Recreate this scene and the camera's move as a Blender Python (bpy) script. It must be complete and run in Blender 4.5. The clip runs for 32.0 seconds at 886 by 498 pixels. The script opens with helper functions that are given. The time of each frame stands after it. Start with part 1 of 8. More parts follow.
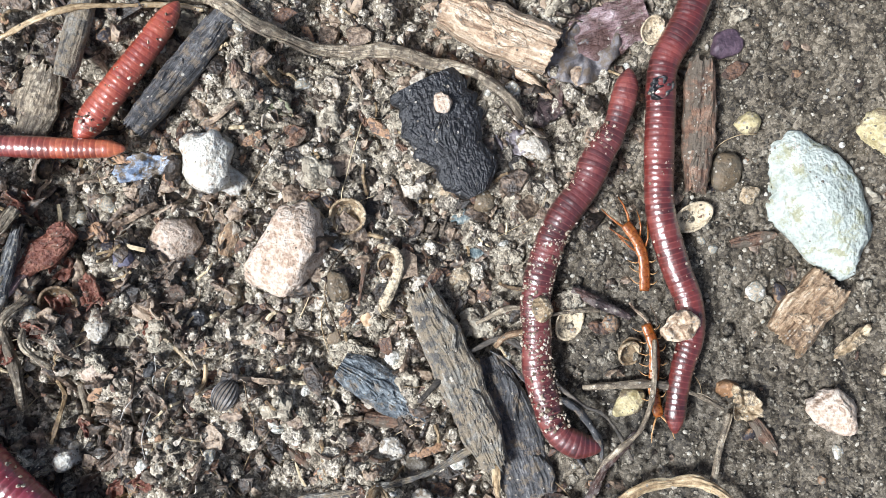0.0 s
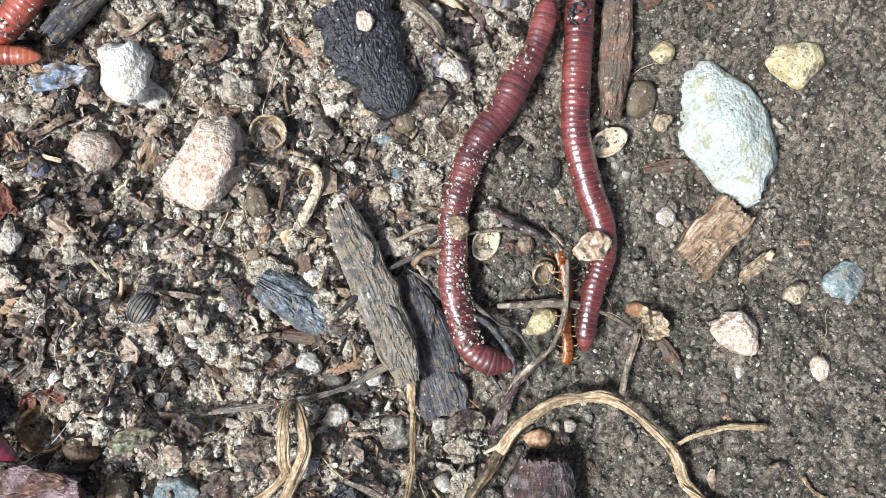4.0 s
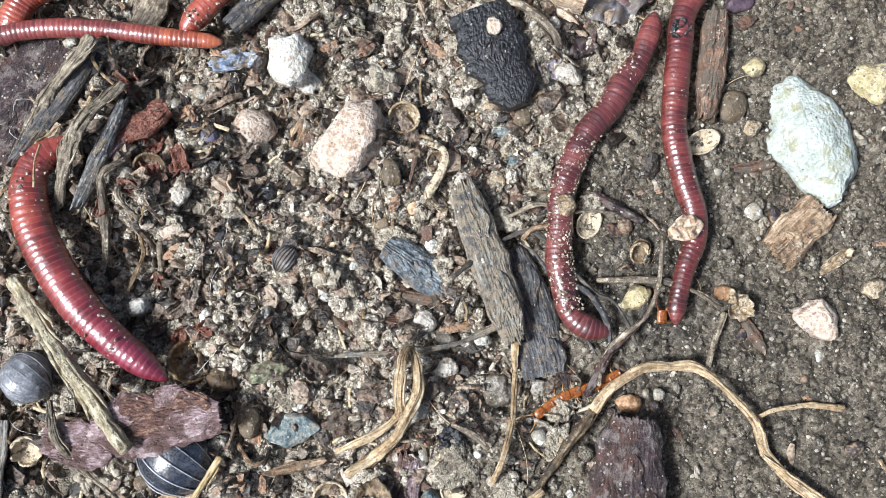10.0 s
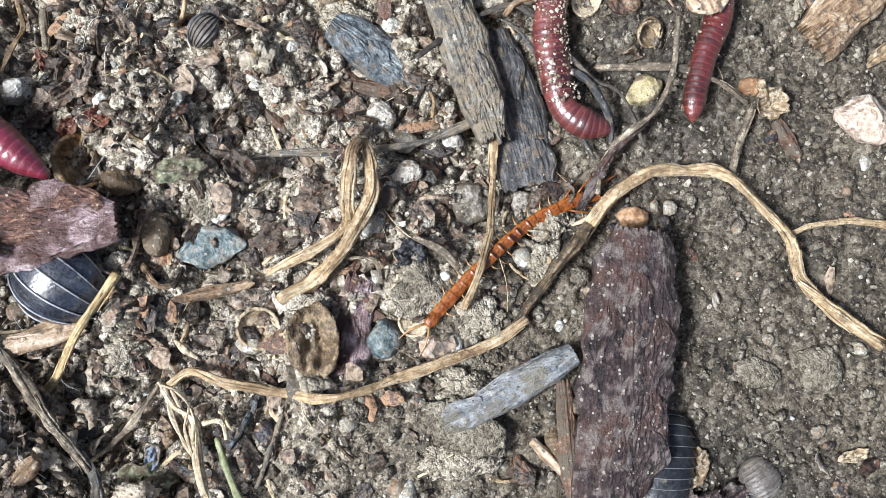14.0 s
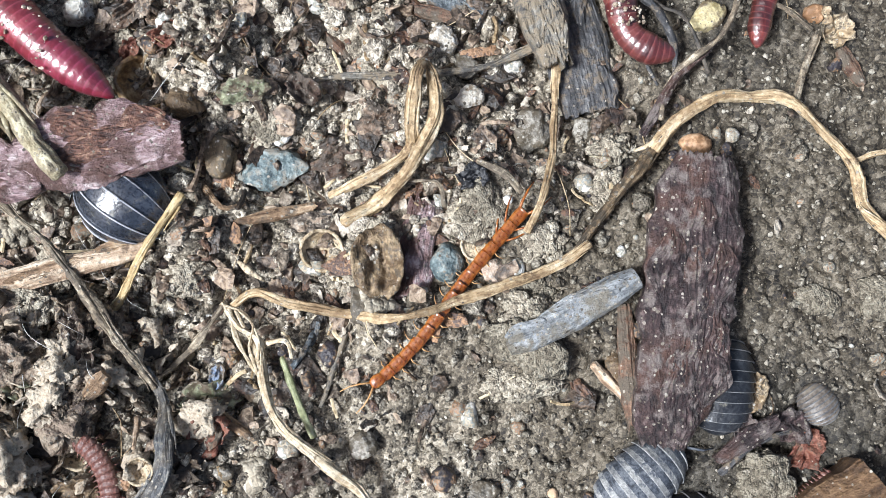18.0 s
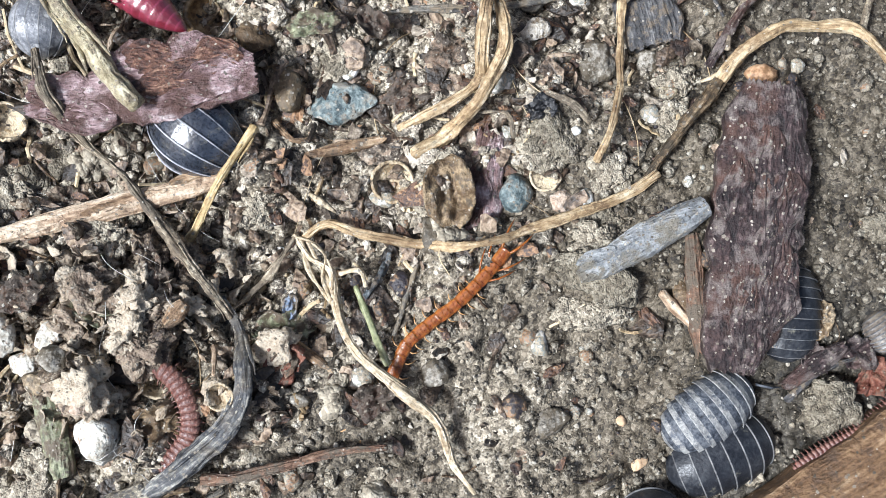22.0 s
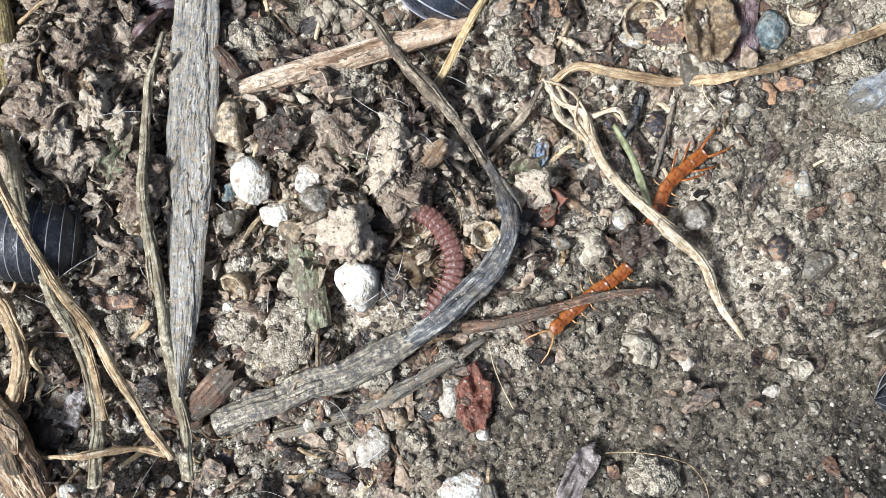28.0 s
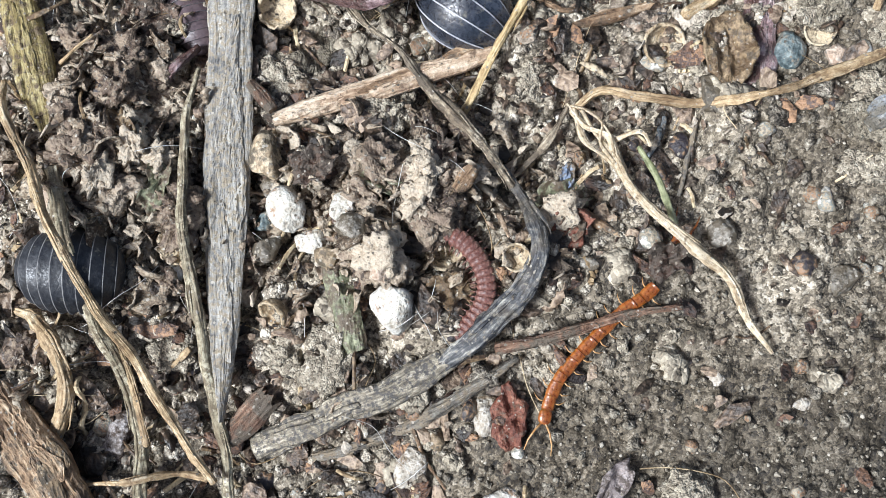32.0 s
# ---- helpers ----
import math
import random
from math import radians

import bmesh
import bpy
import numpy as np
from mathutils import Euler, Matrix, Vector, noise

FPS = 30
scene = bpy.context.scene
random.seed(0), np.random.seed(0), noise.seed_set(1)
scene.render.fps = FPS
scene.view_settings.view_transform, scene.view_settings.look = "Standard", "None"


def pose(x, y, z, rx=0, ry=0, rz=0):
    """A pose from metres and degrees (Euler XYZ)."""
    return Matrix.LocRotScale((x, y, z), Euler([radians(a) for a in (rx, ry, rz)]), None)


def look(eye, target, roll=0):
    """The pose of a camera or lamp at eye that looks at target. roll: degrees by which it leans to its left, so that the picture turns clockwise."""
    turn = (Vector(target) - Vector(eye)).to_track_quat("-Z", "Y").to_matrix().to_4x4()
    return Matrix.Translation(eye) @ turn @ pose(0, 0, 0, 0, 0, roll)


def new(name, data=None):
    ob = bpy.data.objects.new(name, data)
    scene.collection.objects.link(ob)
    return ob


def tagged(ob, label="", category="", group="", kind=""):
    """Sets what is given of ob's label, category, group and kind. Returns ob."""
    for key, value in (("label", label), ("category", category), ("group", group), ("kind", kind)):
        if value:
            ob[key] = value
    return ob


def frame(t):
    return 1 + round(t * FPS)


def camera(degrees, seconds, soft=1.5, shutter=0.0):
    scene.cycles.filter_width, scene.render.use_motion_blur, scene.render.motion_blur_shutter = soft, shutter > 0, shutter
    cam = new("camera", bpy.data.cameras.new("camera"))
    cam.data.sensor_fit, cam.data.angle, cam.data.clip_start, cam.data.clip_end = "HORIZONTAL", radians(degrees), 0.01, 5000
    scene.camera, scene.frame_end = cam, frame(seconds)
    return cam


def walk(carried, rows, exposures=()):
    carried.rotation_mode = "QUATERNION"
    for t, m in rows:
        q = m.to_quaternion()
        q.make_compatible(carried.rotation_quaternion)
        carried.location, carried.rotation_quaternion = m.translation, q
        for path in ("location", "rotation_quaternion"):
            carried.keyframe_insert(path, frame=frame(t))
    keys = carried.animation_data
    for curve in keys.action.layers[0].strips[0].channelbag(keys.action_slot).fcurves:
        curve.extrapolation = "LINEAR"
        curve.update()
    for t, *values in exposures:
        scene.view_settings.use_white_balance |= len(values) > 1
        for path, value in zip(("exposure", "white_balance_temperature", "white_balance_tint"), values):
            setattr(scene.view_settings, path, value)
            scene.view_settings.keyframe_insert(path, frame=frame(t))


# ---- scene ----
cam = camera(50.8, 32.0, soft=0.6)
# seconds, place in millimetres, turn in degrees
PATH = [
    (0.0, 0.00, -0.00, 104.98, 1.88, -0.63, -0.00),
    (0.5, -1.18, 1.71, 106.23, 2.53, -0.09, -0.17),
    (1.0, -0.01, 2.59, 104.40, 1.52, -1.40, 0.06),
    (1.5, 1.59, 2.86, 102.39, 1.47, -3.00, 0.66),
    (2.0, -0.18, 2.09, 114.73, 2.90, -3.56, 1.41),
    (2.5, 1.10, -0.21, 113.38, 0.45, -4.63, 1.13),
    (3.0, 1.89, -2.67, 110.95, 0.71, -4.36, 1.14),
    (3.5, 2.52, -4.92, 107.51, 0.59, -4.29, 1.04),
    (5.5, 2.48, -17.53, 105.62, 3.81, -3.59, 1.36),
    (6.0, 2.62, -23.65, 111.46, 6.57, -1.47, 3.63),
    (6.5, 0.31, -27.56, 116.28, 9.10, 0.07, 5.21),
    (7.0, -0.65, -27.49, 116.80, 9.24, 0.06, 5.54),
    (7.5, -1.59, -26.99, 117.24, 9.18, 0.21, 5.48),
    (8.0, -2.06, -26.30, 117.46, 9.24, 0.19, 5.28),
    (8.5, -1.73, -25.82, 117.32, 8.71, 0.19, 5.04),
    (9.0, -1.67, -25.65, 117.54, 8.23, 0.14, 4.89),
    (9.5, -1.81, -25.16, 116.97, 8.14, -0.01, 4.89),
    (10.0, -2.01, -25.98, 118.49, 7.81, -0.16, 4.89),
    (10.5, -2.74, -28.69, 117.66, 7.99, -0.24, 4.92),
    (11.0, -3.57, -33.45, 113.44, 7.17, -0.31, 5.19),
    (11.5, -1.99, -36.25, 107.61, 6.65, -1.11, 5.26),
    (12.0, -1.27, -38.88, 104.13, 6.08, -1.45, 5.42),
    (12.5, -2.30, -40.62, 101.28, 6.25, -1.91, 5.41),
    (13.0, -3.66, -41.35, 97.62, 6.12, -2.09, 5.55),
    (13.5, -1.07, -41.59, 94.05, 5.99, -2.87, 5.39),
    (14.0, -0.92, -42.19, 92.43, 5.88, -2.96, 5.34),
    (14.5, -1.45, -43.06, 91.77, 5.58, -3.05, 5.36),
    (16.5, -2.65, -44.26, 91.95, 4.67, -2.33, 5.56),
    (17.0, -3.41, -45.13, 92.37, 4.53, -2.46, 5.54),
    (17.5, -5.24, -46.50, 92.03, 3.99, -2.15, 5.73),
    (18.0, -5.88, -46.93, 91.98, 3.82, -2.55, 5.89),
    (18.5, -6.34, -47.77, 93.56, 3.20, -2.51, 5.88),
    (19.0, -7.53, -48.91, 93.57, 2.82, -1.82, 6.04),
    (19.5, -8.23, -49.68, 94.62, 2.66, -1.78, 6.12),
    (20.0, -9.41, -50.25, 94.31, 2.61, -1.69, 6.12),
    (20.5, -10.63, -50.61, 93.42, 2.66, -2.06, 6.06),
    (21.0, -10.57, -50.81, 93.00, 2.87, -2.14, 5.87),
    (21.5, -10.97, -51.79, 93.22, 2.62, -2.19, 5.61),
    (22.0, -11.48, -52.32, 92.48, 2.55, -2.05, 5.54),
    (22.5, -12.35, -52.74, 92.17, 2.27, -1.79, 5.42),
    (23.0, -13.77, -53.64, 91.85, 2.00, -1.59, 5.40),
    (23.5, -14.24, -54.12, 91.45, 1.79, -1.46, 5.42),
    (24.0, -13.13, -54.29, 91.37, 1.86, -2.18, 5.26),
    (24.5, -13.27, -55.59, 92.85, 1.65, -1.48, 5.25),
    (26.5, -17.62, -62.46, 89.87, 2.37, 1.18, 4.97),
    (27.0, -24.24, -65.84, 89.08, 2.41, 1.04, 5.18),
    (27.5, -29.17, -68.14, 88.22, 2.36, 0.65, 4.65),
    (28.0, -31.43, -69.69, 88.42, 3.07, -0.01, 4.22),
    (28.5, -31.82, -71.90, 89.22, 3.89, -0.32, 4.01),
    (29.0, -32.37, -73.30, 89.71, 4.09, -0.06, 3.91),
    (29.5, -32.66, -73.78, 89.59, 4.02, 0.04, 3.76),
    (30.0, -32.77, -73.86, 89.08, 4.24, 0.11, 3.75),
    (30.5, -32.20, -73.64, 89.28, 4.62, -0.10, 3.66),
    (31.0, -32.80, -73.32, 90.00, 4.61, 0.45, 3.53),
    (31.5, -32.80, -72.15, 90.24, 4.64, 0.56, 3.29),
    (32.0, -32.95, -70.34, 90.48, 4.75, 0.98, 2.96),
]
walk(cam, [(t, pose(x / 1000, y / 1000, z / 1000, rx, ry, rz)) for t, x, y, z, rx, ry, rz in PATH],
     exposures=[(0, 0.98), (13, 0.98), (17, 1.04), (24, 1.03), (28, 0.94), (32, 0.87)])

# ---- light: bright overcast day, brightest part of the sky low on the left ----
world = bpy.data.worlds.new("sky")
scene.world = world
world.use_nodes = True
wt = world.node_tree
sky = wt.nodes.new("ShaderNodeTexSky")
sky.sky_type, sky.sun_disc = "NISHITA", False
sky.sun_elevation, sky.sun_rotation = radians(52), radians(-115)
sky.air_density, sky.dust_density, sky.ozone_density = 1.0, 4.0, 1.0
wt.links.new(sky.outputs[0], wt.nodes["Background"].inputs[0])
wt.nodes["Background"].inputs[1].default_value = 0.060
sun = new("sun", bpy.data.lights.new("sun", "SUN"))
sun.data.energy, sun.data.angle, sun.data.color = 3.56, radians(14), (0.865, 0.945, 1.05)
sun.matrix_world = look((-0.55, -0.26, 0.79), (0, 0, 0))

MM = 0.001


# ---- materials ----
def shader(name):
    m = bpy.data.materials.new(name)
    m.use_nodes = True
    return m, m.node_tree.nodes, m.node_tree.links, m.node_tree.nodes["Principled BSDF"]


def ramp(nodes, stops):
    r = nodes.new("ShaderNodeValToRGB")
    e = r.color_ramp.elements
    while len(e) < len(stops):
        e.new(0.5)
    for k, (p, c) in zip(e, stops):
        k.position, k.color = p, (*c, 1)
    return r


def surface(name, stops, size=3.0, rough=0.7, bump=0.3, grain=0.5, spec=0.4, along=None, vary="", coat=0.0, grained=False, dirt=None, dirt_amount=0.5, see=0.0, grit=0.0, patch=None):
    """A mottled surface: stops colour it by noise of that size (mm); grain: size of the fine relief (mm); along: stretch in x, y, z;
    vary: 'object' or 'island' shifts each piece's colour; dirt: a colour lying in patches; see: light let through the surface; grit: share of fine pale grains stuck on it;
    patch: (colour, amount, size) of broad patches of another tone."""
    m, n, l, b = shader(name)
    co = n.new("ShaderNodeTexCoord")
    src = co.outputs["Object"]
    if grained:
        at = n.new("ShaderNodeAttribute")
        at.attribute_name = "grain"
        src = at.outputs["Vector"]
    if along:
        mp = n.new("ShaderNodeMapping")
        mp.inputs["Scale"].default_value = (along[0], along[1], max(along[2], 0.13))
        l.new(src, mp.inputs[0])
        src = mp.outputs[0]
    big = n.new("ShaderNodeTexNoise")
    big.inputs["Scale"].default_value, big.inputs["Detail"].default_value, big.inputs["Roughness"].default_value = 1000 / size, 6, 0.65
    fine = n.new("ShaderNodeTexNoise")
    fine.inputs["Scale"].default_value, fine.inputs["Detail"].default_value = 1000 / grain, 4
    l.new(src, big.inputs[0])
    l.new(src, fine.inputs[0])
    mix = n.new("ShaderNodeMath")
    mix.operation = "MULTIPLY_ADD"
    mix.inputs[1].default_value = 0.9
    l.new(fine.outputs[0], mix.inputs[0])
    half = n.new("ShaderNodeMath")
    half.operation = "MULTIPLY_ADD"
    half.inputs[1].default_value, half.inputs[2].default_value = 1.75, -0.66
    l.new(big.outputs[0], half.inputs[0])
    l.new(half.outputs[0], mix.inputs[2])
    shift = n.new("ShaderNodeMath")
    shift.inputs[1].default_value = -0.16
    l.new(mix.outputs[0], shift.inputs[0])
    fac = shift.outputs[0]
    height = fine.outputs[0]
    if grained:
        speck = n.new("ShaderNodeTexNoise")
        speck.inputs["Scale"].default_value, speck.inputs["Detail"].default_value, speck.inputs["Roughness"].default_value = 1000 / 0.55, 5, 0.7
        l.new(co.outputs["Object"], speck.inputs[0])
        lift = n.new("ShaderNodeMath")
        lift.operation = "MULTIPLY_ADD"
        lift.inputs[1].default_value = 1.1
        l.new(speck.outputs[0], lift.inputs[0])
        l.new(height, lift.inputs[2])
        height = lift.outputs[0]
        drop = n.new("ShaderNodeMath")
        drop.operation = "MULTIPLY_ADD"
        drop.inputs[1].default_value, drop.inputs[2].default_value = 1.3, -0.65
        l.new(speck.outputs[0], drop.inputs[0])
        both_tones = n.new("ShaderNodeMath")
        l.new(drop.outputs[0], both_tones.inputs[0])
        l.new(fac, both_tones.inputs[1])
        fac = both_tones.outputs[0]
    if vary:
        rnd = n.new("ShaderNodeObjectInfo" if vary == "object" else "ShaderNodeNewGeometry")
        out = rnd.outputs["Random"] if vary == "object" else rnd.outputs["Random Per Island"]
        sh = n.new("ShaderNodeMath")
        sh.operation = "MULTIPLY_ADD"
        sh.inputs[1].default_value, sh.inputs[2].default_value = 0.9, -0.45
        l.new(out, sh.inputs[0])
        ad = n.new("ShaderNodeMath")
        l.new(sh.outputs[0], ad.inputs[0])
        l.new(fac, ad.inputs[1])
        fac = ad.outputs[0]
    r = ramp(n, stops)
    l.new(fac, r.inputs[0])
    colour = r.outputs[0]
    if patch:
        pn = n.new("ShaderNodeTexNoise")
        pn.inputs["Scale"].default_value, pn.inputs["Detail"].default_value, pn.inputs["Roughness"].default_value = 1000 / patch[2], 6, 0.65
        l.new(co.outputs["Object"], pn.inputs[0])
        pe = 0.57 - (patch[1] - 0.36)
        pr = ramp(n, [(pe - 0.07, (0, 0, 0)), (pe + 0.09, (0.85, 0.85, 0.85))])
        l.new(pn.outputs[0], pr.inputs[0])
        px = n.new("ShaderNodeMix")
        px.data_type = "RGBA"
        l.new(pr.outputs[0], px.inputs[0])
        l.new(colour, px.inputs[6])
        px.inputs[7].default_value = (*patch[0], 1)
        colour = px.outputs[2]
    if dirt:
        dn = n.new("ShaderNodeTexNoise")
        dn.inputs["Scale"].default_value, dn.inputs["Detail"].default_value, dn.inputs["Roughness"].default_value = 1000 / (size * (1.3 if grained else 0.7)), 9, 0.72
        l.new(co.outputs["Object"], dn.inputs[0])
        edge = 0.57 - (dirt_amount - 0.36)
        dr = ramp(n, [(edge - 0.05, (0, 0, 0)), (edge + 0.05, (1, 1, 1))])
        l.new(dn.outputs[0], dr.inputs[0])
        mx = n.new("ShaderNodeMix")
        mx.data_type = "RGBA"
        l.new(dr.outputs[0], mx.inputs[0])
        l.new(colour, mx.inputs[6])
        mx.inputs[7].default_value = (*dirt, 1)
        colour = mx.outputs[2]
    if grit:
        cells = n.new("ShaderNodeTexVoronoi")
        cells.inputs["Scale"].default_value = 1000 / 0.36
        l.new(co.outputs["Object"], cells.inputs[0])
        near = n.new("ShaderNodeMath")
        near.operation = "LESS_THAN"
        l.new(cells.outputs["Distance"], near.inputs[0])
        rgb = n.new("ShaderNodeSeparateColor")
        l.new(cells.outputs["Color"], rgb.inputs[0])
        reach = n.new("ShaderNodeMath")
        reach.operation = "MULTIPLY"
        l.new(rgb.outputs[2], reach.inputs[0])
        l.new(fine.outputs[0], reach.inputs[1])
        l.new(reach.outputs[0], near.inputs[1])
        some = n.new("ShaderNodeMath")
        some.operation = "LESS_THAN"
        some.inputs[1].default_value = grit
        l.new(rgb.outputs[0], some.inputs[0])
        both = n.new("ShaderNodeMath")
        both.operation = "MULTIPLY"
        l.new(near.outputs[0], both.inputs[0])
        l.new(some.outputs[0], both.inputs[1])
        tones = ramp(n, [(0.0, (0.07, 0.058, 0.044)), (0.5, (0.22, 0.188, 0.147)), (1.0, (0.46, 0.42, 0.355))])
        l.new(rgb.outputs[1], tones.inputs[0])
        gm = n.new("ShaderNodeMix")
        gm.data_type = "RGBA"
        l.new(both.outputs[0], gm.inputs[0])
        l.new(colour, gm.inputs[6])
        l.new(tones.outputs[0], gm.inputs[7])
        colour = gm.outputs[2]
        up = n.new("ShaderNodeMath")
        up.operation = "MULTIPLY_ADD"
        up.inputs[1].default_value = 0.5
        l.new(both.outputs[0], up.inputs[0])
        l.new(height, up.inputs[2])
        height = up.outputs[0]
    l.new(colour, b.inputs["Base Color"])
    rr = n.new("ShaderNodeMath")
    rr.operation = "MULTIPLY_ADD"
    rr.inputs[1].default_value, rr.inputs[2].default_value = 0.5, rough - 0.25
    l.new(fine.outputs[0], rr.inputs[0])
    l.new(rr.outputs[0], b.inputs["Roughness"])
    b.inputs["Specular IOR Level"].default_value = spec
    b.inputs["Coat Weight"].default_value = coat
    b.inputs["Coat Roughness"].default_value = 0.15
    if see:
        b.inputs["Subsurface Weight"].default_value = see
        b.inputs["Subsurface Radius"].default_value = (0.0012, 0.0004, 0.0003)
        b.inputs["Subsurface Scale"].default_value = 1.0
    if bump:
        bp = n.new("ShaderNodeBump")
        bp.inputs["Strength"].default_value, bp.inputs["Distance"].default_value = bump, grain * 0.9 * MM
        l.new(height, bp.inputs["Height"])
        l.new(bp.outputs[0], b.inputs["Normal"])
        l.new(bp.outputs[0], b.inputs["Coat Normal"])
    return m


def earth(name, stops, cell, rough=0.7, relief=0.8, vary="", big=6.0, tones=((0.66, 0.645, 0.61), (1.02, 1.005, 0.98), (1.50, 1.48, 1.45))):
    """Granular soil: each grain of that size (mm) has its own tone, over larger patches; loose soil is drier and paler
    than damp clay; the ground's lowest loose values also hold shade painted in by the firewood.
    """
    m, n, l, b = shader(name)
    co = n.new("ShaderNodeTexCoord")
    warp = n.new("ShaderNodeTexNoise")
    warp.inputs["Scale"].default_value, warp.inputs["Detail"].default_value = 1000 / (cell * 1.5), 2
    l.new(co.outputs["Object"], warp.inputs[0])
    add = n.new("ShaderNodeVectorMath")
    add.operation = "MULTIPLY_ADD"
    add.inputs[1].default_value = (cell * MM, cell * MM, cell * MM)
    l.new(warp.outputs["Color"], add.inputs[0])
    l.new(co.outputs["Object"], add.inputs[2])
    grains, small = n.new("ShaderNodeTexVoronoi"), n.new("ShaderNodeTexVoronoi")
    grains.inputs["Scale"].default_value, small.inputs["Scale"].default_value = 1000 / cell, 2600 / cell
    l.new(add.outputs[0], grains.inputs[0])
    l.new(add.outputs[0], small.inputs[0])
    patch = n.new("ShaderNodeTexNoise")
    patch.inputs["Scale"].default_value, patch.inputs["Detail"].default_value, patch.inputs["Roughness"].default_value = 1000 / big, 7, 0.68
    l.new(co.outputs["Object"], patch.inputs[0])
    total = None
    sources = [(grains.outputs["Color"], 0.62), (small.outputs["Color"], 0.50), (patch.outputs[0], 1.10)]
    if vary:
        geo = n.new("ShaderNodeNewGeometry")
        sources.append((geo.outputs["Random Per Island"], 0.26))
    for out, k in sources:
        mad = n.new("ShaderNodeMath")
        mad.operation = "MULTIPLY_ADD"
        mad.inputs[1].default_value = k
        l.new(out, mad.inputs[0])
        if total is None:
            mad.inputs[2].default_value = -0.585 - (0.13 if vary else 0.0)
        else:
            l.new(total, mad.inputs[2])
        total = mad.outputs[0]
    r = ramp(n, stops)
    l.new(total, r.inputs[0])
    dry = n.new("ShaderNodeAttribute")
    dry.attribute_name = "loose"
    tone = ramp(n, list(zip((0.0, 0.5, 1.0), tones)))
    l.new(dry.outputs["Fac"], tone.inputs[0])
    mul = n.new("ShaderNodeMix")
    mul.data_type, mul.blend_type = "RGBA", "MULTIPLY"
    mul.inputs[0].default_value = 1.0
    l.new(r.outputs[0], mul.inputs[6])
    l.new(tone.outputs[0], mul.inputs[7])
    l.new(mul.outputs[2], b.inputs["Base Color"])
    b.inputs["Roughness"].default_value, b.inputs["Specular IOR Level"].default_value = rough, 0.4
    crust = n.new("ShaderNodeTexNoise")
    crust.inputs["Scale"].default_value, crust.inputs["Detail"].default_value, crust.inputs["Roughness"].default_value = 1000 / (cell * 2.6), 6, 0.55
    l.new(co.outputs["Object"], crust.inputs[0])
    soft = n.new("ShaderNodeMath")
    soft.operation = "MULTIPLY_ADD"
    soft.inputs[1].default_value = -0.45
    l.new(grains.outputs["Distance"], soft.inputs[0])
    l.new(crust.outputs[0], soft.inputs[2])
    inv = n.new("ShaderNodeMath")
    inv.operation = "MULTIPLY_ADD"
    inv.inputs[1].default_value = -0.30
    l.new(small.outputs["Distance"], inv.inputs[0])
    l.new(soft.outputs[0], inv.inputs[2])
    bp = n.new("ShaderNodeBump")
    bp.inputs["Strength"].default_value, bp.inputs["Distance"].default_value = relief, cell * 1.3 * MM
    l.new(inv.outputs[0], bp.inputs["Height"])
    l.new(bp.outputs[0], b.inputs["Normal"])
    return m


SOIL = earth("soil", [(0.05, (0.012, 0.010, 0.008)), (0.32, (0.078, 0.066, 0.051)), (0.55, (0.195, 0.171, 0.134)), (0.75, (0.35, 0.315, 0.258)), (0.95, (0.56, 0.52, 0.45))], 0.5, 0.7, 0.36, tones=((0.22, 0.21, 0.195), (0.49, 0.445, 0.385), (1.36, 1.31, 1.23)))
CRUMB = earth("soil_crumb", [(0.0, (0.013, 0.011, 0.008)), (0.28, (0.078, 0.066, 0.052)), (0.55, (0.218, 0.190, 0.152)), (0.78, (0.39, 0.35, 0.285)), (1.0, (0.60, 0.56, 0.48))], 0.5, 0.52, 0.8, vary="island", big=2.2)
CLOD = earth("soil_clod", [(0.0, (0.045, 0.036, 0.026)), (0.28, (0.150, 0.126, 0.095)), (0.52, (0.285, 0.248, 0.190)), (0.78, (0.42, 0.375, 0.295)), (1.0, (0.58, 0.53, 0.44))], 0.5, 0.75, 0.9, big=2.2)
PILE_SHRED = surface("grey_leaf_shreds", [(0.05, (0.048, 0.033, 0.022)), (0.35, (0.15, 0.108, 0.073)), (0.62, (0.30, 0.232, 0.162)), (0.95, (0.50, 0.42, 0.32))], 0.8, 0.65, 1.0, 0.3, 0.3, vary="island", dirt=(0.40, 0.345, 0.265), dirt_amount=0.36, grit=0.3)
SAND = surface("buff_sand", [(0.1, (0.12, 0.085, 0.056)), (0.45, (0.29, 0.225, 0.16)), (0.9, (0.50, 0.43, 0.345))], 1.0, 0.5, 0.4, 0.3, 0.5, vary="island")
GRIT = surface("grit", [(0.1, (0.085, 0.070, 0.052)), (0.4, (0.20, 0.175, 0.135)), (0.65, (0.30, 0.265, 0.21)), (0.98, (0.45, 0.41, 0.34))], 2, 0.6, 0.5, 0.3, 0.4, vary="island")
HUMUS = surface("humus", [(0.1, (0.015, 0.011, 0.008)), (0.45, (0.062, 0.043, 0.030)), (0.7, (0.17, 0.118, 0.082)), (0.95, (0.36, 0.27, 0.19))], 2, 0.46, 0.8, 0.5, 0.5, vary="island")
FIBRE = surface("dry_fibre", [(0.1, (0.057, 0.034, 0.021)), (0.5, (0.265, 0.184, 0.098)), (0.9, (0.598, 0.483, 0.310))], 2, 0.6, 0.3, 0.3, 0.4, vary="island")
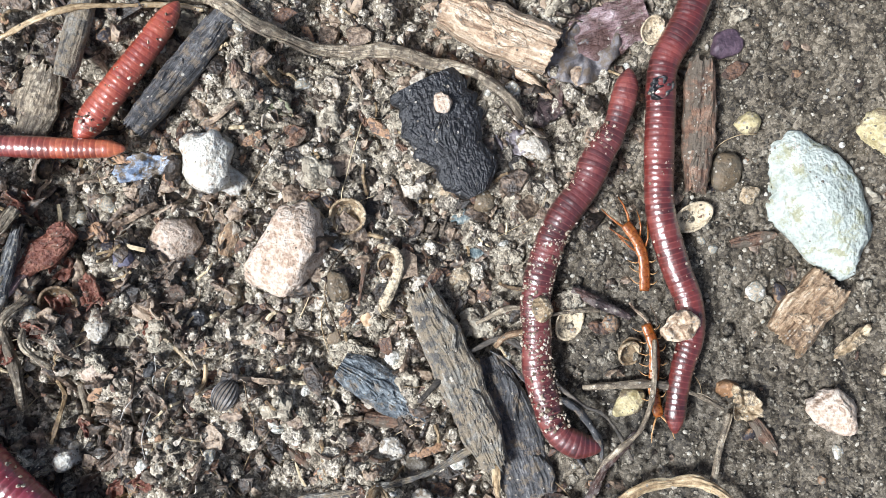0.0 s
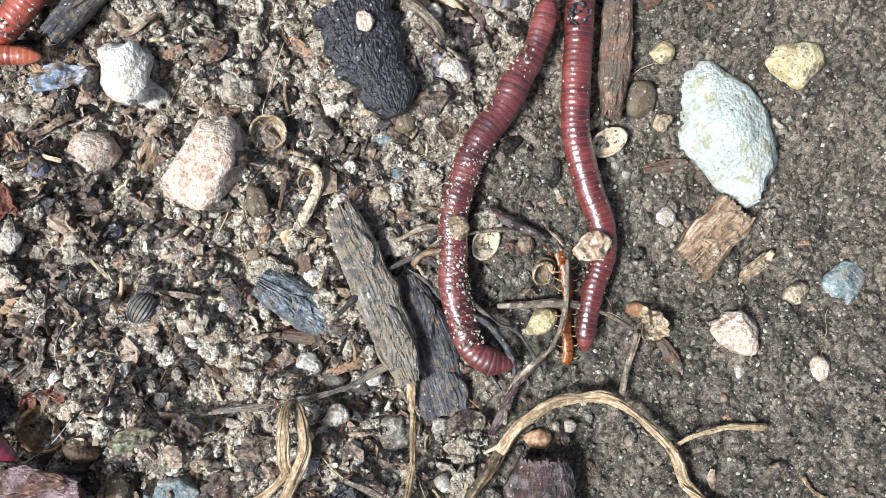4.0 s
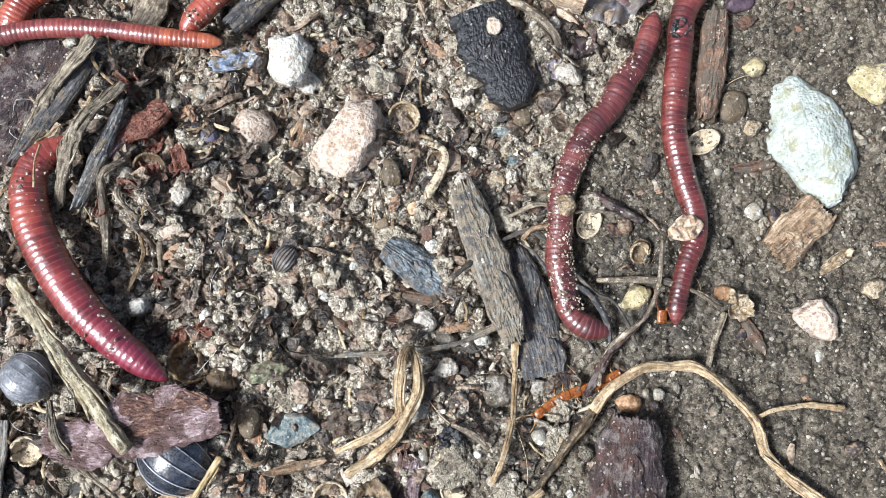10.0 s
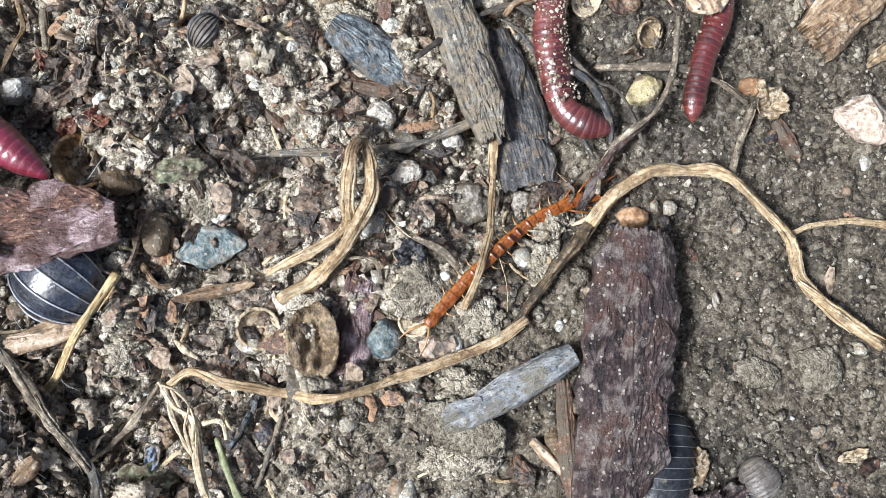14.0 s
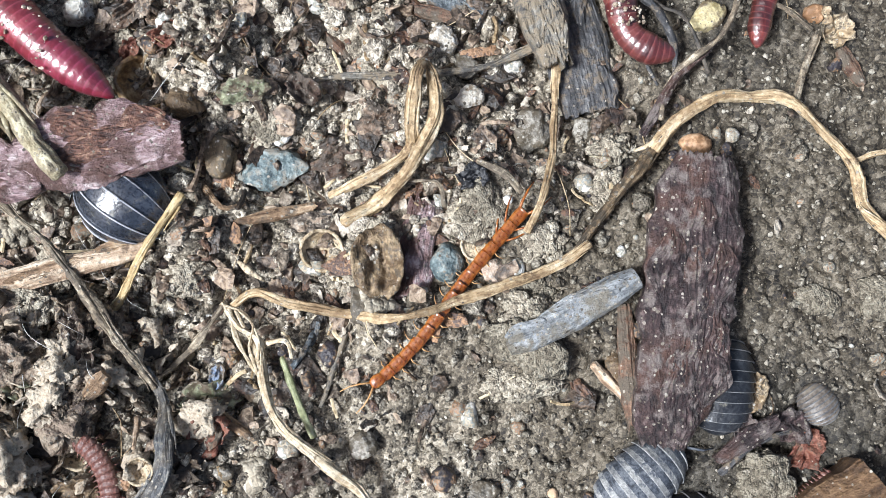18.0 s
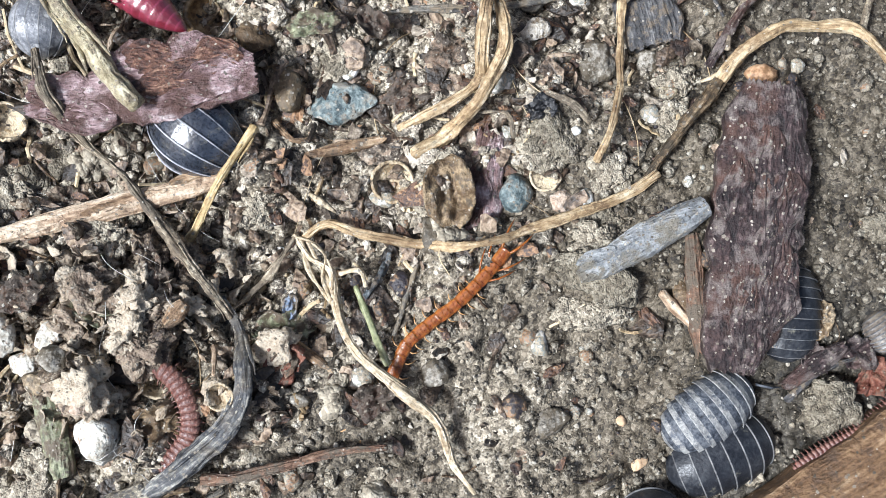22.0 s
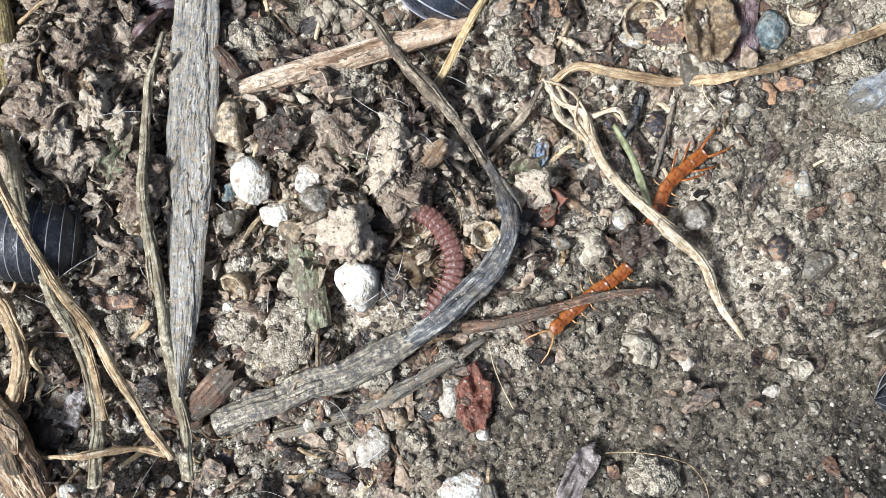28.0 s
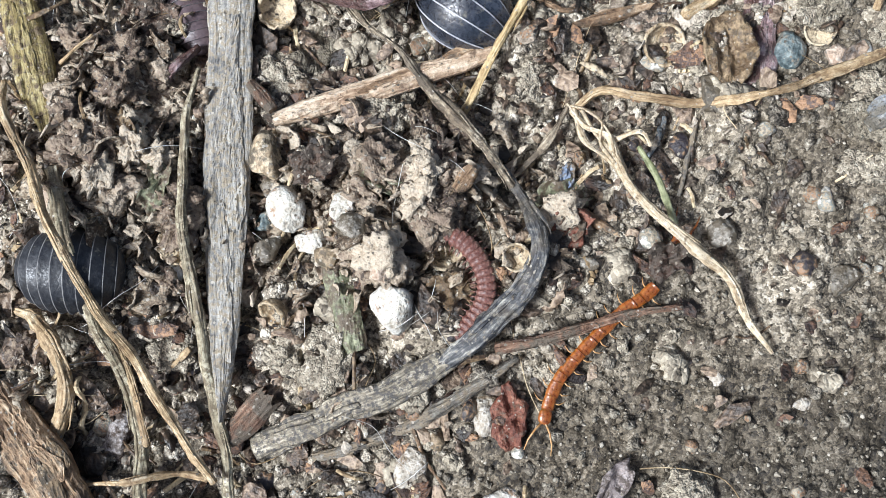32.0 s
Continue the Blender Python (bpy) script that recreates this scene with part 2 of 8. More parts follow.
PALE_STONE = surface("pale_pink_stone", [(0.10, (0.30, 0.195, 0.13)), (0.38, (0.50, 0.385, 0.295)), (0.75, (0.62, 0.52, 0.43))], 2.0, 0.65, 0.9, 0.5, 0.35, dirt=(0.29, 0.20, 0.14), dirt_amount=0.36, grit=0.12)
GREEN_STONE = surface("pale_green_stone", [(0.15, (0.25, 0.275, 0.235)), (0.42, (0.375, 0.405, 0.36)), (0.8, (0.49, 0.515, 0.47))], 3, 0.6, 0.9, 0.5, 0.35, dirt=(0.29, 0.285, 0.185), dirt_amount=0.37, grit=0.08)
WHITE_STONE = surface("white_stone", [(0.15, (0.28, 0.235, 0.18)), (0.5, (0.48, 0.435, 0.365)), (0.85, (0.63, 0.60, 0.55))], 1.6, 0.6, 0.9, 0.45, 0.35, dirt=(0.20, 0.15, 0.10), dirt_amount=0.38, grit=0.2)
CHALK = surface("chalk", [(0.15, (0.37, 0.32, 0.25)), (0.5, (0.56, 0.53, 0.46)), (0.85, (0.70, 0.69, 0.65))], 1.8, 0.7, 0.9, 0.5, 0.3, dirt=(0.30, 0.20, 0.13), dirt_amount=0.34, grit=0.12)
TAN_STONE = surface("tan_stone", [(0.2, (0.14, 0.10, 0.06)), (0.5, (0.36, 0.27, 0.17)), (0.8, (0.58, 0.48, 0.34))], 2, 0.6, 0.6, 0.5, 0.4, dirt=(0.10, 0.08, 0.055), dirt_amount=0.42, vary="object", grit=0.25)
YELLOW_STONE = surface("yellow_stone", [(0.2, (0.28, 0.22, 0.10)), (0.5, (0.52, 0.44, 0.25)), (0.8, (0.68, 0.60, 0.40))], 3, 0.6, 0.5, 0.5, 0.4, dirt=(0.17, 0.13, 0.08), dirt_amount=0.40, grit=0.25)
GREY_STONE = surface("grey_stone", [(0.2, (0.08, 0.07, 0.055)), (0.5, (0.19, 0.17, 0.14)), (0.8, (0.36, 0.33, 0.28))], 2, 0.6, 0.6, 0.5, 0.4, dirt=(0.10, 0.08, 0.055), dirt_amount=0.45, vary="object", grit=0.50)
BLUE_STONE = surface("blue_grey_stone", [(0.2, (0.05, 0.07, 0.075)), (0.5, (0.14, 0.18, 0.18)), (0.8, (0.32, 0.36, 0.34))], 2, 0.6, 0.7, 0.5, 0.4, dirt=(0.25, 0.23, 0.19), dirt_amount=0.38, grit=0.30)
ORANGE_SEED = surface("orange_seed", [(0.2, (0.20, 0.105, 0.05)), (0.5, (0.42, 0.245, 0.135)), (0.8, (0.58, 0.40, 0.25))], 1.5, 0.55, 0.3, 0.4, 0.4, vary="object")
CHARCOAL = surface("charcoal", [(0.2, (0.0035, 0.0035, 0.0045)), (0.6, (0.011, 0.011, 0.013)), (0.9, (0.04, 0.04, 0.042))], 1.2, 0.45, 0.9, 0.5, 0.6, dirt=(0.17, 0.15, 0.11), dirt_amount=0.26, grit=0.10)
BARK = surface("brown_bark", [(0.1, (0.009, 0.006, 0.006)), (0.45, (0.027, 0.015, 0.015)), (0.70, (0.056, 0.033, 0.032)), (0.95, (0.150, 0.105, 0.098))], 1.6, 0.55, 1.0, 0.4, 0.5, along=(1, 1, 0.5), grained=True, dirt=(0.165, 0.135, 0.122), dirt_amount=0.37, grit=0.35, patch=((0.105, 0.050, 0.034), 0.36, 7.0))
PINK_BARK = surface("pinkish_bark", [(0.1, (0.095, 0.050, 0.050)), (0.40, (0.24, 0.150, 0.150)), (0.7, (0.42, 0.305, 0.305)), (0.98, (0.68, 0.58, 0.57))], 1.6, 0.5, 1.0, 0.4, 0.5, along=(1, 1, 0.4), grained=True, dirt=(0.075, 0.036, 0.028), dirt_amount=0.38, grit=0.22, patch=((0.070, 0.026, 0.015), 0.44, 4.5), coat=0.35)
WET_BARK = surface("wet_red_bark", [(0.1, (0.020, 0.009, 0.007)), (0.4, (0.070, 0.028, 0.019)), (0.7, (0.16, 0.072, 0.044)), (0.98, (0.36, 0.22, 0.15))], 1.6, 0.45, 1.0, 0.4, 0.5, along=(1, 1, 0.5), grained=True, grit=0.15, coat=0.5)
GREY_WOOD = surface("weathered_grey_wood", [(0.1, (0.030, 0.027, 0.024)), (0.4, (0.135, 0.122, 0.102)), (0.7, (0.30, 0.28, 0.24)), (0.98, (0.56, 0.52, 0.44))], 0.8, 0.7, 1.0, 0.3, 0.3, along=(1, 1, 0.13), grained=True, dirt=(0.23, 0.185, 0.13), dirt_amount=0.43, grit=0.3, patch=((0.060, 0.057, 0.056), 0.40, 5.0))
DARK_WOOD = surface("dark_wet_wood", [(0.1, (0.011, 0.011, 0.012)), (0.45, (0.048, 0.047, 0.049)), (0.7, (0.11, 0.107, 0.108)), (0.98, (0.26, 0.25, 0.235))], 1.0, 0.6, 1.0, 0.3, 0.5, along=(1, 1, 0.16), grained=True, dirt=(0.17, 0.13, 0.09), dirt_amount=0.37, grit=0.16)
BLUE_WOOD = surface("blue_grey_charred_wood", [(0.15, (0.026, 0.031, 0.036)), (0.45, (0.110, 0.128, 0.140)), (0.7, (0.225, 0.250, 0.262)), (0.95, (0.45, 0.475, 0.46))], 1.3, 0.65, 1.0, 0.5, 0.4, along=(1, 1, 0.8), grained=True, dirt=(0.19, 0.15, 0.11), dirt_amount=0.35, grit=0.25)
TAN_WOOD = surface("tan_wood", [(0.1, (0.085, 0.046, 0.024)), (0.42, (0.26, 0.165, 0.095)), (0.7, (0.44, 0.315, 0.20)), (0.98, (0.66, 0.54, 0.40))], 1.6, 0.6, 0.9, 0.4, 0.4, along=(1, 1, 0.12), grained=True, dirt=(0.10, 0.072, 0.05), dirt_amount=0.36, grit=0.25)
SOILED_ROOT = surface("soil_stained_root", [(0.1, (0.05, 0.032, 0.018)), (0.4, (0.125, 0.083, 0.046)), (0.65, (0.22, 0.155, 0.09)), (0.95, (0.40, 0.31, 0.20))], 0.9, 0.6, 1.0, 0.22, 0.35, along=(0.8, 0.8, 0.16), grained=True, dirt=(0.05, 0.038, 0.025), dirt_amount=0.42, grit=0.25)
GOLD_STRAW = surface("golden_straw", [(0.1, (0.22, 0.14, 0.060)), (0.4, (0.42, 0.30, 0.145)), (0.7, (0.58, 0.46, 0.26)), (0.98, (0.74, 0.65, 0.44))], 0.9, 0.5, 0.7, 0.3, 0.4, along=(1, 1, 0.06), grained=True, dirt=(0.12, 0.08, 0.05), dirt_amount=0.30, grit=0.10)
PALE_TAN = surface("pale_pinkish_wood", [(0.1, (0.20, 0.122, 0.076)), (0.42, (0.44, 0.31, 0.205)), (0.7, (0.64, 0.51, 0.375)), (0.98, (0.82, 0.73, 0.60))], 1.4, 0.6, 0.9, 0.4, 0.4, along=(1, 1, 0.10), grained=True, dirt=(0.14, 0.09, 0.058), dirt_amount=0.32, grit=0.12)
RED_WOOD = surface("reddish_wood", [(0.1, (0.050, 0.024, 0.016)), (0.42, (0.155, 0.085, 0.053)), (0.7, (0.30, 0.18, 0.12)), (0.98, (0.50, 0.36, 0.26))], 1.6, 0.6, 0.9, 0.4, 0.4, along=(1, 1, 0.12), grained=True, dirt=(0.12, 0.095, 0.07), dirt_amount=0.42, grit=0.30)
LOG = surface("split_firewood", [(0.1, (0.050, 0.026, 0.013)), (0.4, (0.130, 0.072, 0.036)), (0.7, (0.225, 0.132, 0.068)), (0.98, (0.376, 0.264, 0.160))], 1.6, 0.6, 0.8, 0.5, 0.4, along=(1, 1, 0.035), grained=True, dirt=(0.09, 0.055, 0.035), dirt_amount=0.37, grit=0.12)
STRAW = surface("dry_straw", [(0.1, (0.19, 0.120, 0.062)), (0.36, (0.38, 0.265, 0.145)), (0.62, (0.55, 0.42, 0.26)), (0.95, (0.76, 0.66, 0.48))], 0.8, 0.6, 1.0, 0.22, 0.35, along=(0.8, 0.8, 0.13), grained=True, dirt=(0.16, 0.10, 0.055), dirt_amount=0.34, grit=0.10, patch=((0.19, 0.118, 0.06), 0.36, 5.0))
ROOT = surface("grey_root", [(0.1, (0.085, 0.064, 0.044)), (0.38, (0.215, 0.168, 0.115)), (0.65, (0.38, 0.315, 0.225)), (0.95, (0.68, 0.60, 0.46))], 0.7, 0.65, 0.9, 0.22, 0.35, along=(0.8, 0.8, 0.15), grained=True, dirt=(0.10, 0.078, 0.056), dirt_amount=0.40, grit=0.16, patch=((0.055, 0.045, 0.036), 0.36, 5.0))
WEATHERED = surface("weathered_black_stalk", [(0.12, (0.013, 0.014, 0.017)), (0.40, (0.045, 0.047, 0.052)), (0.64, (0.13, 0.13, 0.128)), (0.95, (0.46, 0.44, 0.38))], 0.36, 0.55, 1.0, 0.14, 0.45, along=(1.0, 1.0, 0.06), grained=True, dirt=(0.27, 0.235, 0.18), dirt_amount=0.34, grit=0.25, patch=((0.13, 0.10, 0.065), 0.33, 6.0))
SPLIT_STALK = surface("split_stalk_fibres", [(0.1, (0.055, 0.045, 0.033)), (0.4, (0.20, 0.17, 0.125)), (0.68, (0.37, 0.325, 0.245)), (0.95, (0.64, 0.58, 0.46))], 0.36, 0.65, 1.0, 0.16, 0.35, along=(1.0, 1.0, 0.06), grained=True, dirt=(0.075, 0.070, 0.066), dirt_amount=0.41, grit=0.2, patch=((0.12, 0.10, 0.075), 0.36, 5.0))
FIBRE_BARK = surface("fibrous_bark", [(0.1, (0.022, 0.017, 0.012)), (0.4, (0.105, 0.082, 0.055)), (0.68, (0.24, 0.195, 0.135)), (0.95, (0.46, 0.40, 0.29))], 0.5, 0.6, 1.0, 0.25, 0.4, along=(1.0, 1.0, 0.12), grained=True, dirt=(0.26, 0.21, 0.15), dirt_amount=0.38, grit=0.3)
RUST = surface("rust_red_bark", [(0.1, (0.045, 0.014, 0.009)), (0.45, (0.13, 0.042, 0.026)), (0.75, (0.24, 0.10, 0.065)), (0.98, (0.40, 0.22, 0.15))], 1.2, 0.6, 1.0, 0.4, 0.4, dirt=(0.10, 0.07, 0.05), dirt_amount=0.34, grit=0.2)
HUSK = surface("seed_husk", [(0.1, (0.11, 0.070, 0.038)), (0.45, (0.30, 0.215, 0.125)), (0.8, (0.56, 0.455, 0.31))], 1.4, 0.55, 0.8, 0.4, 0.4, dirt=(0.09, 0.068, 0.046), dirt_amount=0.37, vary="object", grit=0.30)
LEAF = surface("dead_leaf", [(0.1, (0.05, 0.028, 0.019)), (0.4, (0.155, 0.098, 0.066)), (0.7, (0.29, 0.215, 0.155)), (0.95, (0.46, 0.385, 0.30))], 1.5, 0.6, 0.9, 0.5, 0.4, dirt=(0.075, 0.058, 0.045), dirt_amount=0.44, vary="object", grit=0.45)
WAD = surface("rotted_leaf_wad", [(0.05, (0.038, 0.025, 0.018)), (0.35, (0.122, 0.083, 0.058)), (0.62, (0.24, 0.178, 0.128)), (0.95, (0.42, 0.345, 0.26))], 1.1, 0.6, 1.0, 0.35, 0.4, vary="object", dirt=(0.26, 0.20, 0.14), dirt_amount=0.40, grit=0.30)
MOSS_LEAF = surface("greenish_leaf", [(0.15, (0.06, 0.065, 0.035)), (0.45, (0.16, 0.165, 0.10)), (0.8, (0.33, 0.34, 0.22))], 2, 0.6, 0.5, 0.5, 0.4, dirt=(0.10, 0.075, 0.05), dirt_amount=0.42, grit=0.45)
SHRED = surface("leaf_shreds", [(0.05, (0.049, 0.037, 0.027)), (0.35, (0.152, 0.120, 0.089)), (0.62, (0.311, 0.259, 0.201)), (0.95, (0.561, 0.494, 0.403))], 1.0, 0.65, 1.0, 0.35, 0.3, vary="island")
GRASS = surface("green_straw", [(0.2, (0.12, 0.13, 0.06)), (0.5, (0.27, 0.28, 0.15)), (0.8, (0.46, 0.46, 0.30))], 2, 0.5, 0.5, 0.3, 0.4, along=(1, 1, 0.1), grained=True)
BLUE_FLAKE = surface("blue_flake", [(0.2, (0.09, 0.125, 0.19)), (0.5, (0.20, 0.25, 0.33)), (0.8, (0.40, 0.45, 0.52))], 1.5, 0.5, 0.6, 0.4, 0.5, dirt=(0.12, 0.09, 0.06), dirt_amount=0.42)
def skin(name, dark, mid, pale, pitch, gloss=0.9, tip=None):
    """Moist worm skin: darker along the back, with a pale line between the rings."""
    m, n, l, b = shader(name)
    at = n.new("ShaderNodeAttribute")
    at.attribute_name = "grain"
    sep = n.new("ShaderNodeSeparateXYZ")
    l.new(at.outputs["Vector"], sep.inputs[0])
    blot = n.new("ShaderNodeTexNoise")
    blot.inputs["Scale"].default_value, blot.inputs["Detail"].default_value = 260, 5
    l.new(at.outputs["Vector"], blot.inputs[0])
    r = ramp(n, [(0.42, dark), (0.58, mid), (0.78, pale)])
    ph = n.new("ShaderNodeMath")
    ph.operation = "MULTIPLY"
    ph.inputs[1].default_value = 1000 / pitch
    l.new(sep.outputs[2], ph.inputs[0])
    whole = n.new("ShaderNodeMath")
    whole.operation = "FLOOR"
    l.new(ph.outputs[0], whole.inputs[0])
    each = n.new("ShaderNodeTexWhiteNoise")
    each.noise_dimensions = "1D"
    l.new(whole.outputs[0], each.inputs["W"])
    tone = n.new("ShaderNodeMath")
    tone.operation = "MULTIPLY_ADD"
    tone.inputs[1].default_value = 0.16
    l.new(each.outputs[0], tone.inputs[0])
    l.new(blot.outputs[0], tone.inputs[2])
    l.new(tone.outputs[0], r.inputs[0])
    fr = n.new("ShaderNodeMath")
    fr.operation = "FRACT"
    l.new(ph.outputs[0], fr.inputs[0])
    line = ramp(n, [(0.0, (1, 1, 1)), (0.10, (0.8, 0.8, 0.8)), (0.24, (0, 0, 0)), (0.92, (0, 0, 0)), (1.0, (1, 1, 1))])
    l.new(fr.outputs[0], line.inputs[0])
    amount = n.new("ShaderNodeMath")
    amount.operation = "MULTIPLY"
    amount.inputs[1].default_value = 0.34
    l.new(line.outputs[0], amount.inputs[0])
    mx = n.new("ShaderNodeMix")
    mx.data_type = "RGBA"
    l.new(amount.outputs[0], mx.inputs[0])
    l.new(r.outputs[0], mx.inputs[6])
    mx.inputs[7].default_value = (*[min(1, c * 1.5 + 0.03) for c in pale], 1)
    out = mx.outputs[2]
    if tip:
        way = n.new("ShaderNodeMapRange")
        way.inputs["From Min"].default_value, way.inputs["From Max"].default_value = tip[1] * MM, tip[2] * MM
        l.new(sep.outputs[2], way.inputs[0])
        tm = n.new("ShaderNodeMix")
        tm.data_type, tm.blend_type = "RGBA", "MULTIPLY"
        l.new(way.outputs[0], tm.inputs[0])
        l.new(out, tm.inputs[6])
        tm.inputs[7].default_value = (*tip[0], 1)
        out = tm.outputs[2]
    l.new(out, b.inputs["Base Color"])
    b.inputs["Roughness"].default_value, b.inputs["Specular IOR Level"].default_value = 0.62 - 0.3 * gloss, 0.55
    b.inputs["Coat Weight"].default_value, b.inputs["Coat Roughness"].default_value, b.inputs["Coat IOR"].default_value = gloss, 0.17, 1.7
    b.inputs["Subsurface Weight"].default_value, b.inputs["Subsurface Radius"].default_value, b.inputs["Subsurface Scale"].default_value = 0.15, (0.0010, 0.0003, 0.0002), 1.0
    fine = n.new("ShaderNodeTexNoise")
    fine.inputs["Scale"].default_value, fine.inputs["Detail"].default_value = 1900, 3
    l.new(at.outputs["Vector"], fine.inputs[0])
    bp = n.new("ShaderNodeBump")
    bp.inputs["Strength"].default_value, bp.inputs["Distance"].default_value = 0.55, 0.00014
    l.new(fine.outputs[0], bp.inputs["Height"])
    l.new(bp.outputs[0], b.inputs["Normal"])
    l.new(bp.outputs[0], b.inputs["Coat Normal"])
    return m


WORM = skin("worm_skin", (0.048, 0.008, 0.007), (0.112, 0.017, 0.014), (0.20, 0.044, 0.034), 0.62)
DULL_WORM = skin("dull_worm_skin", (0.044, 0.009, 0.009), (0.098, 0.018, 0.017), (0.19, 0.050, 0.042), 0.62, 0.7, tip=((1.5, 1.5, 1.3), 9, 2))
BIG_WORM = skin("crimson_worm_skin", (0.13, 0.016, 0.012), (0.24, 0.034, 0.022), (0.36, 0.075, 0.045), 0.8, tip=((0.68, 0.44, 1.30), 14, 34))
PINK_WORM = skin("pinkish_worm_skin", (0.10, 0.016, 0.015), (0.19, 0.033, 0.028), (0.30, 0.075, 0.055), 0.62, 0.75, tip=((1.5, 1.7, 0.95), 22, 28))
ORANGE_WORM = skin("orange_worm_skin", (0.19, 0.026, 0.016), (0.30, 0.055, 0.030), (0.42, 0.11, 0.06), 0.62)
LARVA = surface("pink_larva_skin", [(0.15, (0.055, 0.020, 0.016)), (0.45, (0.125, 0.048, 0.037)), (0.75, (0.24, 0.125, 0.098))], 0.9, 0.42, 0.6, 0.3, 0.5, see=0.1, coat=0.25)
PILL = surface("slate_shell", [(0.15, (0.008, 0.009, 0.012)), (0.5, (0.018, 0.020, 0.025)), (0.85, (0.045, 0.048, 0.054))], 2.0, 0.45, 0.25, 0.3, 0.35, coat=0.15, dirt=(0.15, 0.14, 0.11), dirt_amount=0.29)
GREY_PILL = surface("pale_grey_shell", [(0.15, (0.075, 0.080, 0.092)), (0.5, (0.16, 0.166, 0.182)), (0.85, (0.33, 0.335, 0.35))], 1.6, 0.40, 0.3, 0.3, 0.5, coat=0.5, dirt=(0.42, 0.42, 0.42), dirt_amount=0.33)
PILL_EDGE = surface("pale_shell_edge", [(0.2, (0.06, 0.06, 0.063)), (0.6, (0.15, 0.15, 0.15))], 1.5, 0.4, 0.2, 0.3, 0.5)
SHINY_PILL = surface("shiny_slate_shell", [(0.15, (0.009, 0.012, 0.018)), (0.5, (0.020, 0.025, 0.037)), (0.85, (0.048, 0.056, 0.074))], 2.0, 0.30, 0.2, 0.3, 0.6, coat=1.0, dirt=(0.15, 0.14, 0.11), dirt_amount=0.29)
FLAT_STALK = surface("bluish_grey_stalk", [(0.1, (0.070, 0.068, 0.065)), (0.4, (0.24, 0.232, 0.214)), (0.7, (0.43, 0.412, 0.37)), (0.98, (0.70, 0.66, 0.57))], 0.42, 0.62, 1.0, 0.18, 0.35, along=(1, 1, 0.05), grained=True, dirt=(0.27, 0.225, 0.16), dirt_amount=0.41, grit=0.34, patch=((0.085, 0.085, 0.088), 0.34, 3.4))
OLIVE_STALK = surface("olive_yellow_stalk", [(0.1, (0.085, 0.060, 0.018)), (0.4, (0.22, 0.165, 0.060)), (0.7, (0.38, 0.31, 0.14)), (0.98, (0.58, 0.52, 0.32))], 0.8, 0.5, 0.9, 0.3, 0.4, along=(1, 1, 0.08), grained=True, dirt=(0.11, 0.075, 0.04), dirt_amount=0.40, grit=0.2)
CRUST_STALK = surface("crusted_stalk", [(0.1, (0.20, 0.155, 0.088)), (0.4, (0.42, 0.355, 0.225)), (0.7, (0.60, 0.53, 0.37)), (0.98, (0.78, 0.72, 0.56))], 1.2, 0.7, 1.0, 0.5, 0.3, along=(1, 1, 0.4), grained=True, dirt=(0.26, 0.215, 0.15), dirt_amount=0.40, grit=0.3)
SILK = surface("silk", [(0.2, (0.5, 0.49, 0.46)), (0.8, (0.75, 0.74, 0.70))], 2, 0.5, 0.0, 0.3, 0.5)
CREAM_ROOT = surface("cream_root", [(0.1, (0.26, 0.185, 0.11)), (0.36, (0.48, 0.375, 0.245)), (0.62, (0.65, 0.55, 0.40)), (0.95, (0.82, 0.75, 0.60))], 0.8, 0.6, 1.0, 0.22, 0.35, along=(0.8, 0.8, 0.15), grained=True, dirt=(0.20, 0.14, 0.085), dirt_amount=0.33, grit=0.08)
PALE_STALK = surface("pale_grey_stalk", [(0.1, (0.13, 0.105, 0.065)), (0.4, (0.34, 0.295, 0.20)), (0.7, (0.54, 0.49, 0.355)), (0.98, (0.78, 0.72, 0.55))], 0.7, 0.65, 0.9, 0.22, 0.35, along=(1, 1, 0.09), grained=True, dirt=(0.16, 0.125, 0.08), dirt_amount=0.42, grit=0.2, patch=((0.20, 0.16, 0.10), 0.36, 6.0))
GRAVEL = surface("mixed_gravel", [(0.02, (0.030, 0.025, 0.029)), (0.18, (0.093, 0.072, 0.053)), (0.34, (0.281, 0.162, 0.089)), (0.48, (0.170, 0.166, 0.140)), (0.62, (0.391, 0.315, 0.221)), (0.76, (0.204, 0.221, 0.200)), (0.9, (0.527, 0.476, 0.399)), (1.0, (0.663, 0.646, 0.603))], 1.2, 0.5, 0.8, 0.35, 0.45, vary="island")
GRAVEL_STONE = surface("gravel_stone", [(0.02, (0.030, 0.025, 0.029)), (0.18, (0.093, 0.072, 0.053)), (0.34, (0.281, 0.162, 0.089)), (0.48, (0.170, 0.166, 0.140)), (0.62, (0.391, 0.315, 0.221)), (0.76, (0.204, 0.221, 0.200)), (0.9, (0.527, 0.476, 0.399)), (1.0, (0.663, 0.646, 0.603))], 1.2, 0.5, 0.8, 0.35, 0.45, vary="object", grit=0.2)
BARK_BIT = surface("bark_bits", [(0.02, (0.018, 0.012, 0.010)), (0.3, (0.065, 0.038, 0.027)), (0.5, (0.16, 0.085, 0.050)), (0.7, (0.085, 0.062, 0.055)), (0.9, (0.34, 0.20, 0.115))], 1.2, 0.6, 0.9, 0.35, 0.4, vary="island")
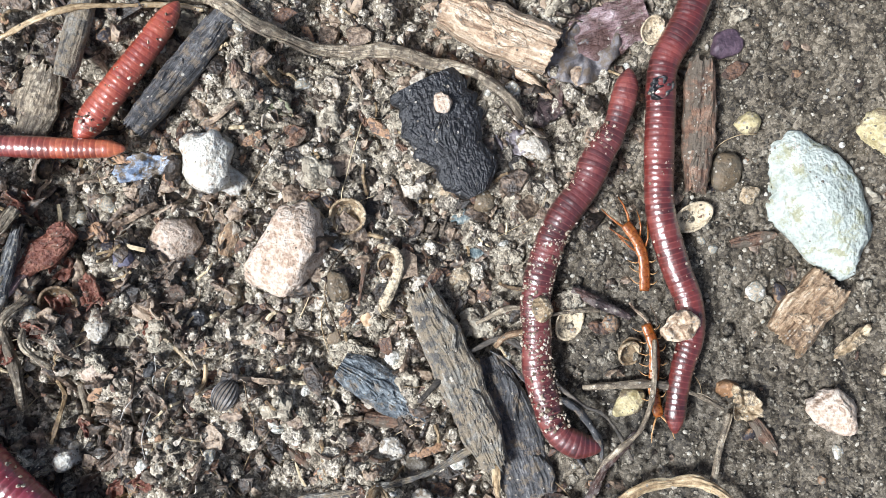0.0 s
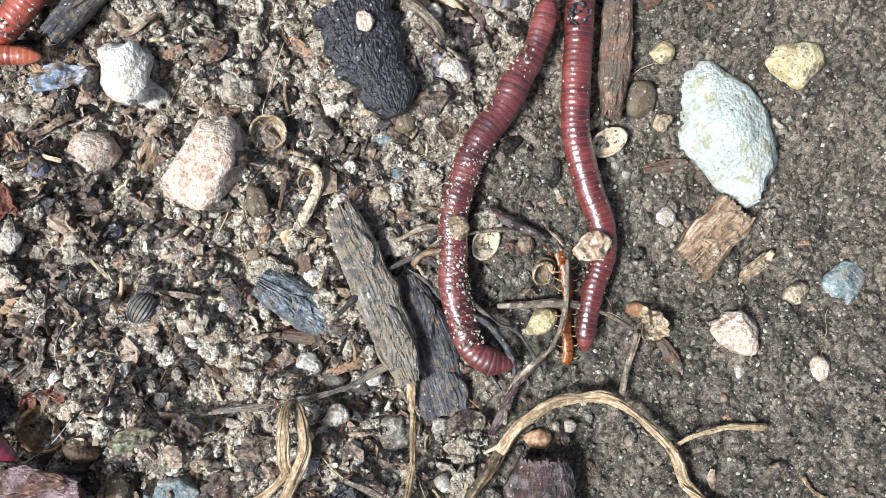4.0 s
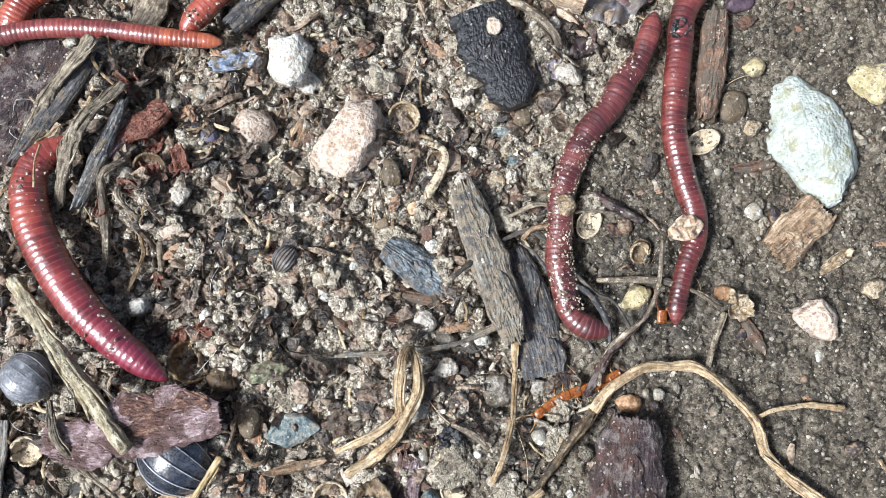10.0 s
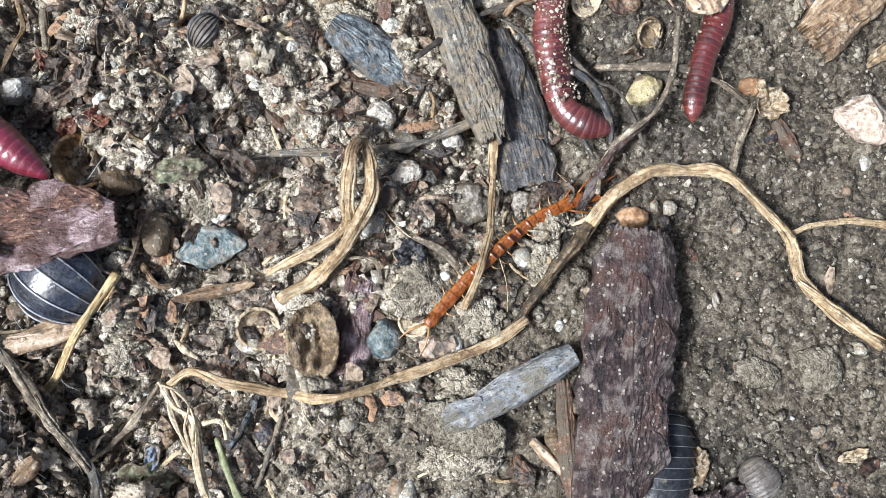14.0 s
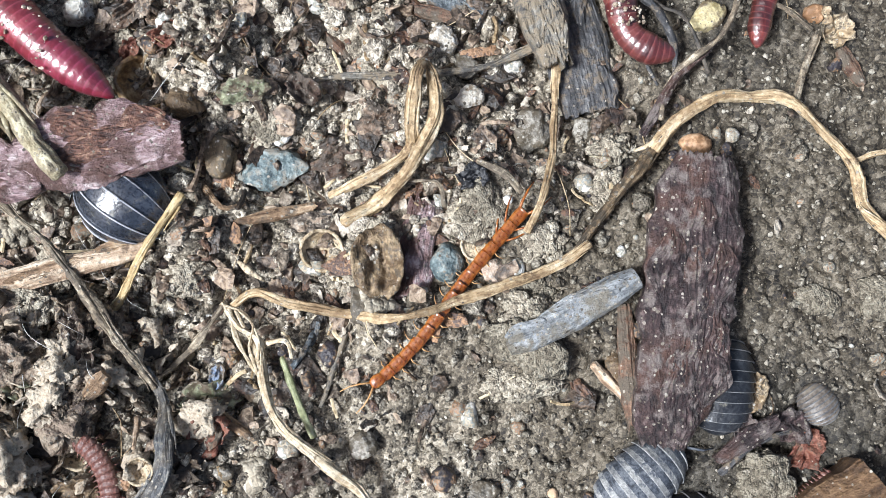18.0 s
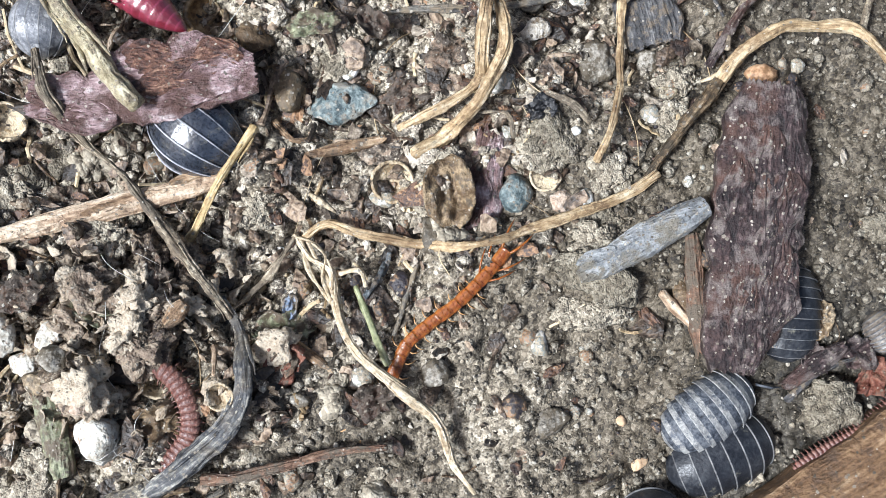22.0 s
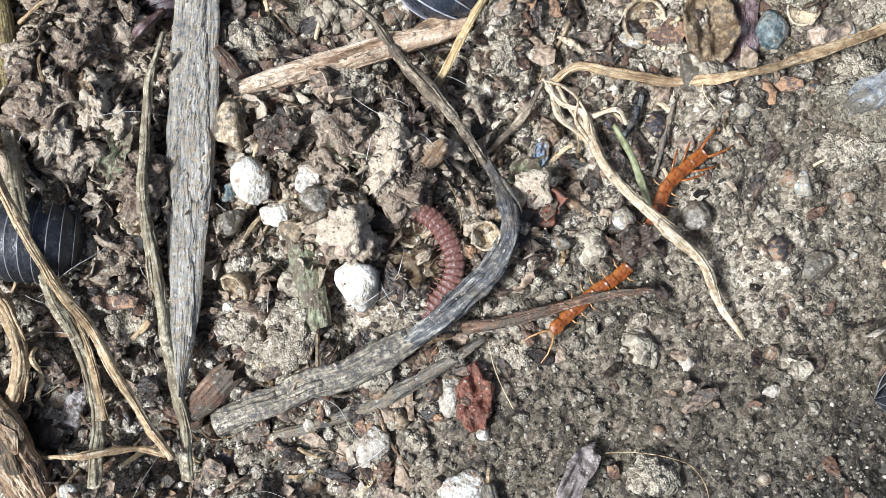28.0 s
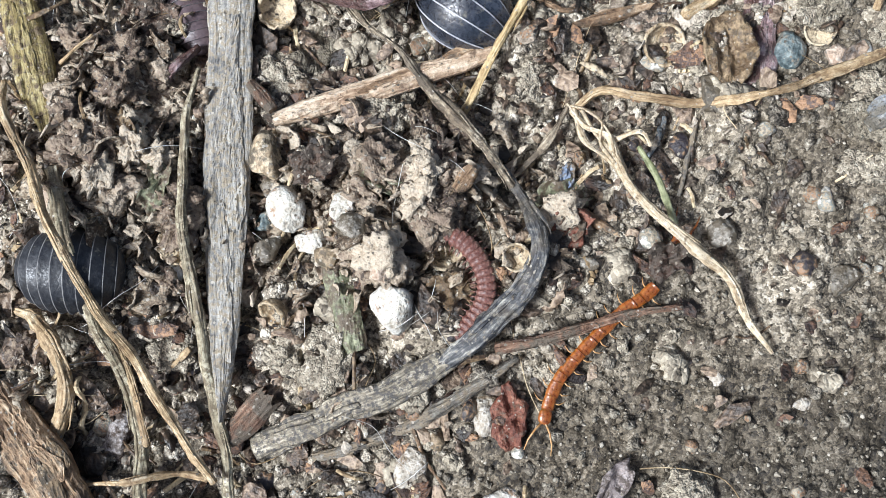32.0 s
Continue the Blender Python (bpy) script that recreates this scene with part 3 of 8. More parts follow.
BARK_CHIP = surface("bark_chip", [(0.02, (0.018, 0.012, 0.010)), (0.3, (0.065, 0.038, 0.027)), (0.5, (0.16, 0.085, 0.050)), (0.7, (0.085, 0.062, 0.055)), (0.9, (0.34, 0.20, 0.115))], 1.2, 0.6, 0.9, 0.35, 0.4, vary="object", grit=0.25)
PILL_BROWN = surface("brown_shell", [(0.15, (0.05, 0.038, 0.03)), (0.5, (0.12, 0.098, 0.08)), (0.85, (0.26, 0.22, 0.18))], 2, 0.45, 0.3, 0.3, 0.5, dirt=(0.22, 0.18, 0.13), dirt_amount=0.34)
CENTI = surface("centipede_shell", [(0.15, (0.11, 0.024, 0.004)), (0.5, (0.235, 0.064, 0.008)), (0.85, (0.36, 0.120, 0.020))], 1.6, 0.34, 0.2, 0.3, 0.5, coat=0.6, see=0.2)
CENTI_LEG = surface("centipede_leg_shell", [(0.2, (0.34, 0.16, 0.05)), (0.7, (0.55, 0.33, 0.15))], 1, 0.35, 0.0, 0.3, 0.5)


# ---- form helpers: all lengths in millimetres ----
def lattice(ix, iy, seed):
    h = (ix * 374761393 + iy * 668265263 + seed * 974711) & 0x7FFFFFFF
    h = ((h ^ (h >> 13)) * 1274126177) & 0x7FFFFFFF
    return ((h ^ (h >> 16)) & 0xFFFF) / 65535.0


def value_noise(x, y, seed):
    x, y = np.asarray(x, float), np.asarray(y, float)
    ix, iy = np.floor(x).astype(np.int64), np.floor(y).astype(np.int64)
    fx, fy = x - ix, y - iy
    fx, fy = fx * fx * (3 - 2 * fx), fy * fy * (3 - 2 * fy)
    a, b = lattice(ix, iy, seed), lattice(ix + 1, iy, seed)
    c, d = lattice(ix, iy + 1, seed), lattice(ix + 1, iy + 1, seed)
    return (a + (b - a) * fx) * (1 - fy) + (c + (d - c) * fx) * fy


def bumps(x, y, cell, seed):
    """Rounded grains packed side by side, about cell mm across: 0 in the joints, up to 1 on top."""
    x, y = np.asarray(x, float) / cell, np.asarray(y, float) / cell
    ix, iy = np.floor(x).astype(np.int64), np.floor(y).astype(np.int64)
    best = np.zeros(np.shape(x))
    for i in (-1, 0, 1):
        for j in (-1, 0, 1):
            cx, cy = ix + i, iy + j
            dx, dy = x - cx - lattice(cx, cy, seed), y - cy - lattice(cx, cy, seed + 40)
            size = 0.35 + 0.55 * lattice(cx, cy, seed + 80)
            best = np.maximum(best, np.sqrt(np.maximum(size * size - dx * dx - dy * dy, 0)))
    return best


def litter(x, y):
    """How loose and crumbly the soil is: 1 among the litter, 0 on the smooth clay."""
    n = value_noise(x / 13.0, y / 13.0, 5)
    edge = 12 + 0.30 * (np.asarray(y) + 20)
    edge = np.where(np.asarray(y) < -45, edge - 0.75 * (-45 - np.asarray(y)), edge)
    return 1 / (1 + np.exp(np.clip((np.asarray(x) - edge + (n - 0.5) * 26) / 5.0, -60, 60)))


def ground_z(x, y):
    """Height of the soil in mm."""
    x, y = np.asarray(x, float), np.asarray(y, float)
    k = litter(x, y)
    z = (value_noise(x / 22, y / 22, 1) - 0.5) * 4.0 + (value_noise(x / 7, y / 7, 2) - 0.5) * (1.0 + 5.0 * k)
    z += (value_noise(x / 2.6, y / 2.6, 3) - 0.5) * (0.9 + 1.1 * k) + (bumps(x, y, 2.4, 4) - 0.4) * (0.4 + 1.2 * k) + (bumps(x, y, 1.15, 6) - 0.4) * (0.50 + 0.40 * k) + (bumps(x, y, 0.66, 7) - 0.4) * 0.42
    far = np.clip((np.hypot(x + 5, y + 35) - 130) / 400, 0, 1)
    return (z - 0.8 * k + 1.6 * heap(x, y)) * (1 - far) - 0.6


def heap(x, y):
    """The pile of rotted leaf crumbs beside the long curved stalk."""
    x, y = np.asarray(x, float), np.asarray(y, float)
    return np.exp(-(((x + 42) / 11.0) ** 2 + ((y + 58) / 7.0) ** 2)) + 0.7 * np.exp(-(((x + 68) / 9.0) ** 2 + ((y + 55) / 16.0) ** 2))


def gz(x, y):
    return float(ground_z(x, y))


def mesh_of(name, verts, faces, material, smooth=True, grain=None):
    """A mesh; grain: for each vertex, where it lies across and along the fibres of its stuff (metres)."""
    me = bpy.data.meshes.new(name)
    me.from_pydata([tuple(v) for v in verts], [], [tuple(int(i) for i in f) for f in faces])
    me.materials.append(material)
    grain = np.array(verts, float)[:, (0, 2, 1)] if grain is None else np.array(grain, float)
    me.attributes.new("grain", "FLOAT_VECTOR", "POINT").data.foreach_set("vector", grain.ravel())
    me.polygons.foreach_set("use_smooth", [smooth] * len(me.polygons))
    me.update()
    return me


def thing(name, at, z, me=None, label="", category="", group="", kind="", turn=0):
    ob = new(name, me)
    ob.matrix_world = pose(at[0] * MM, at[1] * MM, z * MM, 0, 0, turn)
    return tagged(ob, label, category, group, kind)


def part(name, me, parent, label="", m=None):
    ob = new(name, me)
    ob.parent = parent
    if m is not None:
        ob.matrix_basis = m
    if label:
        ob["label"] = label
    return ob


def ball(level=3):
    bm = bmesh.new()
    bmesh.ops.create_icosphere(bm, subdivisions=level, radius=1)
    v = np.array([p.co[:] for p in bm.verts])
    f = np.array([[p.index for p in q.verts] for q in bm.faces])
    bm.free()
    return v, f


BALLS = {k: ball(k) for k in (1, 2, 3, 4)}


def lump(seed, level=3, cuts=7, rough=0.10, fine=0.05):
    """A unit stone: a ball cut by random planes and roughened."""
    rng = np.random.default_rng(seed)
    v, f = BALLS[level]
    v = v.copy()
    for _ in range(cuts):
        n = rng.normal(size=3)
        n /= np.linalg.norm(n)
        d = rng.uniform(0.54, 0.84)
        over = np.maximum(v @ n - d, 0)
        v -= 0.92 * over[:, None] * n
    o = rng.uniform(-50, 50, 3)
    w = np.array([noise.noise(Vector(p * 1.6 + o)) * rough * 1.6 + noise.noise(Vector(p * 4.5 + o)) * rough + noise.noise(Vector(p * 11 + o)) * fine for p in v])
    v *= (1 + w)[:, None]
    return v / np.abs(v).max(axis=0), f


def smooth_line(points, step):
    """Points along a Catmull-Rom curve through the given ones, about step apart."""
    p = np.array(points, float)
    p = np.vstack([2 * p[0] - p[1], p, 2 * p[-1] - p[-2]])
    out = []
    for i in range(1, len(p) - 2):
        k = max(2, int(np.linalg.norm(p[i + 1] - p[i]) / step))
        for t in np.arange(k) / k:
            out.append(0.5 * (2 * p[i] + (p[i + 1] - p[i - 1]) * t + (2 * p[i - 1] - 5 * p[i] + 4 * p[i + 1] - p[i + 2]) * t * t + (3 * p[i] - p[i - 1] - 3 * p[i + 1] + p[i + 2]) * t ** 3))
    out.append(p[-2])
    return np.array(out)


def tube(line, radii, sides=10, flat=1.0, ripple=None, twist=0.0):
    """Verts and faces of a closed tube round the line. radii: one a point; flat: height over width; ripple(i, angle) scales it."""
    n = len(line)
    tan = np.gradient(line, axis=0)
    tan /= np.linalg.norm(tan, axis=1)[:, None] + 1e-9
    side = np.cross(tan, [0, 0, 1.0])
    side /= np.linalg.norm(side, axis=1)[:, None] + 1e-9
    up = np.cross(side, tan)
    verts, faces = [], []
    for i in range(n):
        for j in range(sides):
            a = 2 * math.pi * j / sides
            r = radii[i] * (ripple(i, a) if ripple else 1.0)
            b = a + twist * i
            x, y = math.cos(b) * r, math.sin(b) * r * flat
            verts.append(line[i] + side[i] * x + up[i] * y)
    for i in range(n - 1):
        for j in range(sides):
            k = (j + 1) % sides
            faces.append((i * sides + j, i * sides + k, (i + 1) * sides + k, (i + 1) * sides + j))
    verts += [line[0] - tan[0] * radii[0] * 0.4, line[-1] + tan[-1] * radii[-1] * 0.4]
    a, b = len(verts) - 2, len(verts) - 1
    for j in range(sides):
        k = (j + 1) % sides
        faces += [(a, k, j), (b, (n - 1) * sides + j, (n - 1) * sides + k)]
    return np.array(verts), faces


def fibre_grain(line, radii, sides, flat=1.0):
    """The grain that goes with tube(): round the stem and along it."""
    d = np.r_[0, np.cumsum(np.linalg.norm(np.diff(line, axis=0), axis=1))]
    r = float(np.mean(radii))
    g = [(math.cos(2 * math.pi * j / sides) * r, math.sin(2 * math.pi * j / sides) * r, s) for s in d for j in range(sides)]
    return np.array(g + [(0, 0, d[0]), (0, 0, d[-1])]) * MM


# ---- ground ----
def build_ground():
    def axis(lo, hi, step):
        inner = np.arange(lo, hi + step / 2, step)
        grow = np.cumsum(step * 1.35 ** np.arange(1, 44))
        return np.concatenate([lo - grow[::-1], inner, hi + grow])
    xs, ys = axis(-86, 70, 0.27), axis(-110, 44, 0.27)
    gx, gy = np.meshgrid(xs, ys)
    z = ground_z(gx, gy)
    v = np.stack([gx.ravel(), gy.ravel(), z.ravel()], 1) * MM
    nx, ny = len(xs), len(ys)
    i = (np.arange(ny - 1)[:, None] * nx + np.arange(nx - 1)).ravel()
    f = np.stack([i, i + 1, i + nx + 1, i + nx], 1)
    me = bpy.data.meshes.new("ground")
    me.vertices.add(len(v))
    me.vertices.foreach_set("co", v.ravel())
    me.loops.add(f.size)
    me.loops.foreach_set("vertex_index", f.ravel())
    me.polygons.add(len(f))
    me.polygons.foreach_set("loop_start", np.arange(0, f.size, 4))
    me.polygons.foreach_set("use_smooth", np.ones(len(f), bool))
    me.update(calc_edges=True)
    # Tone by litter, noise and local spots; those by the firewood add painted shade.
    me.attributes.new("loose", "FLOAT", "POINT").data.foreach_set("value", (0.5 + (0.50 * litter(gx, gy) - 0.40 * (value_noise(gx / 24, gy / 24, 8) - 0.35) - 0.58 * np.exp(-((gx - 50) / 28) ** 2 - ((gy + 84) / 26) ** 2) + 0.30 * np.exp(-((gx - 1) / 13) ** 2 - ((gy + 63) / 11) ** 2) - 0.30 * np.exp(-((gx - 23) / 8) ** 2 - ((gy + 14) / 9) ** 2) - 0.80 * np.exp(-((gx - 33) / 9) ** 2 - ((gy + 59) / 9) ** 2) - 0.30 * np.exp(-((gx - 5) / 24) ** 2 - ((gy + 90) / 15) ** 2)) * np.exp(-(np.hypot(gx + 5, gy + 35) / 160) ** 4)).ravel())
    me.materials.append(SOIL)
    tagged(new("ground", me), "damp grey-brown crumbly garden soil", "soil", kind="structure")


build_ground()


def scatter(name, count, sizes, material, label, category, seed, dense, flat=0.75, level=1, lift=0.15, slim=1.0, jitter=0.24, soft=False):
    """Many small crumbs in one mesh of kind stuff. sizes: radius range; dense(x, y): chance of a crumb."""
    rng = np.random.default_rng(seed)
    x, y = rng.uniform(-84, 68, count * 3), rng.uniform(-110, 46, count * 3)
    keep = rng.uniform(0, 1, len(x)) < dense(x, y)
    x, y = x[keep][:count], y[keep][:count]
    n = len(x)
    r = sizes[0] * (sizes[1] / sizes[0]) ** (rng.uniform(0, 1, n) ** 2.2)
    bv, bf = BALLS[level]
    kinds = []
    for k in range(24):
        o = Vector(rng.uniform(-40, 40, 3))
        v = bv * np.array([1 + jitter * (2.2 * noise.noise(Vector(p) * 1.3 + o) + 1.6 * noise.noise(Vector(p) * 3.1 + o) + rng.uniform(-0.35, 0.35)) for p in bv])[:, None]
        kinds.append(v * rng.uniform(0.7, 1.25, 3) * (slim, 1, 1))
    v = np.array(kinds)[rng.integers(0, 24, n)]
    v[:, :, 2] *= flat
    a, b = rng.uniform(0, 6.283, n), rng.uniform(-0.6, 0.6, n)
    cb, sb = np.cos(b)[:, None], np.sin(b)[:, None]
    vx, vz = v[:, :, 0] * cb + v[:, :, 2] * sb, v[:, :, 2] * cb - v[:, :, 0] * sb
    ca, sa = np.cos(a)[:, None], np.sin(a)[:, None]
    vx, vy = vx * ca - v[:, :, 1] * sa, vx * sa + v[:, :, 1] * ca
    z = ground_z(x, y) + r * lift
    out = np.stack([vx * r[:, None] + x[:, None], vy * r[:, None] + y[:, None], vz * r[:, None] + z[:, None]], 2).reshape(-1, 3) * MM
    f = (bf[None] + (np.arange(n) * len(bv))[:, None, None]).reshape(-1, 3)
    me = bpy.data.meshes.new(name)
    me.vertices.add(len(out))
    me.vertices.foreach_set("co", out.ravel())
    me.loops.add(f.size)
    me.loops.foreach_set("vertex_index", f.ravel())
    me.polygons.add(len(f))
    me.polygons.foreach_set("loop_start", np.arange(0, f.size, 3))
    me.polygons.foreach_set("use_smooth", np.full(len(f), soft))
    me.update(calc_edges=True)
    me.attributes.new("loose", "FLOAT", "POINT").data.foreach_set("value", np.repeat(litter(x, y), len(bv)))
    me.materials.append(material)
    tagged(new(name, me), label, category, kind="stuff")


scatter("soil_crumbs", 4200, (0.38, 0.75), CRUMB, "loose brown soil crumbs strewn over the ground", "soil crumbs", 11, lambda x, y: 0.20 + 0.74 * litter(x, y), 0.85, 2, 0.04, jitter=0.22, soft=True)
scatter("small_crumbs", 15000, (0.19, 0.40), CRUMB, "small brown soil crumbs strewn over the ground", "soil crumbs", 10, lambda x, y: 0.62 + 0.36 * litter(x, y), 0.85, 1, 0.1, jitter=0.2, soft=True)
scatter("fine_crumbs", 19000, (0.10, 0.26), CRUMB, "fine dark soil crumbs between larger ones", "soil crumbs", 19, lambda x, y: 0.66 + 0.32 * litter(x, y), 0.9, 1, 0.4, jitter=0.2)
scatter("soil_lumps", 700, (0.55, 1.3), CRUMB, "crumbly grey-brown soil lumps among the litter", "soil lumps", 15, lambda x, y: 0.01 + 0.85 * litter(x, y), 0.8, 3, 0.15, jitter=0.16, soft=True)
scatter("grit_grains", 15000, (0.08, 0.32), GRIT, "pale sand and grit grains on damp soil", "grit", 12, lambda x, y: 0.80 - 0.1 * litter(x, y), 0.85, 1, 0.3)
scatter("small_gravel", 1000, (0.25, 0.62), GRAVEL, "small mixed gravel of buff, orange, grey and white stones", "gravel", 16, lambda x, y: 0.14 + 0.5 * litter(x, y), 0.8, 2, 0.2, jitter=0.12, soft=True)
scatter("bark_bits", 900, (0.35, 1.0), BARK_BIT, "small red-brown bark and husk bits in the soil", "bark bits", 18, lambda x, y: 0.06 + 0.7 * litter(x, y), 0.3, 1, 0.6, 1.8, jitter=0.3)
scatter("humus_flakes", 3000, (0.35, 1.25), HUMUS, "dark rotted leaf and bark flakes in the soil", "humus", 13, lambda x, y: 0.003 + 0.9 * litter(x, y), 0.35, 1, 0.4, 2.0, jitter=0.3)


def shreds(name, count, sizes, material, label, category, seed, dense, box=(-84, -110, 68, 44), lift=(0.2, 0.8)):
    """Small curled scraps of rotted leaf in one mesh."""
    rng = np.random.default_rng(seed)
    kinds, sides = [], 11
    for k in range(20):
        top = [(0, 0)]
        ph, el = rng.uniform(0, 6.28), rng.uniform(0.3, 0.8)
        for ring in (0.55, 1.0):
            for j in range(sides):
                a = 6.283 * j / sides
                q = ring * (1 + 0.35 * math.sin(3 * a + ph) * (ring > 0.9) * rng.uniform(0.2, 1.0) + rng.uniform(-0.12, 0.12))
                top.append((math.cos(a) * q, math.sin(a) * q * el))
        top = np.array(top)
        c1, c2 = rng.uniform(-0.7, 0.7), rng.uniform(-0.5, 0.5)
        z = c1 * top[:, 0] ** 2 + c2 * top[:, 1] * top[:, 0] + rng.uniform(-0.08, 0.08, len(top))
        up = np.column_stack([top, z + 0.05])
        dn = np.column_stack([top * 0.98, z - 0.05])
        kinds.append(np.vstack([up, dn]))
    h = 1 + 2 * sides
    F = []
    for b, s in ((0, 1), (h, -1)):
        for j in range(sides):
            k = (j + 1) % sides
            t = [(b, b + 1 + j, b + 1 + k), (b + 1 + j, b + 1 + sides + j, b + 1 + sides + k), (b + 1 + j, b + 1 + sides + k, b + 1 + k)]
            F += t if s > 0 else [q[::-1] for q in t]
    for j in range(sides):
        k = (j + 1) % sides
        a, b = 1 + sides, h + 1 + sides
        F += [(a + k, a + j, b + j), (a + k, b + j, b + k)]
    F = np.array(F)
    x, y = rng.uniform(box[0], box[2], count * 4), rng.uniform(box[1], box[3], count * 4)
    keep = rng.uniform(0, 1, len(x)) < dense(x, y)
    x, y = x[keep][:count], y[keep][:count]
    out = []
    zz = ground_z(x, y)
    for i in range(len(x)):
        r = sizes[0] * (sizes[1] / sizes[0]) ** (rng.uniform() ** 1.8)
        m = np.array(Euler((rng.normal(0, 0.45), rng.normal(0, 0.45), rng.uniform(0, 6.28))).to_matrix())
        out.append((kinds[rng.integers(0, 20)] * r) @ m.T + (x[i], y[i], zz[i] + rng.uniform(*lift)))
    v = np.vstack(out) * MM
    f = (F[None] + (np.arange(len(x)) * 2 * h)[:, None, None]).reshape(-1, 3)
    me = bpy.data.meshes.new(name)
    me.vertices.add(len(v))
    me.vertices.foreach_set("co", v.ravel())
    me.loops.add(f.size)
    me.loops.foreach_set("vertex_index", f.ravel())
    me.polygons.add(len(f))
    me.polygons.foreach_set("loop_start", np.arange(0, f.size, 3))
    me.polygons.foreach_set("use_smooth", np.ones(len(f), bool))
    me.update(calc_edges=True)
    me.materials.append(material)
    tagged(new(name, me), label, category, kind="stuff")


def curls(name, count, sizes, material, label, category, seed, dense, box=(-84, -110, 68, 44), lift=(0.2, 0.9)):
    """Narrow strips of rotted leaf, rolled and twisted, in one mesh."""
    rng = np.random.default_rng(seed)
    kinds, n, m = [], 9, 4
    for k in range(28):
        bend, drift, width, twist = rng.uniform(0.6, 3.2) * rng.choice((-1, 1)), rng.uniform(-3, 3), rng.uniform(0.22, 0.75), rng.uniform(-1.2, 1.2)
        p, a, rows = np.zeros(3), 0.0, []
        for i in range(n):
            t = i / (n - 1)
            a += (bend + drift * t) / n
            p = p + np.array([math.cos(a), 0.7 * math.sin(t * 4 + k), math.sin(a)]) * 2.0 / n
            across = np.array([-math.sin(a) * math.sin(twist * t), math.cos(twist * t), math.cos(a) * math.sin(twist * t)])
            out = np.array([-math.sin(a), 0.0, math.cos(a)])
            w = width * (1 + rng.uniform(-0.5, 0.5)) * (0.55 + 0.45 * math.sin(math.pi * (0.1 + 0.8 * t)))
            th = 0.055 * rng.uniform(0.7, 1.6)
            rows += [p + across * w + out * th, p - across * w + out * th * rng.uniform(0.4, 1.6), p - across * w - out * th, p + across * w - out * th]
        rows = np.array(rows)
        kinds.append(rows - rows.mean(axis=0))
    F = []
    for i in range(n - 1):
        for j in range(m):
            a, b = i * m + j, i * m + (j + 1) % m
            F += [(a, b, b + m), (a, b + m, a + m)]
    F += [(0, 2, 1), (0, 3, 2)] + [(q + (n - 1) * m, r + (n - 1) * m, t + (n - 1) * m) for q, r, t in ((0, 1, 2), (0, 2, 3))]
    F = np.array(F)
    x, y = rng.uniform(box[0], box[2], count * 5), rng.uniform(box[1], box[3], count * 5)
    keep = rng.uniform(0, 1, len(x)) < dense(x, y)
    x, y = x[keep][:count], y[keep][:count]
    zz, out = ground_z(x, y), []
    for i in range(len(x)):
        r = sizes[0] * (sizes[1] / sizes[0]) ** (rng.uniform() ** 1.6)
        turn = np.array(Euler((rng.normal(0, 0.9), rng.normal(0, 0.6), rng.uniform(0, 6.28))).to_matrix())
        out.append((kinds[rng.integers(0, 28)] * r) @ turn.T + (x[i], y[i], zz[i] + rng.uniform(*lift)))
    v = np.vstack(out) * MM
    f = (F[None] + (np.arange(len(x)) * n * m)[:, None, None]).reshape(-1, 3)
    me = bpy.data.meshes.new(name)
    me.vertices.add(len(v))
    me.vertices.foreach_set("co", v.ravel())
    me.loops.add(f.size)
    me.loops.foreach_set("vertex_index", f.ravel())
    me.polygons.add(len(f))
    me.polygons.foreach_set("loop_start", np.arange(0, f.size, 3))
    me.polygons.foreach_set("use_smooth", np.ones(len(f), bool))
    me.update(calc_edges=True)
    me.materials.append(material)
    tagged(new(name, me), label, category, kind="stuff")


shreds("humus_shreds", 1500, (0.3, 1.1), HUMUS, "dark curled scraps of rotted leaf and bark", "leaf scraps", 24, lambda x, y: 0.01 + 0.9 * litter(x, y), lift=(0.0, 0.5))
shreds("leaf_shreds", 700, (0.35, 1.2), SHRED, "small curled scraps of pale rotted leaf", "leaf scraps", 21, lambda x, y: 0.01 + 0.75 * litter(x, y))
curls("leaf_curls", 800, (0.4, 1.5), SHRED, "rolled strips of pale rotted leaf in the soil", "leaf scraps", 26, lambda x, y: 0.01 + 0.75 * litter(x, y) ** 2)
curls("humus_curls", 900, (0.5, 2.1), HUMUS, "rolled brown strips of rotted leaf and bark", "leaf scraps", 27, lambda x, y: litter(x, y) ** 2 * (0.25 + 0.75 * (x < -22)))
scatter("pile_crumbs", 2600, (0.3, 1.0), CLOD, "pale crumbs of soil and rotted leaf in a heap", "soil crumbs", 17, lambda x, y: np.minimum(heap(x, y), 1), 0.8, 2, 0.5, jitter=0.22, soft=True)
shreds("rotted_leaf_pile", 500, (0.5, 1.3), PILE_SHRED, "heap of crumbling grey-brown rotted leaf", "leaf litter", 22, heap, (-80, -90, -20, -30), (0.3, 1.8))
curls("rotted_leaf_curls", 800, (0.6, 2.0), PILE_SHRED, "rolled strips of rotted leaf lying in a heap", "leaf litter", 28, heap, (-80, -90, -20, -30), (0.3, 2.2))


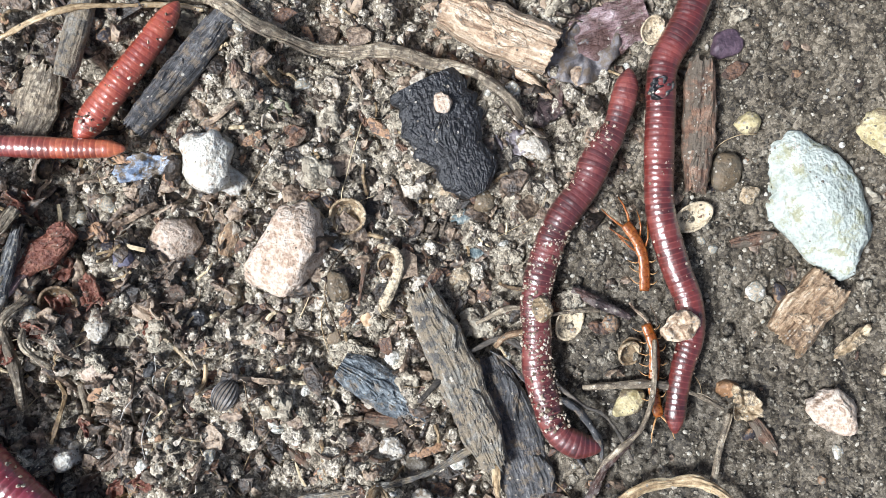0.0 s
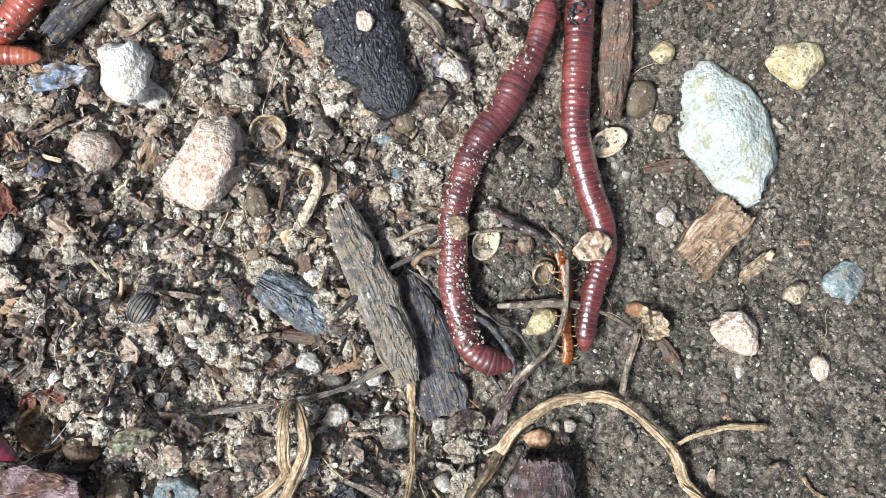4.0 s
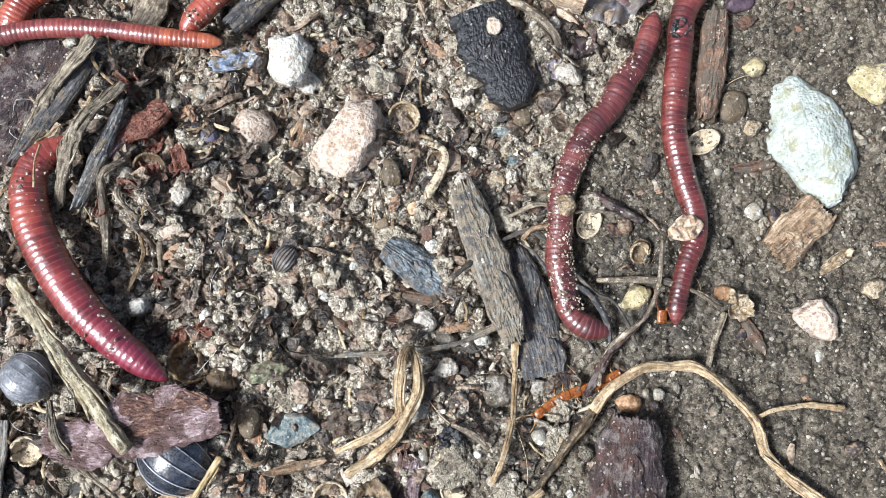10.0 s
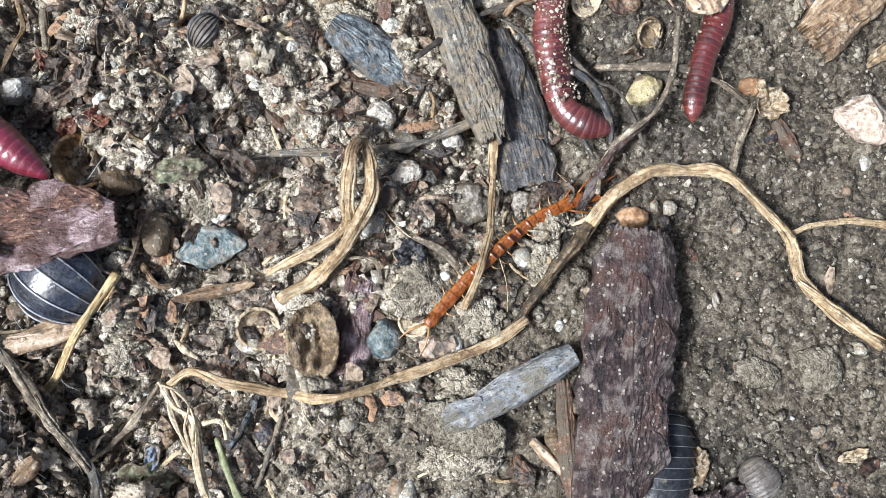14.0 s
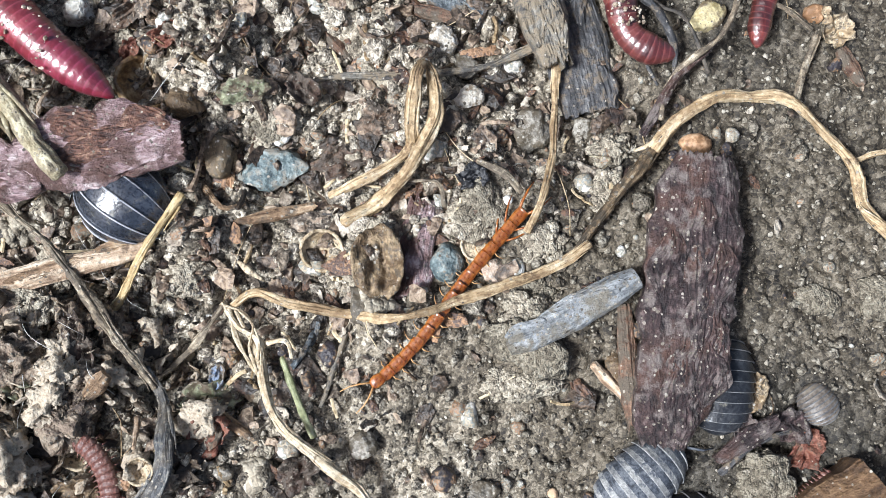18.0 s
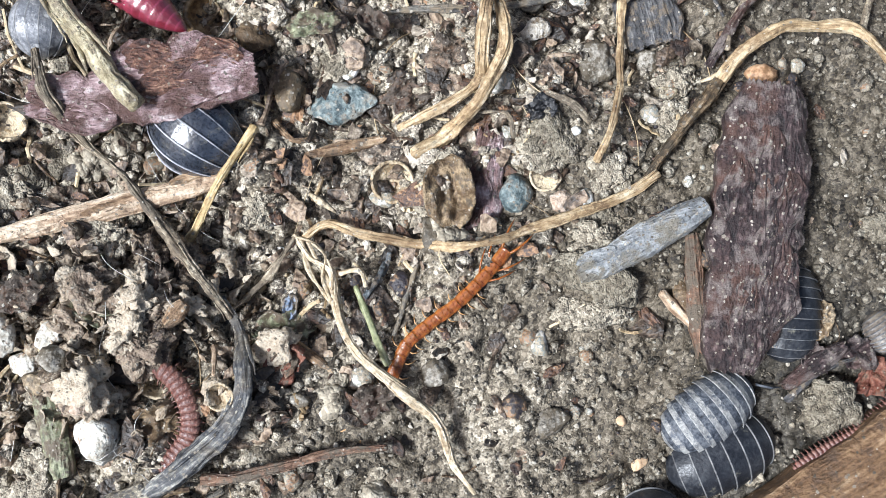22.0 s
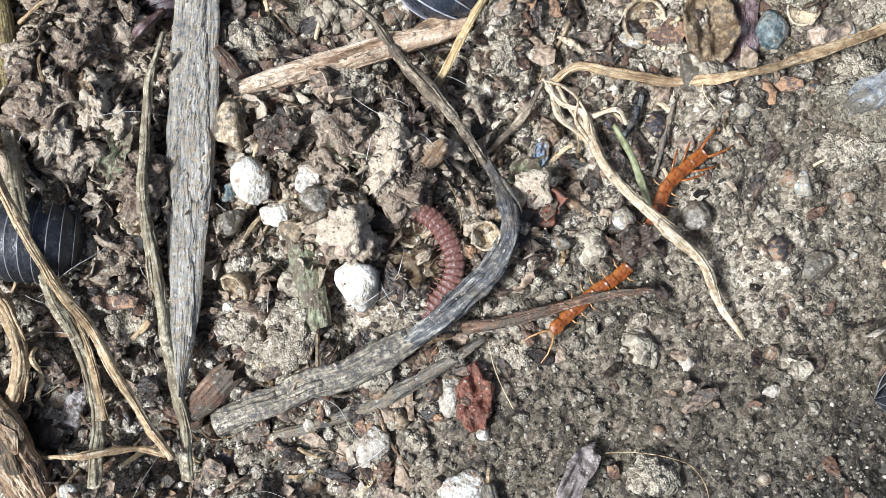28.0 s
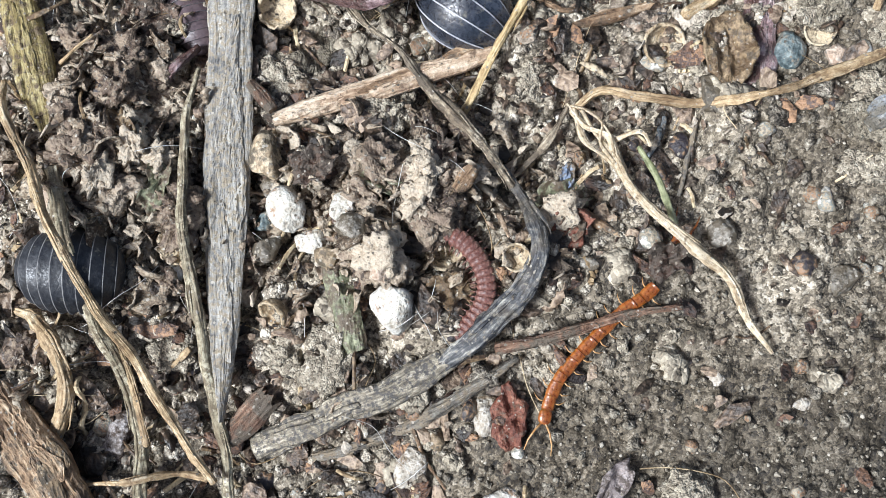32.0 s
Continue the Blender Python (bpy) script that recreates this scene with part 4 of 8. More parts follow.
# ---- kinds of things ----
def pebble(at, length, width, turn, material, label, seed, height=0.6, sink=0.30, name="pebble", group="", cuts=7, rough=0.10, level=3, category="stone", z=None, taper=0.0):
    v, f = lump(seed, level, cuts, rough)
    h = height * min(length, width) / 2
    v[:, 1] *= 1 - taper * v[:, 0]
    v = v * (length / 2, width / 2, h) * MM
    base = gz(*at) if z is None else z
    return thing(name, at, base + h * (1 - 2 * sink), mesh_of(name, v, f, material), label, category, group, turn=turn)


def clod_mesh(seed, level=4):
    """A unit clod of crumbly earth, rounded and knobbly."""
    rng = np.random.default_rng(seed)
    o = Vector(rng.uniform(-50, 50, 3))
    v, f = BALLS[level]
    w = []
    for p in v:
        q = Vector(p)
        grain, small = noise.voronoi(q * 3.2 + o)[0][0], noise.voronoi(q * 7.0 + o)[0][0]
        w.append(1 + 0.50 * noise.noise(q * 1.2 + o) + 0.26 * noise.noise(q * 2.7 + o) - 0.34 * grain - 0.20 * small + 0.05 * noise.noise(q * 21 + o))
    v = v * np.array(w)[:, None]
    return v / np.abs(v).max(axis=0), f


def clod(at, length, width, turn, label, seed, height=0.55, sink=0.32, name="soil_clod", dry=0.62):
    v, f = clod_mesh(seed)
    h = height * min(length, width) / 2
    me = mesh_of(name, v * (length / 2, width / 2, h) * MM, f, CLOD)
    me.attributes.new("loose", "FLOAT", "POINT").data.foreach_set("value", [dry] * len(v))
    return thing(name, at, gz(*at) + h * (1 - 2 * sink), me, label, "clod", "soil clods", turn=turn)


def stem(points, heights, radii, material, label, name="dry_stem", seed=0, sides=10, flat=0.8, groove=0.16, category="stem", knob=0.16, group="", strands=6):
    """A dry stalk or root along points; heights and radii are spread over its length."""
    p2 = np.array(points, float)
    s = np.linspace(0, 1, len(p2))
    h = np.interp(s, np.linspace(0, 1, len(heights)), heights)
    p3 = np.column_stack([p2, [gz(*p) + k for p, k in zip(p2, h)]])
    o = p3[0].copy()
    line = smooth_line(p3, 0.55)
    n = len(line)
    r = np.interp(np.linspace(0, 1, n), np.linspace(0, 1, len(radii)), radii)
    rng = np.random.default_rng(seed)
    off = rng.uniform(0, 60)
    knob *= 1.7 if np.mean(radii) < 0.5 else 1.0
    r = 0.80 * r * (1 + np.array([noise.noise((i * 0.10 + off, off, 0)) * knob * 2.6 + noise.noise((i * 0.45 + off, off, 7)) * knob * 1.5 for i in range(n)]))
    line = line + np.array([[noise.noise((i * 0.13 + off, 3, 0)), noise.noise((i * 0.13 + off, 9, 0)), 0] for i in range(n)]) * min(max(np.mean(radii), 0.7), 0.8) * 0.30
    phase = rng.uniform(0, 6.28, 3)
    sides = max(16, sides + 4) if np.mean(radii) < 0.42 else 30
    groove = groove * 0.9

    def ripple(i, a):
        return 1 + groove * (math.sin(3 * a + phase[0] + i * 0.03) * 0.35 + 2.0 * noise.noise((math.cos(a) * 2.1, math.sin(a) * 2.1 + off, i * 0.20)) + 1.3 * noise.noise((math.cos(a) * 3.4, math.sin(a) * 3.4 + off, i * 0.55)) + 1.0 * noise.noise((math.cos(a) * 5.2, math.sin(a) * 5.2 + off, i * 0.05)) + 0.9 * noise.noise((math.cos(a) * 9.5, math.sin(a) * 9.5 + off, i * 0.09)))

    frayed = np.mean(radii) > 0.42
    v, f = tube((line - o), r * (0.9 if frayed else 1.0), sides, flat, ripple)
    me = mesh_of(name, v * MM, f, material, True, fibre_grain(line, r, sides))
    if not frayed:
        ob = new(name, me)
        ob.location = o * MM
        return tagged(ob, label, category, group)
    ob = new(name)
    ob.location = o * MM
    tagged(ob, label, category, group)
    part("stalk", me, ob)
    side = np.cross(np.gradient(line, axis=0), [0, 0, 1.0])
    side /= np.linalg.norm(side, axis=1)[:, None] + 1e-9
    for k in range(strands):
        lo = rng.uniform(0, 0.85)
        i0, i1 = int(lo * n), int(min(lo + rng.uniform(0.12, 0.4), 1) * n)
        if i1 - i0 < 6:
            continue
        idx = np.arange(i0, i1)
        a = rng.uniform(0.3, 2.84) + 1.2 * np.array([noise.noise((i * 0.03, off, k)) for i in idx])
        reach = r[idx] * (0.86 + 0.25 * np.array([max(0, noise.noise((i * 0.06 + 9, off, k))) for i in idx]))
        tail = np.clip((idx - i1 + 8) / 8.0, 0, 1) * rng.uniform(0, 0.9) * r[idx]
        fl = line[idx] - o + side[idx] * (np.cos(a) * (reach + tail))[:, None]
        fl[:, 2] += np.sin(a) * reach * flat
        w = np.full(len(idx), np.mean(radii) * rng.uniform(0.10, 0.24))
        w[-3:] *= (0.8, 0.6, 0.3)
        fv, ff = tube(fl, w, 6)
        part("fibre", mesh_of("fibre", fv * MM, ff, material, True, fibre_grain(fl, w, 6) + (0.003 * k, 0, 0)), ob)
    return ob


def slab(p0, p1, width, thick, material, label, name="bark_piece", seed=0, ends=(0.7, 0.7), ridge=0.3, lift=0.3, ridges=7.0, ragged=0.12, arch=0.25, category="bark", tips=(0.0, 0.0), bend=0.0, fray=0.0, group="", layers=0, fine=0.24, flanks=None, flaking=None):
    """A flat piece of bark or wood from p0 to p1. ends: width at the two ends over the width; tips: height added there; arch: crown across;
    fray: depth of the splintered ends; flanks: half widths of the two flanks along the length, over half the width;
    flaking: another material for every second layer."""
    p0, p1 = np.array(p0, float), np.array(p1, float)
    ridge *= 0.5
    L = np.linalg.norm(p1 - p0)
    nx, ny = max(12, int(width / 0.2)), max(14, int(L / 0.4))
    rng = np.random.default_rng(seed)
    o = rng.uniform(-80, 80)
    u, v = np.meshgrid(np.linspace(-1, 1, nx), np.linspace(0, 1, ny))
    prof = np.interp(v, [0, 0.15, 0.5, 0.85, 1], [ends[0], 0.5 + 0.5 * ends[0], 1, 0.5 + 0.5 * ends[1], ends[1]])
    if flanks:
        prof = np.where(u < 0, np.interp(v, np.linspace(0, 1, len(flanks[0])), flanks[0]), np.interp(v, np.linspace(0, 1, len(flanks[1])), flanks[1]))
    edge = 1 + ragged * np.array([[noise.noise((q * L * 0.28 + o, 5.0 if w < 0 else 25.0, o)) * 1.5 + noise.noise((q * L * 0.9 + o, 45.0 if w < 0 else 65.0, o)) * 0.7 for w in r] for r, q in zip(u, v[:, 0])])
    x = u * prof * edge * width / 2
    x += bend * np.sin(v * math.pi)
    y = (v - 0.5) * L
    jag = np.array([[noise.noise((w * width * 0.75 + o, 11, 0)) + 0.6 * noise.noise((w * width * 2.1 + o, 31, 0)) for w in u[0]]])
    y = y + jag * fray * (np.clip(v * 6 - 5, 0, 1) + np.clip(1 - v * 6, 0, 1))
    rid = np.array([[0.55 * noise.noise((a * width * 0.10 * ridges + o, b * L * 0.035, o)) + 0.55 * noise.noise((a * width * 0.26 * ridges + o, b * L * 0.07, o)) + 0.4 * noise.noise((a * width * 0.9, b * L * 0.45, o)) for a, b in zip(ra, rb)] for ra, rb in zip(u, v)])
    step = np.array([[noise.noise((a * width * 0.22 + o, b * L * 0.07 + o, 3)) for a, b in zip(ra, rb)] for ra, rb in zip(u, v)])
    rid = rid + 0.35 * np.clip(step / 0.03, 0, 1) + fine * np.random.default_rng(seed + 5).normal(0, 0.5, rid.shape)
    top = thick / 2 + ridge * rid + arch * thick * (1 - u * u) - 0.22 * thick * np.abs(u) ** 6
    bot = -thick / 2 + 0.12 * thick * np.abs(u) ** 6 + 0 * u
    lean = tips[0] * (1 - v) + tips[1] * v
    up = np.stack([x, y, top + lean], 2).reshape(-1, 3)
    dn = np.stack([x * 0.96, y * 0.985, bot + lean], 2).reshape(-1, 3)
    V, F, m = np.vstack([up, dn]), [], nx * ny
    for i in range(ny - 1):
        for j in range(nx - 1):
            k = i * nx + j
            F += [(k, k + 1, k + nx + 1, k + nx), (m + k, m + k + nx, m + k + nx + 1, m + k + 1)]
    rim = [j for j in range(nx)] + [i * nx + nx - 1 for i in range(1, ny)] + [(ny - 1) * nx + j for j in range(nx - 2, -1, -1)] + [i * nx for i in range(ny - 2, 0, -1)]
    for a, b in zip(rim, rim[1:] + rim[:1]):
        F.append((b, a, m + a, m + b))
    mid = (p0 + p1) / 2
    turn = math.degrees(math.atan2(p1[1] - p0[1], p1[0] - p0[0])) - 90
    me = mesh_of(name, V * MM, F, material, False)
    if not layers:
        return thing(name, mid, gz(*mid) + thick / 2 + lift, me, label, category, group, turn=turn)
    ob = thing(name, mid, gz(*mid) + thick / 2 + lift, None, label, category, group, turn=turn)
    part("core", me, ob)
    for k in range(layers):
        cx, cy = rng.uniform(-0.25, 0.25) * width, rng.uniform(-0.36, 0.36) * L
        if flaking and k % 2:
            cx, cy = rng.uniform(-0.38, -0.02) * width, rng.uniform(0.02, 0.36) * L
        part("layer", scale_mesh(rng.uniform(0.25, 0.5) * width, rng.uniform(0.16, 0.34) * L, 0.12 * thick + 0.15, rng, flaking if flaking and k % 2 else material), ob, m=pose(cx * MM, cy * MM, (thick * (0.5 + arch * (1 - (2 * cx / width) ** 2)) + ridge * 0.3 + (tips[0] + tips[1]) / 2 + (tips[1] - tips[0]) * cy / L) * MM, 0, 0, rng.uniform(-7, 7)))
    return ob


def scale_mesh(width, L, thick, rng, material):
    """A ragged thin layer of bark or wood, long along y."""
    o = rng.uniform(-60, 60)
    nx, ny = max(6, int(width / 0.22)), max(8, int(L / 0.45))
    V, F = [], []
    for i in range(ny):
        q = i / (ny - 1)
        w0 = width / 2 * (math.sin(math.pi * (0.08 + 0.84 * q)) ** 0.6) * (1 + 0.5 * noise.noise((q * L * 0.5, o, 1)))
        w1 = width / 2 * (math.sin(math.pi * (0.08 + 0.84 * q)) ** 0.6) * (1 + 0.5 * noise.noise((q * L * 0.5, o, 9)))
        for j in range(nx):
            u = j / (nx - 1)
            x = -w0 + (w0 + w1) * u
            jag = 0.6 * noise.noise((x * 1.4, o, 5)) if i in (0, ny - 1) else 0.0
            edge = min(u, 1 - u, q, 1 - q) * 8
            z = thick * (0.5 + 0.4 * noise.noise((x * 1.6 + o, q * L * 0.06, 2)) + 0.4 * noise.noise((x * 3.6 + o, q * L * 0.14, 4))) * min(1.0, 0.35 + edge) + rng.normal(0, 0.05)
            V.append((x, (q - 0.5) * L + jag, z))
    m = nx * ny
    V += [(x * 0.97, y * 0.98, -thick * 0.7) for x, y, z in V]
    for i in range(ny - 1):
        for j in range(nx - 1):
            k = i * nx + j
            F += [(k, k + 1, k + nx + 1, k + nx), (m + k, m + k + nx, m + k + nx + 1, m + k + 1)]
    rim = [j for j in range(nx)] + [i * nx + nx - 1 for i in range(1, ny)] + [(ny - 1) * nx + j for j in range(nx - 2, -1, -1)] + [i * nx for i in range(ny - 2, 0, -1)]
    for a, b in zip(rim, rim[1:] + rim[:1]):
        F.append((b, a, m + a, m + b))
    V = np.array(V)
    return mesh_of("layer", V * MM, F, material, False, (V[:, (0, 2, 1)] + (o, 0, o)) * MM)


def flake(at, length, width, turn, material, label, seed, curl=0.5, name="leaf_scrap", category="leaf", lift=0.6, lobes=0.25, tilt=(0, 0), thick=0.22, group=""):
    """A thin curled scrap of leaf or husk with an uneven outline."""
    rng = np.random.default_rng(seed)
    o = rng.uniform(-60, 60)
    rings, sides = 9, 40
    V, F = [], []
    for side in (1, -1):
        V.append((0, 0, side * thick / 2))
        for i in range(1, rings + 1):
            for j in range(sides):
                a = 2 * math.pi * j / sides
                r = i / rings * (1 + 0.6 * lobes * (noise.noise((math.cos(a) * 1.5 + o, math.sin(a) * 1.5, o)) * 1.6 + 0.8 * noise.noise((math.cos(a) * 5 + o, math.sin(a) * 5, o)) + 0.6 * noise.noise((math.cos(a) * 12 + o, math.sin(a) * 12, o))))
                x, y = math.cos(a) * r, math.sin(a) * r
                z = curl * (y * y - 0.25) * width / 2 + 0.6 * noise.noise((x * 2.4 + o, y * 2.4, 1)) * width * 0.45 + 0.3 * noise.noise((x * length * 0.8 + o, y * width * 0.8, 4)) + 0.16 * noise.noise((x * length * 2.2 + o, y * width * 2.2, 8))
                V.append((x * length / 2, y * width / 2, z + side * thick / 2 * (1 if i < rings else 0.4)))
    h = 1 + rings * sides
    for s in (0, 1):
        b = s * h
        for j in range(sides):
            k = (j + 1) % sides
            tri = [(b, b + 1 + j, b + 1 + k)]
            for i in range(rings - 1):
                p = b + 1 + i * sides
                tri.append((p + j, p + sides + j, p + sides + k, p + k))
            F += tri if s == 0 else [t[::-1] for t in tri]
    for j in range(sides):
        k = (j + 1) % sides
        a, b = 1 + (rings - 1) * sides, h + 1 + (rings - 1) * sides
        F.append((a + k, a + j, b + j, b + k))
    ob = thing(name, at, gz(*at) + lift, mesh_of(name, np.array(V) * MM, F, material), label, category, group)
    ob.matrix_world = ob.matrix_world @ pose(0, 0, 0, tilt[0], tilt[1], turn)
    return ob


def cup(at, size, turn, material, label, seed, tilt=25, depth=0.7, oval=1.0, name="seed_husk", lift=0.5, broken=0.15, category="husk", group=""):
    """A hollow, open husk: a bowl with a wall and an uneven rim."""
    rng = np.random.default_rng(seed)
    o = rng.uniform(-60, 60)
    rings, sides = 8, 24
    V, F = [], []
    R = size / 2
    for wall, sgn in ((1.0, 0), (0.86, 1)):
        V.append((0, 0, -R * depth * wall))
        for i in range(1, rings + 1):
            for j in range(sides):
                a = 2 * math.pi * j / sides
                lim = 1.55 + broken * 2.2 * noise.noise((math.cos(a) * 1.7 + o, math.sin(a) * 1.7, o))
                p = i / rings * lim
                w = wall * (1 + 0.05 * noise.noise((math.cos(a) * 2 + o, math.sin(a) * 2, p * 2)))
                V.append((math.sin(p) * math.cos(a) * R * w * oval, math.sin(p) * math.sin(a) * R * w, -math.cos(p) * R * depth * w))
    h = 1 + rings * sides
    for s in (0, 1):
        b = s * h
        for j in range(sides):
            k = (j + 1) % sides
            tri = [(b, b + 1 + k, b + 1 + j)]
            for i in range(rings - 1):
                p = b + 1 + i * sides
                tri.append((p + j, p + k, p + sides + k, p + sides + j))
            F += tri if s == 0 else [t[::-1] for t in tri]
    for j in range(sides):
        k = (j + 1) % sides
        a, b = 1 + (rings - 1) * sides, h + 1 + (rings - 1) * sides
        F.append((a + j, a + k, b + k, b + j))
    ob = thing(name, at, gz(*at) + R * depth * 0.75 + lift, mesh_of(name, np.array(V) * MM, F, material), label, category, group)
    ob.matrix_world = ob.matrix_world @ pose(0, 0, 0, 0, 0, turn) @ pose(0, 0, 0, tilt, 0, 0)
    return ob


# ---- animals ----
def worm(points, radii, heights, material, label, name="earthworm", seed=0, pitch=0.62, group="earthworms", lumpy=0.05):
    """A ringed worm: body with grooved rings, and paler joint rings as parts of their own."""
    p = np.array(points, float)
    s = np.linspace(0, 1, len(p))
    h = np.interp(s, np.linspace(0, 1, len(heights)), heights)
    p3 = np.column_stack([p, h])
    line = smooth_line(p3, pitch / 4)
    n = len(line)
    q = np.linspace(0, 1, n)
    r = np.interp(q, np.linspace(0, 1, len(radii)), radii)
    r = r * np.clip(np.sqrt(np.minimum(q * n / (r * 7 / pitch) + 0.03, 1)), 0, 1) * np.clip(np.sqrt(np.minimum((1 - q) * n / (r * 7 / pitch) + 0.03, 1)), 0, 1)
    rng = np.random.default_rng(seed)
    wob = [1 + lumpy * (noise.noise((i * 0.035, seed, 0)) + 0.6 * noise.noise((i * 0.09, seed, 4))) for i in range(n)]
    line[:, :2] += np.array([[noise.noise((i * 0.028, seed, 11)), noise.noise((i * 0.028, seed, 17))] for i in range(n)]) * (lumpy - 0.05) * 4
    ring = [1.0 if i % 4 in (1, 2) else (0.992 if i % 4 == 3 else 0.968) for i in range(n)]

    def ripple(i, a):
        return wob[i] * ring[i] * (1 + 0.02 * noise.noise((math.cos(a) * 2, math.sin(a) * 2, i * 0.5)))

    o = line[n // 2].copy()
    o[2] = 0
    v, f = tube(line - o, r, 18, 0.9, ripple)
    ob = new(name)
    ob.location = o * MM
    tagged(ob, label, "worm", group)
    g = fibre_grain(line, r, 18)
    g[:-2, 2] = np.repeat(np.arange(n) * pitch / 4, 18) * MM
    cut = max(8, int(5 * 4 * 0.62 / pitch))
    for part_name, lo, hi in (("head", 0, cut), ("body", cut, n - 1 - cut), ("tail", n - 1 - cut, n - 1)):
        rows = np.arange(lo * 18, (hi + 1) * 18)
        pick, faces = list(rows), []
        if lo == 0:
            pick.append(n * 18)
        if hi == n - 1:
            pick.append(n * 18 + 1)
        where = {p: i for i, p in enumerate(pick)}
        faces = [tuple(where[i] for i in q) for q in f if all(i in where for i in q)]
        part(part_name, mesh_of(part_name, v[pick] * MM, faces, material, True, g[pick]), ob)
    return ob


worm([(21.9, 23.5), (21.2, 19.3), (18.9, 14.7), (17.3, 11.5), (15.0, 7.7), (13.1, 4.1), (11.9, 0.3), (11.3, -4.1), (11.7, -9.1), (12.6, -13.5), (13.7, -16.5), (16.0, -18.3), (19.0, -18.7)], [1.25, 1.5, 1.75, 1.75, 1.75, 1.7, 1.7, 1.6, 1.6], [1.9, 1.5, 1.5, 1.3, 1.3, 1.0, 1.0], DULL_WORM, "dull dark red earthworm crusted with soil grains", seed=1, lumpy=0.17)
worm([(33.2, 46.5), (31.1, 41.3), (30.6, 35.6), (28.5, 29.1), (25.8, 24.0), (25.4, 18.4), (25.2, 12.1), (25.4, 7.2), (26.9, 1.7), (28.4, -2.4), (28.7, -5.9), (27.6, -10.0), (26.9, -14.1), (26.8, -17.0)], [1.9, 1.9, 1.9, 1.75, 1.7, 1.7, 1.7, 1.6, 1.3, 1.15], [1.8, 1.8, 1.7, 1.6, 1.6, 1.4], WORM, "glossy dark red ringed earthworm lying on bare soil", seed=2)
worm([(34.0, 44.5), (34.6, 40.2), (36.0, 36.7), (36.7, 33.3)], [1.2, 1.1, 0.9], [1.0, 0.8, 0.2], WORM, "thin red earthworm half hidden in the soil", seed=3)
worm([(-28.2, 30.8), (-29.3, 29.1), (-31.4, 25.9), (-33.7, 22.9), (-35.9, 20.0), (-38.4, 16.7), (-39.1, 14.6)], [1.0, 1.45, 1.6, 1.65, 1.7, 1.4], [2.2, 2.4, 2.2, 1.4], ORANGE_WORM, "plump orange earthworm speckled with sand", seed=4)
worm([(-62.5, 11.9), (-61.5, 15.7), (-59.9, 18.7), (-56.5, 20.9), (-51.6, 23.5)], [1.9, 2.0, 2.0, 1.8], [1.2, 1.8, 2.0, 1.4], ORANGE_WORM, "short length of orange earthworm among bark scraps", seed=5)
worm([(-67.8, 11.0), (-63.6, 12.4), (-59.4, 13.7), (-55.0, 14.4), (-49.2, 14.7), (-43.2, 14.5), (-38.8, 14.4), (-33.8, 14.4)], [1.15, 1.25, 1.3, 1.25, 1.2, 0.95], [2.4, 2.6, 2.6, 2.4], PINK_WORM, "slender pinkish red earthworm stretched over the litter", seed=6)
worm([(-50.8, 0.4), (-52.9, -0.9), (-55.1, -2.8), (-56.1, -6.0), (-55.0, -10.8), (-52.1, -15.6), (-48.4, -20.2), (-44.2, -24.0), (-40.1, -26.7), (-35.6, -29.3)], [1.0, 1.9, 2.3, 2.5, 2.55, 2.5, 2.4, 2.3, 1.9, 0.9], [1.4, 2.0, 2.4, 2.4, 2.2, 1.9], BIG_WORM, "thick glossy crimson earthworm with pale ring lines", seed=7, pitch=0.8)


def larva(points, radius, label, heights, seed):
    """A segmented grub: each segment a part, with small side lobes."""
    line = smooth_line(np.column_stack([np.array(points, float), np.interp(np.linspace(0, 1, len(points)), np.linspace(0, 1, len(heights)), heights)]), 0.08)
    d = np.r_[0, np.cumsum(np.linalg.norm(np.diff(line, axis=0), axis=1))]
    count = max(6, int(d[-1] / (radius * 0.62)))
    ob = new("millipede")
    o = line[len(line) // 2].copy()
    ob.location = o * MM
    tagged(ob, label, "millipede")
    v, f = BALLS[2]
    segment = mesh_of("segment", np.sign(v) * np.abs(v) ** np.array([0.6, 0.8, 0.8]) * (radius * 0.50, radius, radius * 0.7) * MM, f, LARVA)
    leg_v, leg_f = tube(np.array([[0, 0.7, -0.1], [0.05, 1.15, 0.0], [0.1, 1.5, -0.35]]) * radius, [0.09, 0.07, 0.04], 5)
    leg = mesh_of("leg", leg_v * MM, leg_f, LARVA)
    for k in range(count):
        u = d[-1] * (k + 0.5) / count
        p = np.array([np.interp(u, d, line[:, j]) for j in range(3)])
        q = np.array([np.interp(min(u + 0.3, d[-1]), d, line[:, j]) for j in range(3)]) - np.array([np.interp(max(u - 0.3, 0), d, line[:, j]) for j in range(3)])
        m = pose(*((p - o) * MM), 0, 0, math.degrees(math.atan2(q[1], q[0])))
        e = 0.7 if k in (0, count - 1) else 1.0
        seg = part("segment", segment, ob, m=m @ Matrix.Diagonal((e, e, e, 1)))
        for side in (1, -1):
            part("leg", leg, seg, m=Matrix.Diagonal((1, side, 1, 1)))
    return ob


larva([(-34.6, -61.7), (-32.9, -62.5), (-31.4, -64.2), (-30.6, -66.2), (-30.8, -68.1), (-31.9, -70.0), (-33.0, -71.7)], 0.98, "dull pink flat millipede curled beside a dry stalk", [3.4, 4.0, 4.0, 3.4, 2.6], 1)
larva([(38.0, -58.3), (35.9, -60.8), (33.2, -62.7), (30.5, -64.4), (28.1, -66.4)], 0.75, "reddish millipede creeping along a wood edge", [0.3, 0.9, 1.0, 0.8], 2)


